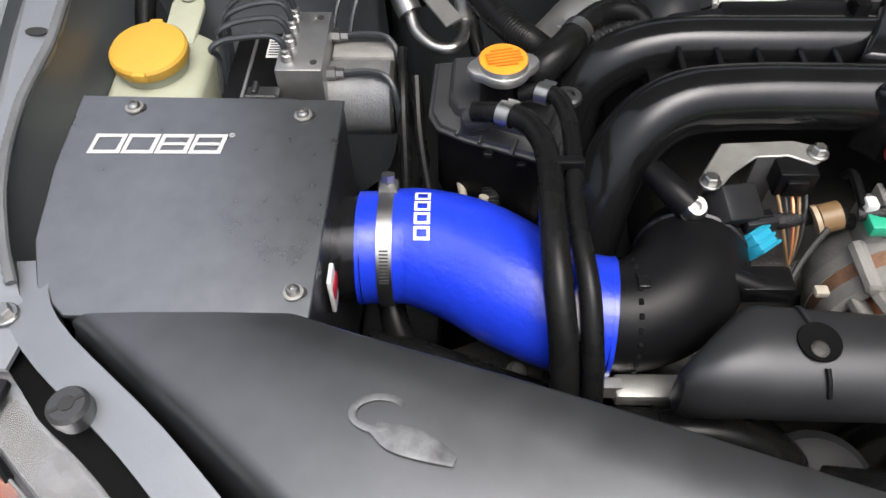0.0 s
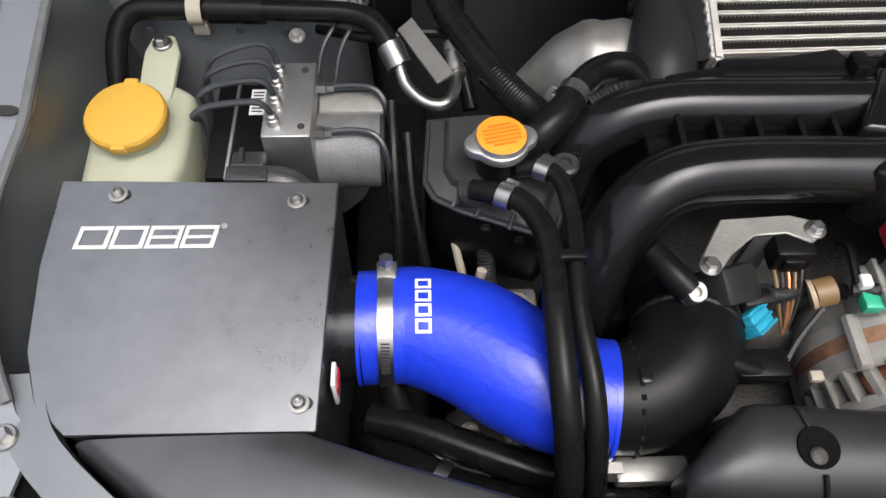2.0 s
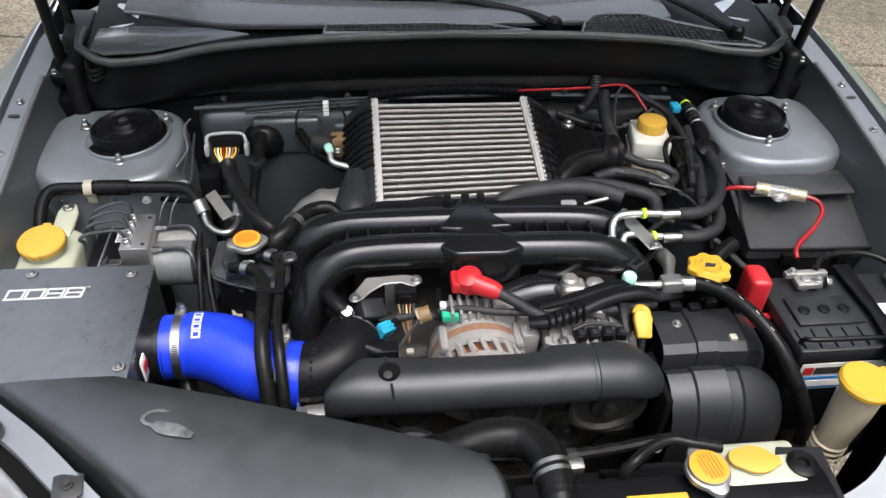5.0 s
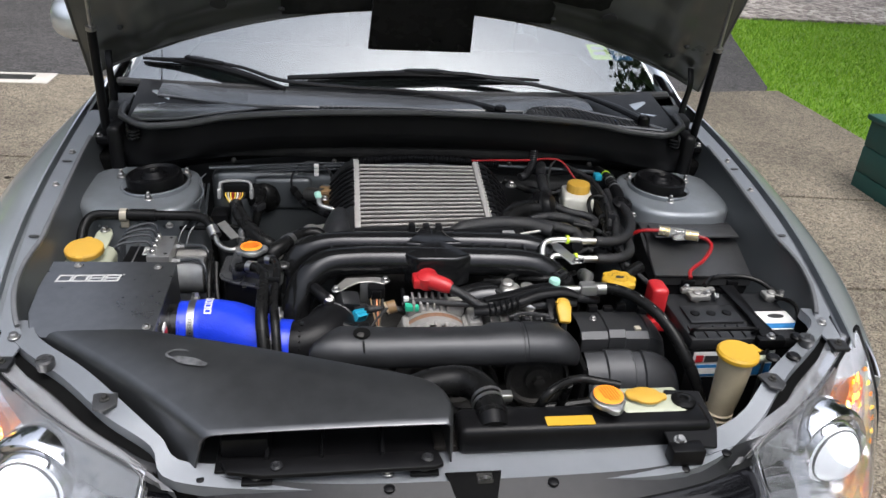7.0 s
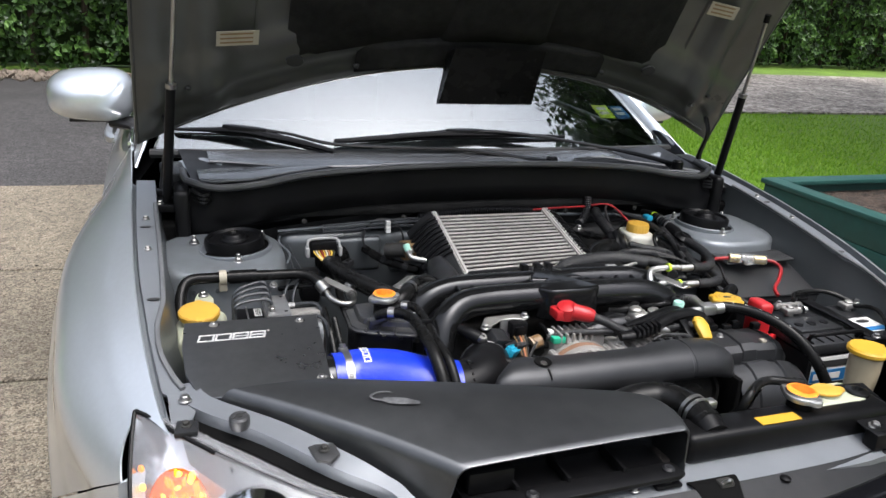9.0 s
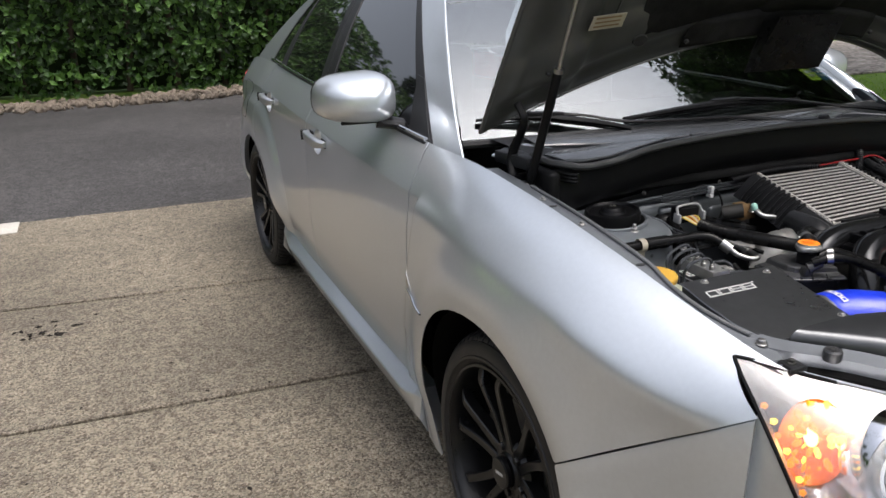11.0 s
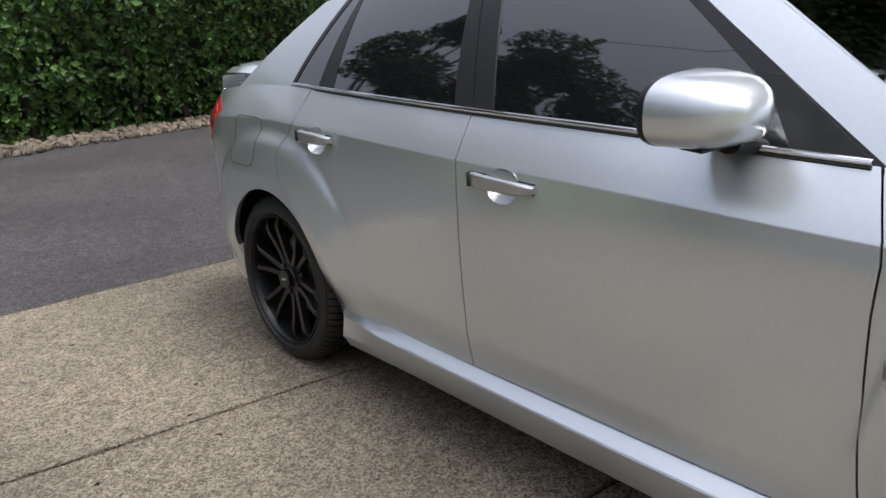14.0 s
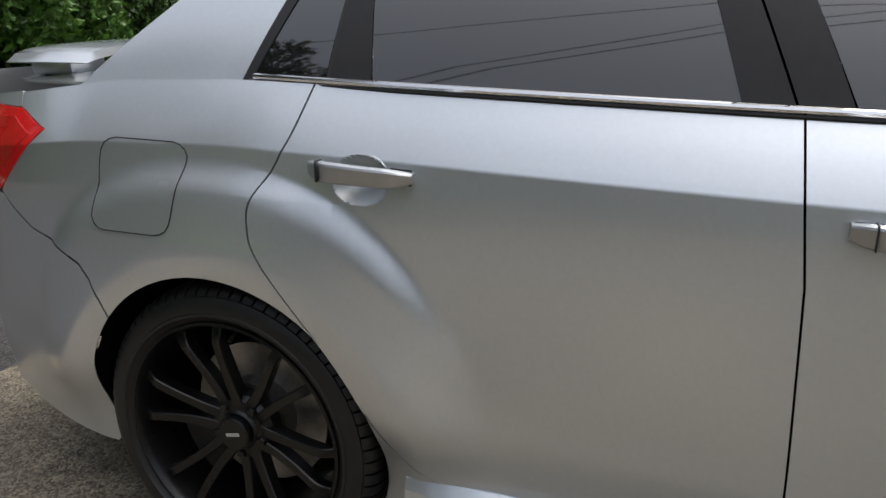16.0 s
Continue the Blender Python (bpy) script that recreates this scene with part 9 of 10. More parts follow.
for k, (y, z) in enumerate(((-0.207, 0.856), (-0.258, 0.850))):
    part("union", lathe([(0.0065, 0), (0.0065, 0.008), (0.005, 0.009), (0.005, 0.016)], aim((-0.526, y, z), (1, 0, 0)), 6), STEEL, hu)
    part("brake_pipe", tube([(-0.512, y, z), (-0.488, y, z + 0.002), (-0.468, y - 0.006, z), (-0.458, y - 0.02, z - 0.02), (-0.455, y - 0.03, 0.76)], 0.0032, 8, 6), PIPE, hu)
for dx in (0.0, 0.018):
    part("brake_pipe", tube([(-0.530 + dx, -0.19, 0.84), (-0.522 + dx, -0.165, 0.868), (-0.503 + dx, -0.135, 0.885), (-0.497 + dx, -0.11, 0.885), (-0.495 + dx * 0.6, -0.05, 0.89), (-0.50 + dx * 0.6, 0.02, 0.90)], 0.0026, 8, 6), PIPE, hu)

ah = thing("refrigerant_pipe", "thick black sleeved pipe across the strut tower", "pipe")
part("pipe", tube([(-0.722, -0.20, 0.84), (-0.718, -0.165, 0.878), (-0.702, -0.146, 0.896), (-0.66, -0.144, 0.898), (-0.60, -0.145, 0.898), (-0.546, -0.147, 0.898), (-0.490, -0.152, 0.898), (-0.466, -0.166, 0.894), (-0.452, -0.190, 0.882)], 0.0105, 16, 7), RUBBER, ah)
part("sleeve", tube([(-0.628, -0.1445, 0.898), (-0.575, -0.146, 0.898)], 0.0135, 18), RUBBER, ah)
part("clip", lathe([(0.0145, -0.007), (0.0145, 0.007)], aim((-0.640, -0.1445, 0.898), (1, 0, 0)), 18, caps=False), CREAM, ah, "cream plastic pipe clip")
part("clip_foot", box((-0.648, -0.150, 0.87), (-0.632, -0.140, 0.89), 0.002), CREAM, ah)
bolt(ah, (-0.545, -0.165, 0.882), (0, -0.3, 1), 0.0055)
part("ferrule", tube([(-0.456, -0.182, 0.887), (-0.446, -0.200, 0.876)], 0.0125, 16), STEEL, ah)
part("alloy_pipe", tube([(-0.448, -0.196, 0.878), (-0.440, -0.216, 0.868), (-0.422, -0.232, 0.862), (-0.404, -0.234, 0.862), (-0.394, -0.215, 0.862), (-0.393, -0.19, 0.864)], 0.0060, 14, 6), STEEL, ah, "bent bare aluminium pipe")
part("fitting", lathe([(0.011, 0), (0.011, 0.008), (0.0085, 0.010), (0.0085, 0.022), (0.011, 0.024), (0.011, 0.034), (0.006, 0.038)], aim((-0.394, -0.198, 0.863), (0.05, 1, 0.25)), 18), ALU, ah)
part("strap", prism([(-0.008, -0.05), (0.012, -0.045), (0.008, 0.04), (-0.012, 0.03)], -0.001, 0.002, 0.0005, Matrix.Translation((-0.425, -0.18, 0.882)) @ Matrix.Rotation(radians(25), 4, 'Z'), seg=1), CAST, ah, "bent aluminium strap")
eb = thing("earth_bracket", "zinc bracket with three bolts", "bracket")
part("plate", box((-0.520, -0.118, 0.885), (-0.490, -0.095, 0.889), 0.001), STEEL, eb)
for p in ((-0.515, -0.118, 0.882), (-0.503, -0.122, 0.882), (-0.491, -0.118, 0.882)):
    bolt(eb, p, (0, -0.8, 0.5), 0.0055)
hc = thing("harness_connector", "black harness plug with grey locking lever", "connector")
part("shell", box((-0.450, -0.040, 0.888), (-0.392, -0.006, 0.925), 0.005), BLACKP, hc)
lv = part("lever", tube([(-0.456, -0.045, 0.905), (-0.455, -0.035, 0.925), (-0.44, -0.030, 0.929), (-0.405, -0.028, 0.929), (-0.389, -0.033, 0.925), (-0.386, -0.045, 0.905)], 0.0032, 10, 5), mat("pale_grey_plastic", (0.27, 0.27, 0.265), 0.5), hc, "pale grey lever")
for s in (-0.457, -0.386):
    part("lever_end", box((s - 0.004, -0.052, 0.893), (s + 0.004, -0.030, 0.915), 0.003), mat("pale_grey_plastic", (0.27, 0.27, 0.265), 0.5), lv)
for k in range(9):
    x = -0.443 + 0.0052 * k
    part("wire", tube([(x, -0.040, 0.905), (x + 0.001, -0.052, 0.903), (-0.421 + (x + 0.421) * 0.55, -0.068, 0.896), (-0.417 + (x + 0.421) * 0.25, -0.082, 0.89)], 0.0017, 6, 4), (WIREYEL, WHITE, WIREYEL, WIRERED, WIREYEL, WHITE, COPPER, WIREYEL, INK)[k], hc)
LOOM = spline([(-0.418, -0.074, 0.892), (-0.412, -0.10, 0.890), (-0.399, -0.139, 0.889), (-0.380, -0.183, 0.890), (-0.356, -0.228, 0.889), (-0.330, -0.262, 0.887), (-0.318, -0.275, 0.885)], 26)
part("loom", tube(LOOM, [0.0146 if k % 2 else 0.0140 for k in range(len(LOOM))], 18, 1), RUBBER, hc, "thick black corrugated loom sleeve")
gm = thing("firewall_grommet", "black rubber grommet with a cable through the firewall", "grommet")
part("dome", lathe([(0.046, -0.012), (0.043, 0.0), (0.030, 0.020), (0.012, 0.030), (0.003, 0.031)], aim((-0.372, 0.100, 0.842), (0, -0.8, 0.6)), 28), RUBBER, gm)
part("cable", tube([(-0.374, 0.08, 0.858), (-0.378, 0.04, 0.84), (-0.383, -0.01, 0.82), (-0.385, -0.07, 0.79), (-0.37, -0.14, 0.75)], [0.012, 0.013, 0.010, 0.009, 0.009], 12, 5), RUBBER, gm)
part("box", box((-0.475, -0.08, 0.80), (-0.435, -0.03, 0.868), 0.006), BLACKP, gm)
for pts in ([(-0.44, -0.25, 0.84), (-0.435, -0.30, 0.80), (-0.42, -0.36, 0.74)], [(-0.455, -0.22, 0.85), (-0.452, -0.28, 0.82), (-0.45, -0.34, 0.76), (-0.46, -0.40, 0.70)], [(-0.38, -0.40, 0.79), (-0.385, -0.42, 0.72), (-0.38, -0.46, 0.66)]):
    cable("vacuum_hose", pts, 0.0055, RUBBER, "slim black hose down into the bay", "hose")
for p, q in (((-0.405, -0.405, 0.83), (-0.40, -0.40, 0.77)), ((-0.375, -0.395, 0.825), (-0.388, -0.42, 0.76))):
    t = thing("stud", "pale rod end standing among the hoses", "stud", "studs")
    part("rod", tube([p, q], 0.0045, 10), CREAM, t)
lowbits = thing("lower_coolant_pipe", "black plastic coolant pipe low beside the engine", "pipe")
part("pipe", tube([(-0.47, -0.50, 0.70), (-0.42, -0.55, 0.72), (-0.36, -0.57, 0.72), (-0.30, -0.58, 0.72)], 0.021, 18, 5), RUBBER, lowbits)
part("clip", lathe([(0.022, -0.006), (0.022, 0.006)], aim((-0.415, -0.552, 0.72), (1, -0.5, 0)), 18, caps=False), STEEL, lowbits)
lp = thing("cross_hose", "black crossover hose below the pulley cover", "hose")
part("hose", tube([(-0.30, -0.585, 0.765), (-0.25, -0.590, 0.772), (-0.20, -0.592, 0.775), (-0.15, -0.60, 0.755), (-0.12, -0.61, 0.72)], 0.018, 18, 6), RUBBER, lp)
part("band", lathe([(0.0185, -0.002), (0.0195, 0.0), (0.0185, 0.002)], aim((-0.245, -0.59, 0.773), (1, 0, 0)), 18, caps=False), RUBBER, lp)
part("fitting", box((-0.275, -0.572, 0.775), (-0.215, -0.550, 0.792), 0.004), CAST, lp)
part("nut", lathe([(0.009, 0), (0.009, 0.016)], aim((-0.285, -0.56, 0.785), (1, 0, 0)), 6), STEEL, lp)
dc = thing("idler_cover", "round grey pressed dust cover", "cover")
part("disc", lathe([(0.05, 0.0), (0.05, 0.006), (0.044, 0.010), (0.035, 0.008), (0.02, 0.009), (0.003, 0.009)], aim((-0.120, -0.625, 0.735), (0, -0.5, 1)), 36), GREYP, dc)

# ---- fans and radiator ----
rad = thing("radiator", "black-topped radiator with orange and yellow caps", "radiator")
part("core", box((-0.36, -0.775, 0.40), (0.42, -0.735, 0.80), 0.004), SHADEDFIN, rad)
tt = part("top_tank", box((-0.01, -0.795, 0.795), (0.40, -0.735, 0.846), 0.012, 3), BLACKP, rad, "black plastic top tank")
part("label", box((0.128, -0.789, 0.8462), (0.205, -0.768, 0.8472), 0), YELLOW2, rad, "bright yellow caution label")
part("neck", lathe([(0.021, 0.84), (0.021, 0.86)], Matrix.Translation((0.233, -0.752, 0)), 24), BLACKP, rad)
pressure_cap(rad, (0.233, -0.752, 0.870), 0.0285, 100)
part("fan_shroud", box((-0.36, -0.733, 0.42), (0.42, -0.690, 0.79), 0.01), BLACKP, rad)
for x in (-0.17, 0.22):
    fan = part("fan_ring", lathe([(0.165, 0), (0.165, 0.02), (0.155, 0.02), (0.155, 0)], aim((x, -0.69, 0.60), (0, 1, 0)), 36, caps=False), BLACKP, rad)
    for k in range(7):
        part("blade", box((0.03, -0.02, 0.006), (0.15, 0.02, 0.010), 0.001, 1, aim((x, -0.69, 0.60), (0, 1, 0)) @ Matrix.Rotation(2 * math.pi * k / 7, 4, 'Z') @ Matrix.Rotation(0.4, 4, 'X')), BLACKP, fan)
rh = thing("radiator_hose", "fat black radiator hose with a steel clip", "hose")
part("hose", tube([(-0.135, -0.650, 0.785), (-0.085, -0.668, 0.818), (-0.030, -0.662, 0.836), (0.016, -0.668, 0.842), (0.039, -0.695, 0.845), (0.045, -0.726, 0.846), (0.046, -0.762, 0.842)], [0.027, 0.027, 0.0265, 0.0262, 0.0255, 0.0248, 0.0242], 24, 7), RUBBER, rh)
part("spigot", tube([(0.046, -0.748, 0.843), (0.046, -0.776, 0.832)], [0.026, 0.025], 24), BLACKP, rh)
for k in (0, 1):
    hose_clamp(rh, (0.0452, -0.733 + 0.012 * k, 0.8455 + 0.0008 * k), (-0.1, 1, 0.06), 0.0256, w=0.006)
part("clip_ear", box((0.064, -0.733, 0.848), (0.084, -0.716, 0.862), 0.003), STEEL, rh)
ob = thing("overflow_bottle", "milky overflow bottle with a yellow flip cap", "bottle")
part("bottle", box((0.258, -0.768, 0.78), (0.372, -0.700, 0.8485), 0.010, 3), MILK, ob)
part("cap", prism([(0.032 * math.cos(a) * (1.25 if math.cos(a) < -0.8 or math.cos(a) > 0.9 else 1), 0.024 * math.sin(a)) for a in (2 * math.pi * k / 40 for k in range(40))], 0.0, 0.007, 0.003, Matrix.Translation((0.305, -0.735, 0.8525)) @ Matrix.Scale(0.86, 4) @ Matrix.Rotation(radians(-8), 4, 'Z')), YELLOW, ob, "yellow flip cap")
part("neck", lathe([(0.02, 0.84), (0.02, 0.852)], Matrix.Translation((0.305, -0.735, 0)), 20), MILK, ob)
oh = thing("overflow_hose", "thin black overflow hose looping to the radiator neck", "hose")
part("hose", tube([(0.128, -0.70, 0.79), (0.130, -0.735, 0.845), (0.142, -0.735, 0.868), (0.17, -0.718, 0.872), (0.20, -0.708, 0.872), (0.225, -0.715, 0.872), (0.262, -0.722, 0.868)], 0.0075, 12, 7), RUBBER, oh)
part("branch", tube([(0.178, -0.716, 0.87), (0.182, -0.70, 0.84), (0.18, -0.68, 0.78)], 0.0075, 12, 5), RUBBER, oh)
rb = thing("radiator_bracket", "black steel radiator bracket with a rubber bush", "bracket")
part("plate", prism([(-0.045, -0.055), (0.03, -0.06), (0.045, -0.02), (0.04, 0.05), (-0.02, 0.055), (-0.05, 0.01)], -0.004, 0.0, 0.0015, Matrix.Translation((0.365, -0.768, 0.838)) @ Matrix.Rotation(radians(14), 4, 'X'), seg=1), BLACKP, rb)
part("bush", lathe([(0.020, 0.0), (0.020, 0.008), (0.012, 0.011), (0.008, 0.011), (0.006, 0.006)], Matrix.Translation((0.368, -0.742, 0.843)), 24), RUBBER, rb)
bolt(rb, (0.338, -0.812, 0.826), (0, -0.2, 1), 0.007)
part("leg", box((0.318, -0.838, 0.798), (0.372, -0.812, 0.828), 0.003), BLACKP, rb)

# ---- driver side: reservoir, fuse box, battery, caps ----
fb = thing("brake_fluid_reservoir", "stained white brake fluid reservoir with a yellow screw cap", "reservoir")
b = prism([(0.345, -0.052), (0.418, -0.066), (0.432, 0.02), (0.362, 0.036)], 0.862, 0.902, 0.008, seg=3)
part("bottle", b, RESERVE, fb)
part("level_rib", prism([(0.3432, -0.0535), (0.4192, -0.0680), (0.4340, 0.0205), (0.3610, 0.0375)], 0.8610, 0.8640, 0.001, seg=1), RESERVE, fb)
part("neck_ring", lathe([(0.0300, 0.896), (0.0315, 0.8985), (0.0300, 0.901)], Matrix.Translation((0.392, -0.008, 0)), 40, caps=False), RESERVE, fb)
part("lower_bottle", prism([(0.350, -0.048), (0.414, -0.060), (0.428, 0.016), (0.366, 0.030)], 0.81, 0.864, 0.008, seg=2), NECKP, fb)
part("cap", lathe([(0.0265, 0.898), (0.0280, 0.900), (0.0280, 0.919), (0.0262, 0.9225), (0.0225, 0.9235), (0.002, 0.9235)], Matrix.Translation((0.392, -0.008, 0)), 60, lobes=20, depth=0.018), YELLOW, fb, "ribbed yellow screw cap")
bv = thing("bypass_valve", "black round bypass valve with its rubber hose", "valve")
mb = aim((0.292, -0.082, 0.892), (0.75, -0.45, 0.45))
part("can", lathe([(0.030, -0.03), (0.034, -0.018), (0.040, -0.012), (0.040, -0.004), (0.036, -0.002), (0.036, 0.002), (0.040, 0.004), (0.038, 0.010), (0.026, 0.016), (0.022, 0.022), (0.004, 0.024)], mb, 36), BLACKP, bv)
part("hose", tube([(0.160, -0.172, 0.868), (0.178, -0.150, 0.882), (0.205, -0.122, 0.892), (0.236, -0.104, 0.894), (0.268, -0.095, 0.892)], [0.021, 0.022, 0.024, 0.024, 0.024], 22, 6), RUBBER, bv)
part("nipple", tube([(0.315, -0.098, 0.900), (0.345, -0.118, 0.895), (0.375, -0.125, 0.892), (0.395, -0.145, 0.888), (0.385, -0.165, 0.885), (0.355, -0.172, 0.884)], 0.0085, 12, 6), SLEEVE, bv)
part("actuator", lathe([(0.016, -0.02), (0.0165, 0.016), (0.013, 0.021), (0.004, 0.022)], aim((0.398, -0.100, 0.838), (0, 0, 1)), 22), CAST, bv, "pale metal valve body")
cable("foam_loom", [(0.045, -0.238, 0.895), (0.075, -0.222, 0.906), (0.127, -0.212, 0.910), (0.180, -0.208, 0.911), (0.228, -0.218, 0.910), (0.268, -0.236, 0.906)], 0.0155, SLEEVE, "thick braided black loom behind the intercooler", "loom", 16)
cable("foam_loom", [(0.10, -0.205, 0.89), (0.16, -0.192, 0.90), (0.22, -0.185, 0.902), (0.28, -0.198, 0.898), (0.325, -0.215, 0.892), (0.33, -0.24, 0.885), (0.318, -0.27, 0.885)], 0.012, SLEEVE, "black taped loom beside the manifold", "loom", 14)
sl = thing("foil_sleeve", "silver heat sleeve on a grey connector", "sleeve")
part("sleeve", tube([(0.195, -0.250, 0.905), (0.245, -0.236, 0.907)], 0.0036, 10), CAST, sl)
part("connector", box((0.155, -0.262, 0.895), (0.182, -0.242, 0.912), 0.003), mat("grey_plastic", (0.2, 0.2, 0.2), 0.5), sl)
for nm, pts, cz in (("a", [(0.228, -0.325, 0.885), (0.230, -0.308, 0.905), (0.245, -0.295, 0.913), (0.285, -0.294, 0.915), (0.345, -0.294, 0.911)], 0.915), ("b", [(0.245, -0.335, 0.87), (0.250, -0.318, 0.886), (0.268, -0.315, 0.888), (0.300, -0.319, 0.886), (0.345, -0.322, 0.884)], 0.886)):
    t = thing("refrigerant_line", "bare aluminium refrigerant line with a lime clip", "pipe", "refrigerant lines")
    part("pipe", tube(pts, 0.006, 12, 6), ALU, t)
    part("lime_clip", lathe([(0.0075, -0.003), (0.009, -0.003), (0.009, 0.003), (0.0075, 0.003)], aim(pts[-2], (1, 0, 0)), 16, caps=False), LIME, t, "lime green clip")
    part("ferrule", tube([(pts[-1][0] - 0.03, pts[-1][1], pts[-1][2]), (pts[-1][0] + 0.012, pts[-1][1], pts[-1][2])], 0.0082, 14), STEEL, t)
    end = pts[-1]
    if nm == "a":
        hp = [end, (0.385, -0.286, 0.906), (0.425, -0.258, 0.902), (0.455, -0.21, 0.900), (0.470, -0.165, 0.900), (0.476, -0.12, 0.900), (0.474, -0.085, 0.900)]
    else:
        hp = [end, (0.385, -0.318, 0.882), (0.425, -0.290, 0.876), (0.448, -0.24, 0.87), (0.452, -0.18, 0.87), (0.448, -0.10, 0.875), (0.445, -0.03, 0.88)]
    b = tube(hp, 0.0110, 28, 9)
    ring = [v.co.copy() for v in b.verts]
    for i, v in enumerate(b.verts):
        c = (ring[i] + ring[i - i % 28 + (i % 28 + 14) % 28]) / 2
        v.co = c + (ring[i] - c) * (0.92 if i % 2 == (i // 28) % 2 else 1.0)
    part("hose", b, SLEEVE, t, "black braided hose", 0.3)
bkt = thing("line_bracket", "aluminium bracket holding the refrigerant lines", "bracket")
part("plate", prism([(-0.012, -0.06), (0.012, -0.062), (0.014, 0.02), (0.004, 0.045), (-0.012, 0.03)], -0.001, 0.002, 0.0006, Matrix.Translation((0.272, -0.300, 0.892)) @ Matrix.Rotation(radians(18), 4, 'Z'), seg=1), ALU, bkt)
bolt(bkt, (0.262, -0.268, 0.896), (0, 0, 1), 0.006)
bolt(bkt, (0.290, -0.352, 0.894), (0, 0, 1), 0.0055)
cv = thing("charge_valve", "black hose assembly with banded fittings beside the tower", "pipe")
part("pipe", tube([(0.474, -0.085, 0.900), (0.482, -0.04, 0.908), (0.481, 0.0, 0.914), (0.478, 0.045, 0.922), (0.470, 0.09, 0.92)], [0.012, 0.014, 0.011, 0.010, 0.009], 14, 6), BLACKP, cv)
for k in range(5):
    part("band", lathe([(0.0125, -0.0025), (0.0135, 0.0), (0.0125, 0.0025)], aim((0.4815, -0.012 + 0.011 * k, 0.9125 + 0.0017 * k), (0, 1, 0.15)), 16, caps=False), (STEEL if k in (0, 3) else GREYP), cv)
part("flange", lathe([(0.023, 0), (0.024, 0.005), (0.016, 0.010), (0.014, 0.006)], aim((0.478, -0.085, 0.902), (0.1, -0.3, 1)), 24), BLACKP, cv)
part("lime_ring", lathe([(0.0105, -0.002), (0.0115, 0.0), (0.0105, 0.002)], aim((0.4775, 0.048, 0.9225), (0, 1, 0.1)), 14, caps=False), LIME, cv)
part("blue_plug", box((0.448, 0.035, 0.91), (0.466, 0.06, 0.925), 0.003), TEAL, cv)
for p in ((0.492, -0.128, 0.892), (0.478, -0.128, 0.892)):
    bolt(cv, p, (0, 0, 1), 0.006)
cable("clutch_hose", [(0.405, -0.095, 0.872), (0.400, -0.075, 0.898), (0.415, -0.055, 0.908), (0.445, -0.052, 0.905)], 0.005, RUBBER, "thin black hose at the brake reservoir", "hose")
cable("bonnet_cable", [(0.325, -0.07, 0.87), (0.318, -0.01, 0.905), (0.335, 0.06, 0.935), (0.36, 0.10, 0.94)], 0.003, INK, "thin black cable beside the reservoir")
cable("red_lead", [(0.14, 0.092, 0.938), (0.20, 0.085, 0.943), (0.28, 0.09, 0.942), (0.345, 0.095, 0.945), (0.375, 0.085, 0.938), (0.40, 0.05, 0.91)], 0.0026, WIRERED, "thin red lead along the firewall")
cable("rear_loom", [(0.262, 0.066, 0.905), (0.280, 0.078, 0.908), (0.296, 0.090, 0.932), (0.300, 0.10, 0.965)], 0.010, SLEEVE, "black corrugated loom rising to the scuttle", "loom")
ocap = thing("oil_filler_cap", "yellow scalloped oil filler cap on a black neck", "filler cap")
oc = part("cap", lathe([(0.030, 0.862), (0.0335, 0.864), (0.0335, 0.872), (0.031, 0.8745), (0.024, 0.875), (0.022, 0.8765), (0.002, 0.8765)], Matrix.Translation((0.375, -0.386, 0)), 72, lobes=8, depth=0.075), YELLOW2, ocap)
part("oil_mark", prism([(-0.010, -0.004), (0.006, -0.005), (0.012, 0.003), (0.004, 0.002), (0.002, 0.005), (-0.006, 0.005)], 0, 0.0005, 0, Matrix.Translation((0.375, -0.386, 0.8767))), INK, oc, "dark oil-can pictogram")
ring_text("print_ring", "ENGINE OIL   SEE OWNER'S MANUAL   ", 0.0162, 0.0046, Matrix.Translation((0.375, -0.386, 0.8768)), radians(165), INK, oc)
part("neck", tube([(0.375, -0.386, 0.864), (0.370, -0.36, 0.80), (0.34, -0.32, 0.70)], [0.024, 0.022, 0.022], 20, 5), BLACKP, ocap)
part("side_hose", tube([(0.395, -0.355, 0.85), (0.42, -0.335, 0.858), (0.445, -0.32, 0.862)], 0.014, 14, 5), RUBBER, ocap)
comp = thing("compressor_fitting", "cast aluminium compressor manifold with mint-capped port", "fitting")
part("block", box((0.125, -0.425, 0.845), (0.165, -0.392, 0.872), 0.008, 3), CAST, comp)
part("block", box((0.160, -0.432, 0.840), (0.195, -0.400, 0.868), 0.008, 3), CAST, comp)
part("boss", lathe([(0.013, 0), (0.013, 0.010), (0.009, 0.014)], Matrix.Translation((0.140, -0.402, 0.866)), 20), CAST, comp)
part("boss", lathe([(0.014, 0), (0.014, 0.008), (0.008, 0.012)], Matrix.Translation((0.178, -0.412, 0.866)), 20), CAST, comp)
part("stub", tube([(0.150, -0.425, 0.856), (0.165, -0.448, 0.852), (0.185, -0.452, 0.848)], 0.010, 14, 5), ALU, comp)
part("pipe", tube([(0.180, -0.416, 0.866), (0.230, -0.417, 0.868), (0.298, -0.418, 0.868)], 0.0068, 14, 3), ALU, comp, "bare aluminium pipe")
part("port_cap", lathe([(0.0105, 0.874), (0.0112, 0.876), (0.0112, 0.888), (0.0095, 0.891), (0.002, 0.8915)], Matrix.Translation((0.230, -0.416, 0)), 20), MINT, comp, "mint green cap")
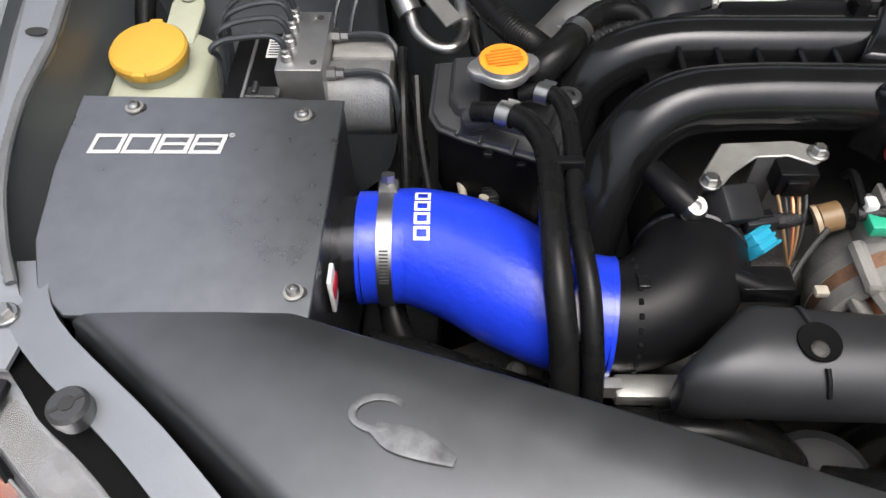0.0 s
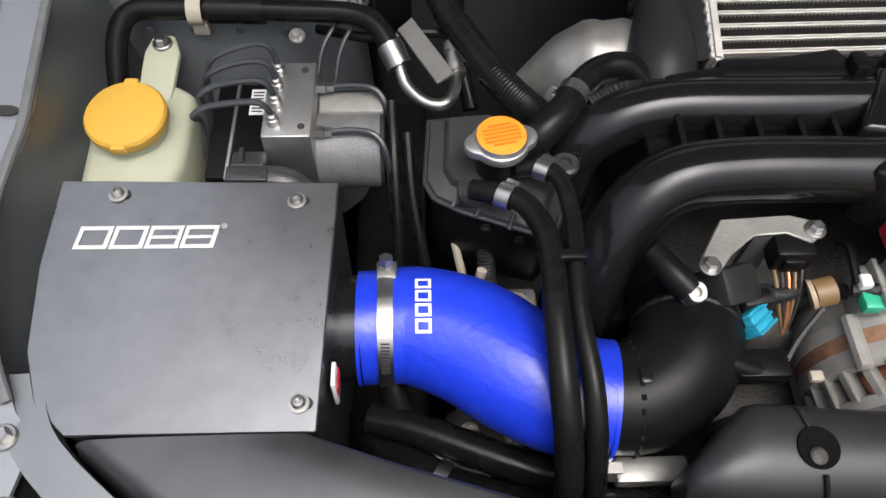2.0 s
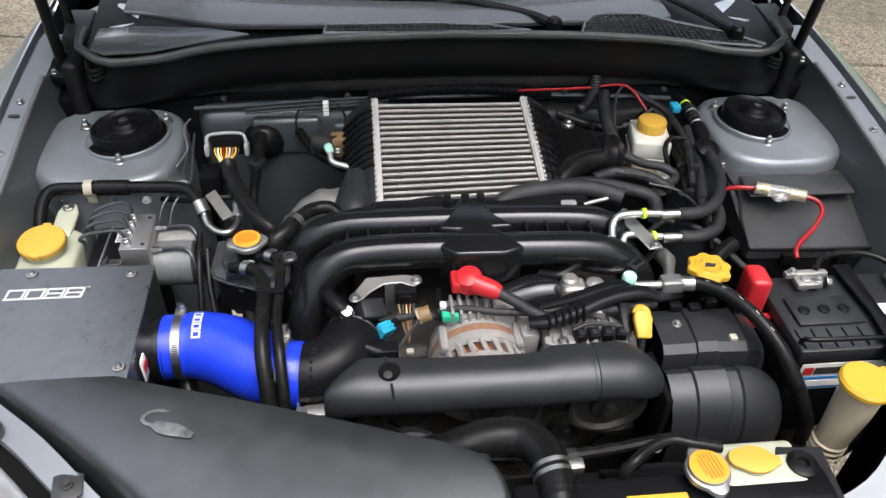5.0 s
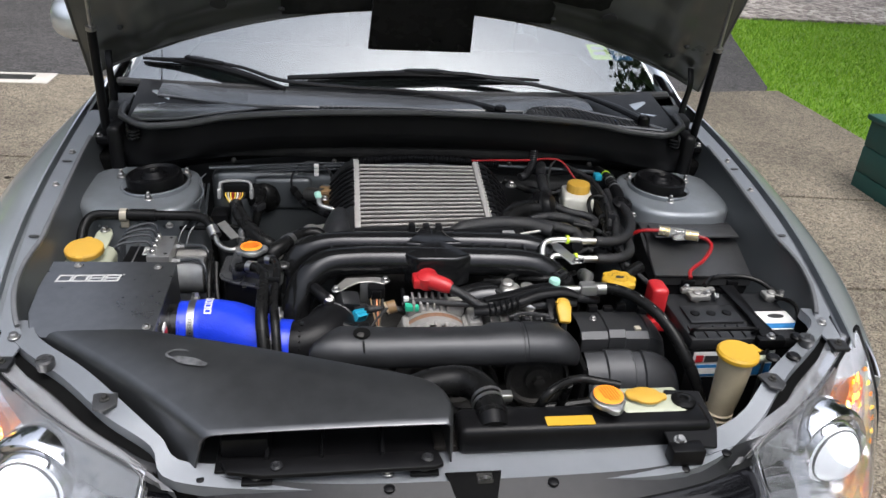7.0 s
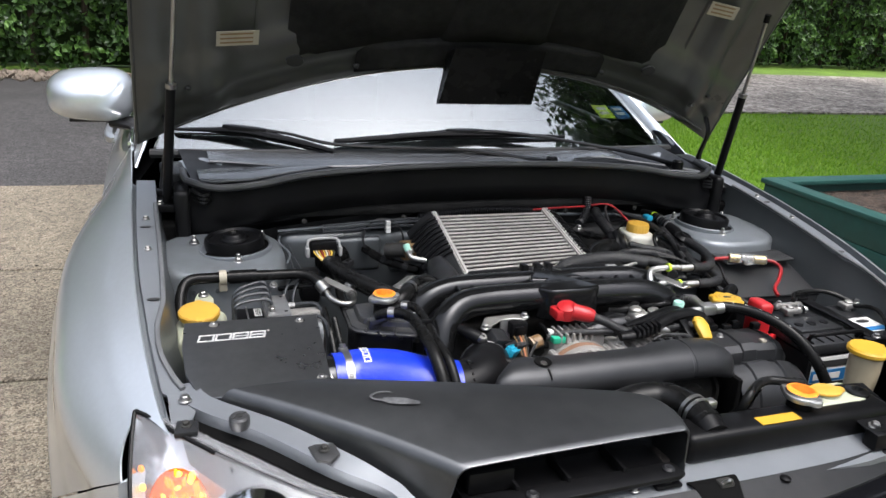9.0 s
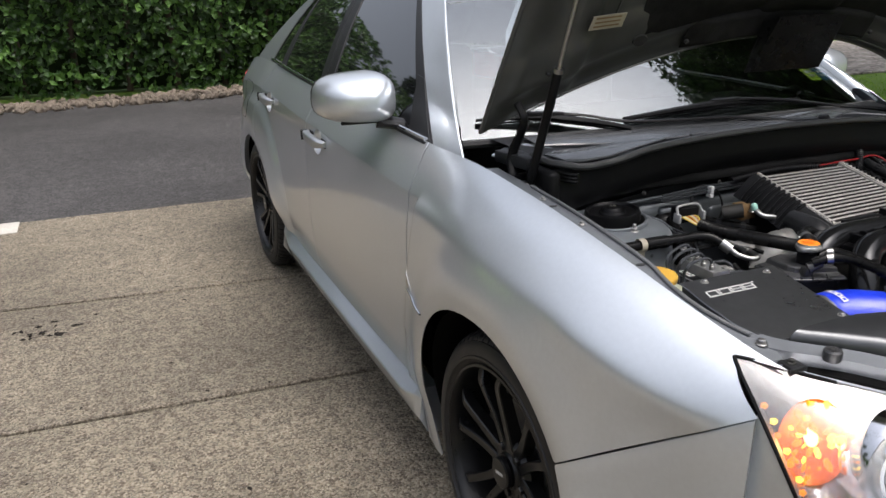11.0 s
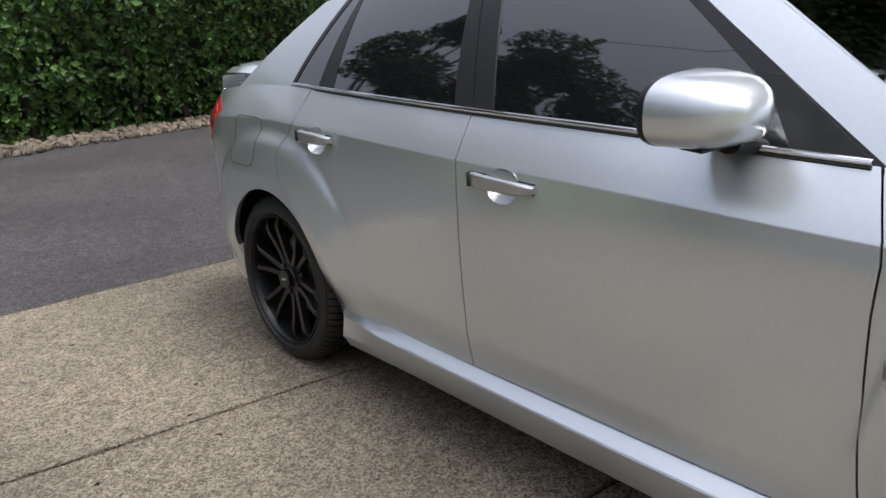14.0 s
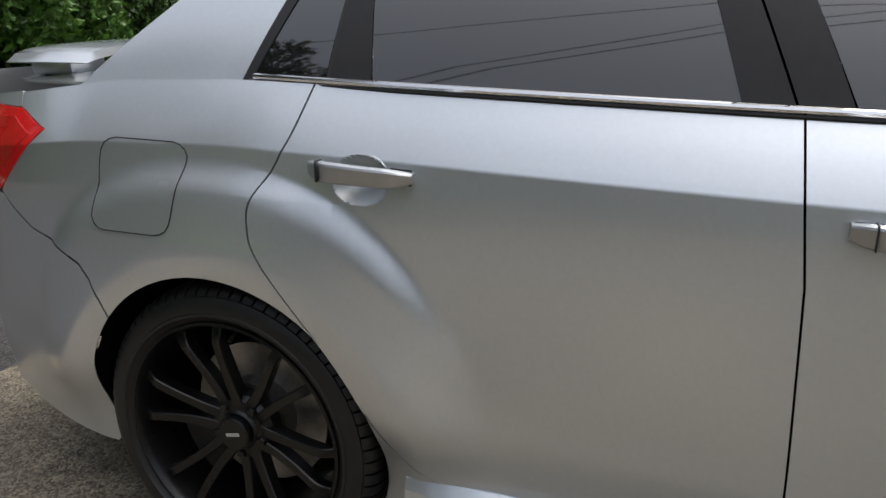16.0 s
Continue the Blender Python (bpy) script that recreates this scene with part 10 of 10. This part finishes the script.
part("port", tube([(0.230, -0.416, 0.862), (0.230, -0.416, 0.876)], 0.008, 14), ALU, comp)
part("union_block", box((0.283, -0.430, 0.858), (0.318, -0.405, 0.880), 0.004), ALU, comp)
part("upright", tube([(0.300, -0.408, 0.868), (0.312, -0.378, 0.862), (0.322, -0.348, 0.855), (0.326, -0.325, 0.845)], [0.009, 0.009, 0.012, 0.012], 16, 4), ALU, comp)
for k in range(4):
    part("band", lathe([(0.0125, -0.003), (0.0138, 0.0), (0.0125, 0.003)], aim((0.3215, -0.350 + 0.009 * k, 0.8555 - 0.003 * k), (0.1, 1, -0.35)), 16, caps=False), ALU, comp)
dh = thing("discharge_hose", "black rubber refrigerant hose with white print arching to the front", "hose")
HP = [(0.318, -0.418, 0.868), (0.345, -0.424, 0.872), (0.380, -0.452, 0.872), (0.410, -0.498, 0.864), (0.432, -0.540, 0.845), (0.450, -0.572, 0.815), (0.470, -0.590, 0.775), (0.486, -0.598, 0.735), (0.49, -0.60, 0.69)]
part("hose", tube(HP, 0.0112, 18, 7), RUBBER, dh)
part("ferrule", tube([(0.312, -0.417, 0.868), (0.336, -0.421, 0.8705)], 0.0125, 16), STEEL, dh)
hs = spline(HP, 7)
for k in range(8, 44, 4):
    part("print", tube([hs[k] + Vector((0, -0.002, 0.0106)), hs[k + 1] + Vector((0, -0.002, 0.0106))], 0.0007, 6, 1), WHITE, dh)
dip = thing("dipstick", "yellow plastic oil dipstick handle", "dipstick")
part("handle", prism([(-0.012, -0.022), (0.010, -0.024), (0.013, -0.004), (0.016, 0.008), (0.008, 0.020), (-0.008, 0.022), (-0.014, 0.010)], -0.006, 0.006, 0.004, Matrix.Translation((0.229, -0.499, 0.868)) @ Matrix.Rotation(radians(35), 4, 'X')), YELLOW2, dip)
part("loop", tube([(0.219, -0.486, 0.876), (0.226, -0.478, 0.880), (0.236, -0.480, 0.879), (0.240, -0.488, 0.874)], 0.005, 10, 5), YELLOW2, dip)
part("tube", tube([(0.229, -0.510, 0.860), (0.230, -0.515, 0.80), (0.23, -0.50, 0.70)], 0.005, 10, 4), PIPE, dip)
bc = thing("belt_cover", "stepped black plastic timing belt cover", "cover")


def cover_shell(stations, prof, cy, cz):
    """A moulded shell swept across x, shrinking and stepping at its stations (x, scale, proud)."""
    b = bmesh.new()
    rings = []
    for x, k, o in stations:
        ring = []
        for y, z in prof:
            d = Vector((y - cy, z - cz))
            d = d * k + d.normalized() * o
            ring.append(b.verts.new((x, cy + d.x, cz + d.y)))
        rings.append(ring)
    skin(b, rings, True, False)
    return b


part("upper", cover_shell([(0.266, 1, 0), (0.318, 1, 0), (0.320, 1, 0.004), (0.352, 1, 0.004), (0.354, 1, 0), (0.400, 0.99, 0), (0.402, 0.99, 0.003), (0.420, 0.95, 0.003), (0.436, 0.86, 0), (0.446, 0.70, 0)],
     [(-0.418, 0.64), (-0.419, 0.79), (-0.424, 0.815), (-0.436, 0.826), (-0.47, 0.831), (-0.508, 0.828), (-0.520, 0.818), (-0.524, 0.79), (-0.524, 0.64)], -0.47, 0.66), COVERP, bc)
part("drum", cover_shell([(0.262, 1, 0), (0.300, 1, 0), (0.303, 1, 0.004), (0.352, 1, 0.004), (0.355, 1, -0.001), (0.372, 0.99, -0.001), (0.375, 0.99, 0.003), (0.405, 0.95, 0.003), (0.428, 0.88, 0.001), (0.446, 0.76, 0), (0.456, 0.55, 0)],
     [(-0.530, 0.62), (-0.531, 0.785), (-0.536, 0.803), (-0.550, 0.809), (-0.570, 0.804), (-0.590, 0.790), (-0.606, 0.765), (-0.614, 0.735), (-0.615, 0.70), (-0.610, 0.62)], -0.55, 0.66), COVERP, bc)
part("side_plate", box((0.246, -0.60, 0.66), (0.258, -0.50, 0.808), 0.004), VOIDSHADE, bc, "dark backing plate")
for k, (x, y) in enumerate(((0.30, -0.44), (0.33, -0.445), (0.36, -0.435), (0.40, -0.45))):
    part("clip", box((x, y, 0.825), (x + 0.02, y + 0.014, 0.840), 0.003), BLACKP, bc)
part("badge", box((0.374, -0.508, 0.826), (0.386, -0.496, 0.8325), 0.002), CREAM, bc)
bolt(bc, (0.30, -0.47, 0.831), (0, 0, 1), 0.005)

fbx = thing("fuse_box", "black plastic fuse box with a sloping lid", "fuse box")
b = prism([(0.500, -0.290), (0.735, -0.300), (0.742, -0.130), (0.508, -0.128)], 0.70, 0.80, 0.006, seg=2)
part("base", b, BLACKP, fbx)
b = prism([(0.496, -0.292), (0.738, -0.302), (0.745, -0.126), (0.505, -0.124)], 0.0, 0.05, 0.006, seg=2)
for v in b.verts:
    v.co.z = (0.802 if v.co.z < 0.025 else 0.823 + 0.05 * step(-0.285, -0.20, v.co.y))
part("lid", b, TANKP, fbx, "sloping black lid")
b = prism([(0.522, -0.205), (0.725, -0.206), (0.730, -0.142), (0.526, -0.140)], 0.872, 0.8775, 0.003, seg=2)
part("lid_step", b, TANKP, fbx, "raised step on the lid")
part("lid_rim", tube([(0.497, -0.290, 0.8235), (0.500, -0.235, 0.846), (0.503, -0.198, 0.872), (0.506, -0.128, 0.873)], 0.0032, 8, 4), BLACKP, fbx)
part("lid_rim", tube([(0.500, -0.291, 0.8225), (0.620, -0.297, 0.8225), (0.736, -0.301, 0.8225)], 0.0032, 8, 4), BLACKP, fbx)
part("latch", box((0.56, -0.302, 0.79), (0.59, -0.290, 0.815), 0.002), BLACKP, fbx)
part("latch", box((0.665, -0.306, 0.79), (0.69, -0.296, 0.815), 0.002), BLACKP, fbx)
part("tower_clip", box((0.648, -0.128, 0.868), (0.668, -0.118, 0.884), 0.003), BLACKP, fbx)
fuse = thing("inline_fuse", "clear inline fuse holder with gold ends on a red lead", "fuse holder")
part("body", tube([(0.530, -0.196, 0.888), (0.612, -0.228, 0.888)], 0.0115, 16), CLEAR, fuse, "clear plastic sleeve")
for t0, t1 in ((0.02, 0.28), (0.68, 0.98)):
    A, B2 = Vector((0.530, -0.196, 0.888)), Vector((0.612, -0.228, 0.888))
    part("ferrule", tube([A.lerp(B2, t0), A.lerp(B2, t1)], 0.0085, 14), mat("brass", (0.75, 0.55, 0.22), 0.3, 1.0), fuse, "gold plated terminal")
part("foot", box((0.556, -0.228, 0.877), (0.586, -0.206, 0.886), 0.003), CLEAR, fuse)
part("lead", tube([(0.470, -0.175, 0.865), (0.495, -0.186, 0.882), (0.532, -0.197, 0.888)], 0.0042, 10, 5), WIRERED, fuse, "red cable")
part("lead", tube([(0.610, -0.227, 0.888), (0.628, -0.240, 0.886), (0.630, -0.262, 0.878), (0.605, -0.288, 0.862), (0.575, -0.312, 0.858), (0.553, -0.335, 0.858), (0.548, -0.352, 0.852)], 0.0042, 10, 6), WIRERED, fuse, "red cable")

bat = thing("battery", "black car battery with blue and white label", "battery")
part("case", box((0.482, -0.532, 0.62), (0.742, -0.365, 0.795), 0.006, 2), BLACKP, bat)
part("lid", box((0.480, -0.534, 0.796), (0.744, -0.363, 0.822), 0.006, 2), COVERP, bat, "grey-black battery lid")
part("cell_strip", box((0.500, -0.482, 0.822), (0.612, -0.420, 0.828), 0.003), COVERP, bat)
for k in range(5):
    part("lid_rib", box((0.488 + 0.026 * k, -0.528, 0.821), (0.4905 + 0.026 * k, -0.488, 0.8255), 0.001, 1), COVERP, bat)
for k in range(3):
    part("vent_plug", lathe([(0.0095, 0.0), (0.0095, 0.002), (0.0075, 0.003), (0.002, 0.003)], Matrix.Translation((0.520 + 0.034 * k, -0.451, 0.828)), 20), BLACKP, bat)
part("handle", tube([(0.486, -0.515, 0.823), (0.486, -0.520, 0.836), (0.500, -0.528, 0.842), (0.600, -0.530, 0.842), (0.612, -0.524, 0.834), (0.612, -0.516, 0.823)], 0.0042, 8, 5), BLACKP, bat, "black carrying handle folded down")
part("oval_print", prism([(0.018 * math.cos(a), 0.008 * math.sin(a)) for a in (2 * math.pi * k / 20 for k in range(20))], 0.0, 0.0005, 0, Matrix.Translation((0.692, -0.458, 0.8234))), INK, bat)
part("front_label", box((0.492, -0.5335, 0.732), (0.66, -0.5325, 0.792), 0), WHITE, bat, "white and blue maker's label")
part("blue_band", box((0.493, -0.5345, 0.735), (0.659, -0.5336, 0.762), 0), BLUEL, bat)
part("red_bar", box((0.497, -0.5350, 0.769), (0.512, -0.5343, 0.785), 0, 1), RED, bat)
part("print_bar", box((0.515, -0.5350, 0.769), (0.60, -0.5343, 0.784), 0, 1), INK, bat)
part("print_bar", box((0.50, -0.5355, 0.741), (0.57, -0.5347, 0.755), 0, 1), WHITE, bat)
part("top_label", box((0.648, -0.505, 0.8222), (0.735, -0.440, 0.8232), 0), WHITE, bat, "white and blue top sticker")
part("blue_band", box((0.652, -0.502, 0.8233), (0.731, -0.485, 0.8238), 0), BLUEL, bat)
hold = thing("battery_clamp", "black steel battery hold-down bar", "clamp")
part("bar", prism([(-0.018, -0.095), (0.018, -0.095), (0.012, -0.02), (0.016, 0.095), (-0.016, 0.095), (-0.010, -0.02)], 0.0, 0.006, 0.002, Matrix.Translation((0.632, -0.448, 0.829))), BLACKP, hold)
part("foot", box((0.605, -0.556, 0.812), (0.660, -0.536, 0.833), 0.003), BLACKP, hold)
part("rod", tube([(0.632, -0.548, 0.835), (0.632, -0.548, 0.64)], 0.003, 8), STEEL, hold)
bolt(hold, (0.632, -0.546, 0.833), (0, 0, 1), 0.006)
for p, col in (((0.548, -0.392, 0.822), "a"), ((0.712, -0.395, 0.822), "b")):
    tm = thing("battery_terminal", "grey lead battery clamp with steel bolts", "terminal", "battery terminals")
    part("post", lathe([(0.010, 0), (0.009, 0.020), (0.007, 0.022)], Matrix.Translation(p), 18), CAST, tm)
    part("clamp", box((p[0] - 0.018, p[1] - 0.014, p[2] + 0.006), (p[0] + 0.026, p[1] + 0.014, p[2] + 0.018), 0.004), CAST, tm)
    bolt(tm, (p[0] + 0.02, p[1] - 0.004, p[2] + 0.018), (0, 0, 1), 0.0055)
    if col == "a":
        part("link", box((p[0] - 0.03, p[1] + 0.008, p[2] + 0.010), (p[0] + 0.045, p[1] + 0.022, p[2] + 0.022), 0.004), CAST, tm)
        bolt(tm, (p[0] - 0.018, p[1] + 0.015, p[2] + 0.022), (0, 0, 1), 0.005)
        bolt(tm, (p[0] + 0.04, p[1] + 0.0, p[2] + 0.010), (1, -0.3, 0.2), 0.006)
rc = thing("terminal_cover", "red plastic positive terminal cover", "terminal cover")
part("cover", prism([(0.436, -0.424), (0.470, -0.428), (0.473, -0.388), (0.466, -0.376), (0.440, -0.375)], 0.785, 0.868, 0.008, seg=3), RED, rc)
part("flange", box((0.430, -0.436, 0.775), (0.482, -0.424, 0.80), 0.003), RED, rc)
cable("earth_cable", [(0.725, -0.395, 0.838), (0.70, -0.36, 0.848), (0.66, -0.345, 0.852), (0.60, -0.35, 0.852), (0.57, -0.375, 0.848)], 0.0055, RUBBER, "black earth cable over the battery")
cable("wing_cable", [(0.715, -0.40, 0.835), (0.73, -0.46, 0.845), (0.70, -0.54, 0.80), (0.64, -0.60, 0.80), (0.60, -0.65, 0.80)], 0.0045, RUBBER, "thin black cable along the wing")
wf = thing("washer_filler", "stained translucent washer filler neck with yellow cap", "filler neck")
part("neck", tube([(0.522, -0.622, 0.846), (0.522, -0.622, 0.80), (0.518, -0.622, 0.73), (0.512, -0.620, 0.68), (0.505, -0.60, 0.58)], [0.030, 0.029, 0.024, 0.021, 0.021], 24, 5), NECKP, wf)
for z in (0.70, 0.712, 0.724):
    part("ring", lathe([(0.024, -0.003), (0.027, 0), (0.024, 0.003)], Matrix.Translation((0.516, -0.622, z)), 24, caps=False), NECKP, wf)
cp = part("cap", lathe([(0.034, 0.0), (0.0375, 0.003), (0.0375, 0.009), (0.034, 0.013), (0.002, 0.0135)], Matrix.Translation((0.522, -0.622, 0.846)), 40), YELLOW2, wf, "bright yellow cap")
part("tab", box((-0.012, 0.034, 0.003), (0.012, 0.048, 0.009), 0.002, 2, Matrix.Translation((0.522, -0.622, 0.846)) @ Matrix.Rotation(radians(-70), 4, 'Z')), YELLOW2, cp)
part("strap", box((0.552, -0.632, 0.838), (0.60, -0.618, 0.846), 0.003), MILK, wf)
for k, (x, y, z) in enumerate(((0.58, -0.64, 0.852), (0.615, -0.645, 0.858), (0.645, -0.60, 0.868))):
    t = thing("panel_clip", "black round panel clip", "clip", "panel clips")
    part("head", lathe([(0.013, 0), (0.013, 0.004), (0.009, 0.007), (0.003, 0.007)], Matrix.Translation((x, y, z)), 20), BLACKP, t)

# belt pulleys below the cover
for x, y, z, r in ((0.022, -0.555, 0.762, 0.052), (0.176, -0.555, 0.762, 0.060)):
    t = thing("belt_pulley", "dark steel belt pulley with a bolted hub", "pulley", "belt pulleys")
    m = aim((x, y, z), (0, -1, 0))
    part("wheel", lathe([(r, -0.012), (r, -0.006), (r * 0.95, -0.003), (r, 0.0), (r * 0.95, 0.003), (r, 0.006), (r, 0.012), (r * 0.90, 0.012), (r * 0.84, 0.004), (r * 0.45, 0.004), (r * 0.40, 0.012), (r * 0.05, 0.012)], m, 40), IRON, t)
    part("hub", lathe([(r * 0.20, 0.010), (r * 0.18, 0.022), (r * 0.05, 0.023)], m, 6), IRON, t, "hexagonal hub nut")
    for k in range(4):
        part("hole", lathe([(r * 0.11, 0.0045), (r * 0.02, 0.005)], m @ Matrix.Rotation(math.pi / 2 * k + 0.4, 4, 'Z') @ Matrix.Translation((r * 0.63, 0, 0)), 12), INK, t)

# loose hoses and looms in the darker corners of the bay
LOOMS = (([(0.318, 0.085, 0.930), (0.309, 0.045, 0.922), (0.306, -0.015, 0.905), (0.311, -0.050, 0.890)], 0.0125, SLEEVE, "wiring_loom", "thick braided black loom dropping from the scuttle"),
         ([(0.464, -0.010, 0.902), (0.453, -0.118, 0.882), (0.432, -0.200, 0.874), (0.415, -0.275, 0.868)], 0.0100, SLEEVE, "heater_hose", "black braided hose beside the brake reservoir"),
         ([(0.436, -0.005, 0.880), (0.437, -0.090, 0.868), (0.425, -0.170, 0.862), (0.400, -0.255, 0.858)], 0.0110, RUBBER, "heater_hose", "dark rubber hose in the corner of the bay"),
         ([(0.235, -0.165, 0.898), (0.280, -0.150, 0.900), (0.330, -0.165, 0.900), (0.372, -0.200, 0.893)], 0.0100, SLEEVE, "wiring_loom", "braided black loom past the bypass valve"),
         ([(0.385, 0.10, 0.925), (0.435, 0.03, 0.915), (0.445, -0.07, 0.900), (0.425, -0.17, 0.880)], 0.006, SLEEVE, "wiring_loom", "black taped wiring loom along the strut tower"),
         ([(0.22, 0.07, 0.895), (0.29, 0.055, 0.875), (0.36, 0.06, 0.865), (0.43, 0.095, 0.885)], 0.009, RUBBER, "coolant_hose", "black coolant hose below the brake reservoir"),
         ([(0.29, -0.30, 0.865), (0.345, -0.265, 0.875), (0.405, -0.29, 0.865), (0.455, -0.37, 0.845)], 0.006, SLEEVE, "wiring_loom", "black taped loom towards the battery"),
         ([(0.33, -0.19, 0.90), (0.38, -0.21, 0.895), (0.41, -0.26, 0.880), (0.405, -0.33, 0.860)], 0.0045, RUBBER, "vacuum_hose", "thin black vacuum hose near the battery"),
         ([(-0.30, 0.085, 0.86), (-0.27, 0.03, 0.85), (-0.23, -0.01, 0.845), (-0.20, -0.03, 0.84)], 0.010, RUBBER, "coolant_hose", "dark hose beside the intercooler"),
         ([(-0.53, -0.13, 0.86), (-0.47, -0.16, 0.875), (-0.40, -0.15, 0.87), (-0.34, -0.19, 0.85)], 0.005, RUBBER, "vacuum_hose", "thin black hose by the brake unit"),
         ([(-0.20, -0.41, 0.82), (-0.14, -0.43, 0.835), (-0.09, -0.42, 0.83), (-0.03, -0.425, 0.82)], 0.007, SLEEVE, "wiring_loom", "black loom under the intake manifold"),
         ([(0.17, -0.36, 0.86), (0.215, -0.385, 0.872), (0.26, -0.37, 0.868), (0.30, -0.33, 0.855)], 0.006, RUBBER, "vacuum_hose", "short black hose beside the filler cap"),
         ([(-0.10, -0.60, 0.74), (-0.04, -0.63, 0.75), (0.10, -0.635, 0.745), (0.26, -0.62, 0.75)], 0.009, RUBBER, "coolant_hose", "black hose behind the radiator fans"))
for pts, r, m_, name, lab in LOOMS:
    c = cable(name, pts, r, m_, lab, "hose" if "hose" in name else "cable")
    for k in (1, 2):
        q0, q1 = Vector(pts[k]), Vector(pts[k + 1])
        part("tape_band", tube([q0, q0 + (q1 - q0).normalized() * 0.012], r * 1.12, 10), GREYP, c)
for k, (x, y, z, a) in enumerate(((0.31, -0.08, 0.895, 20), (0.44, -0.13, 0.895, 70), (0.37, -0.275, 0.878, -30), (-0.37, -0.05, 0.875, 50), (-0.15, -0.435, 0.842, 10), (0.25, -0.385, 0.880, 40))):
    t = thing("wire_connector", "small dark grey plug connector on a loom", "connector", "wire connectors")
    m = Matrix.Translation((x, y, z)) @ Matrix.Rotation(radians(a), 4, 'Z')
    part("shell", box((-0.014, -0.009, -0.007), (0.014, 0.009, 0.007), 0.002, 2, m), GREYP, t)
    part("latch", box((-0.006, -0.004, 0.007), (0.010, 0.004, 0.010), 0.001, 1, m), BLACKP, t)
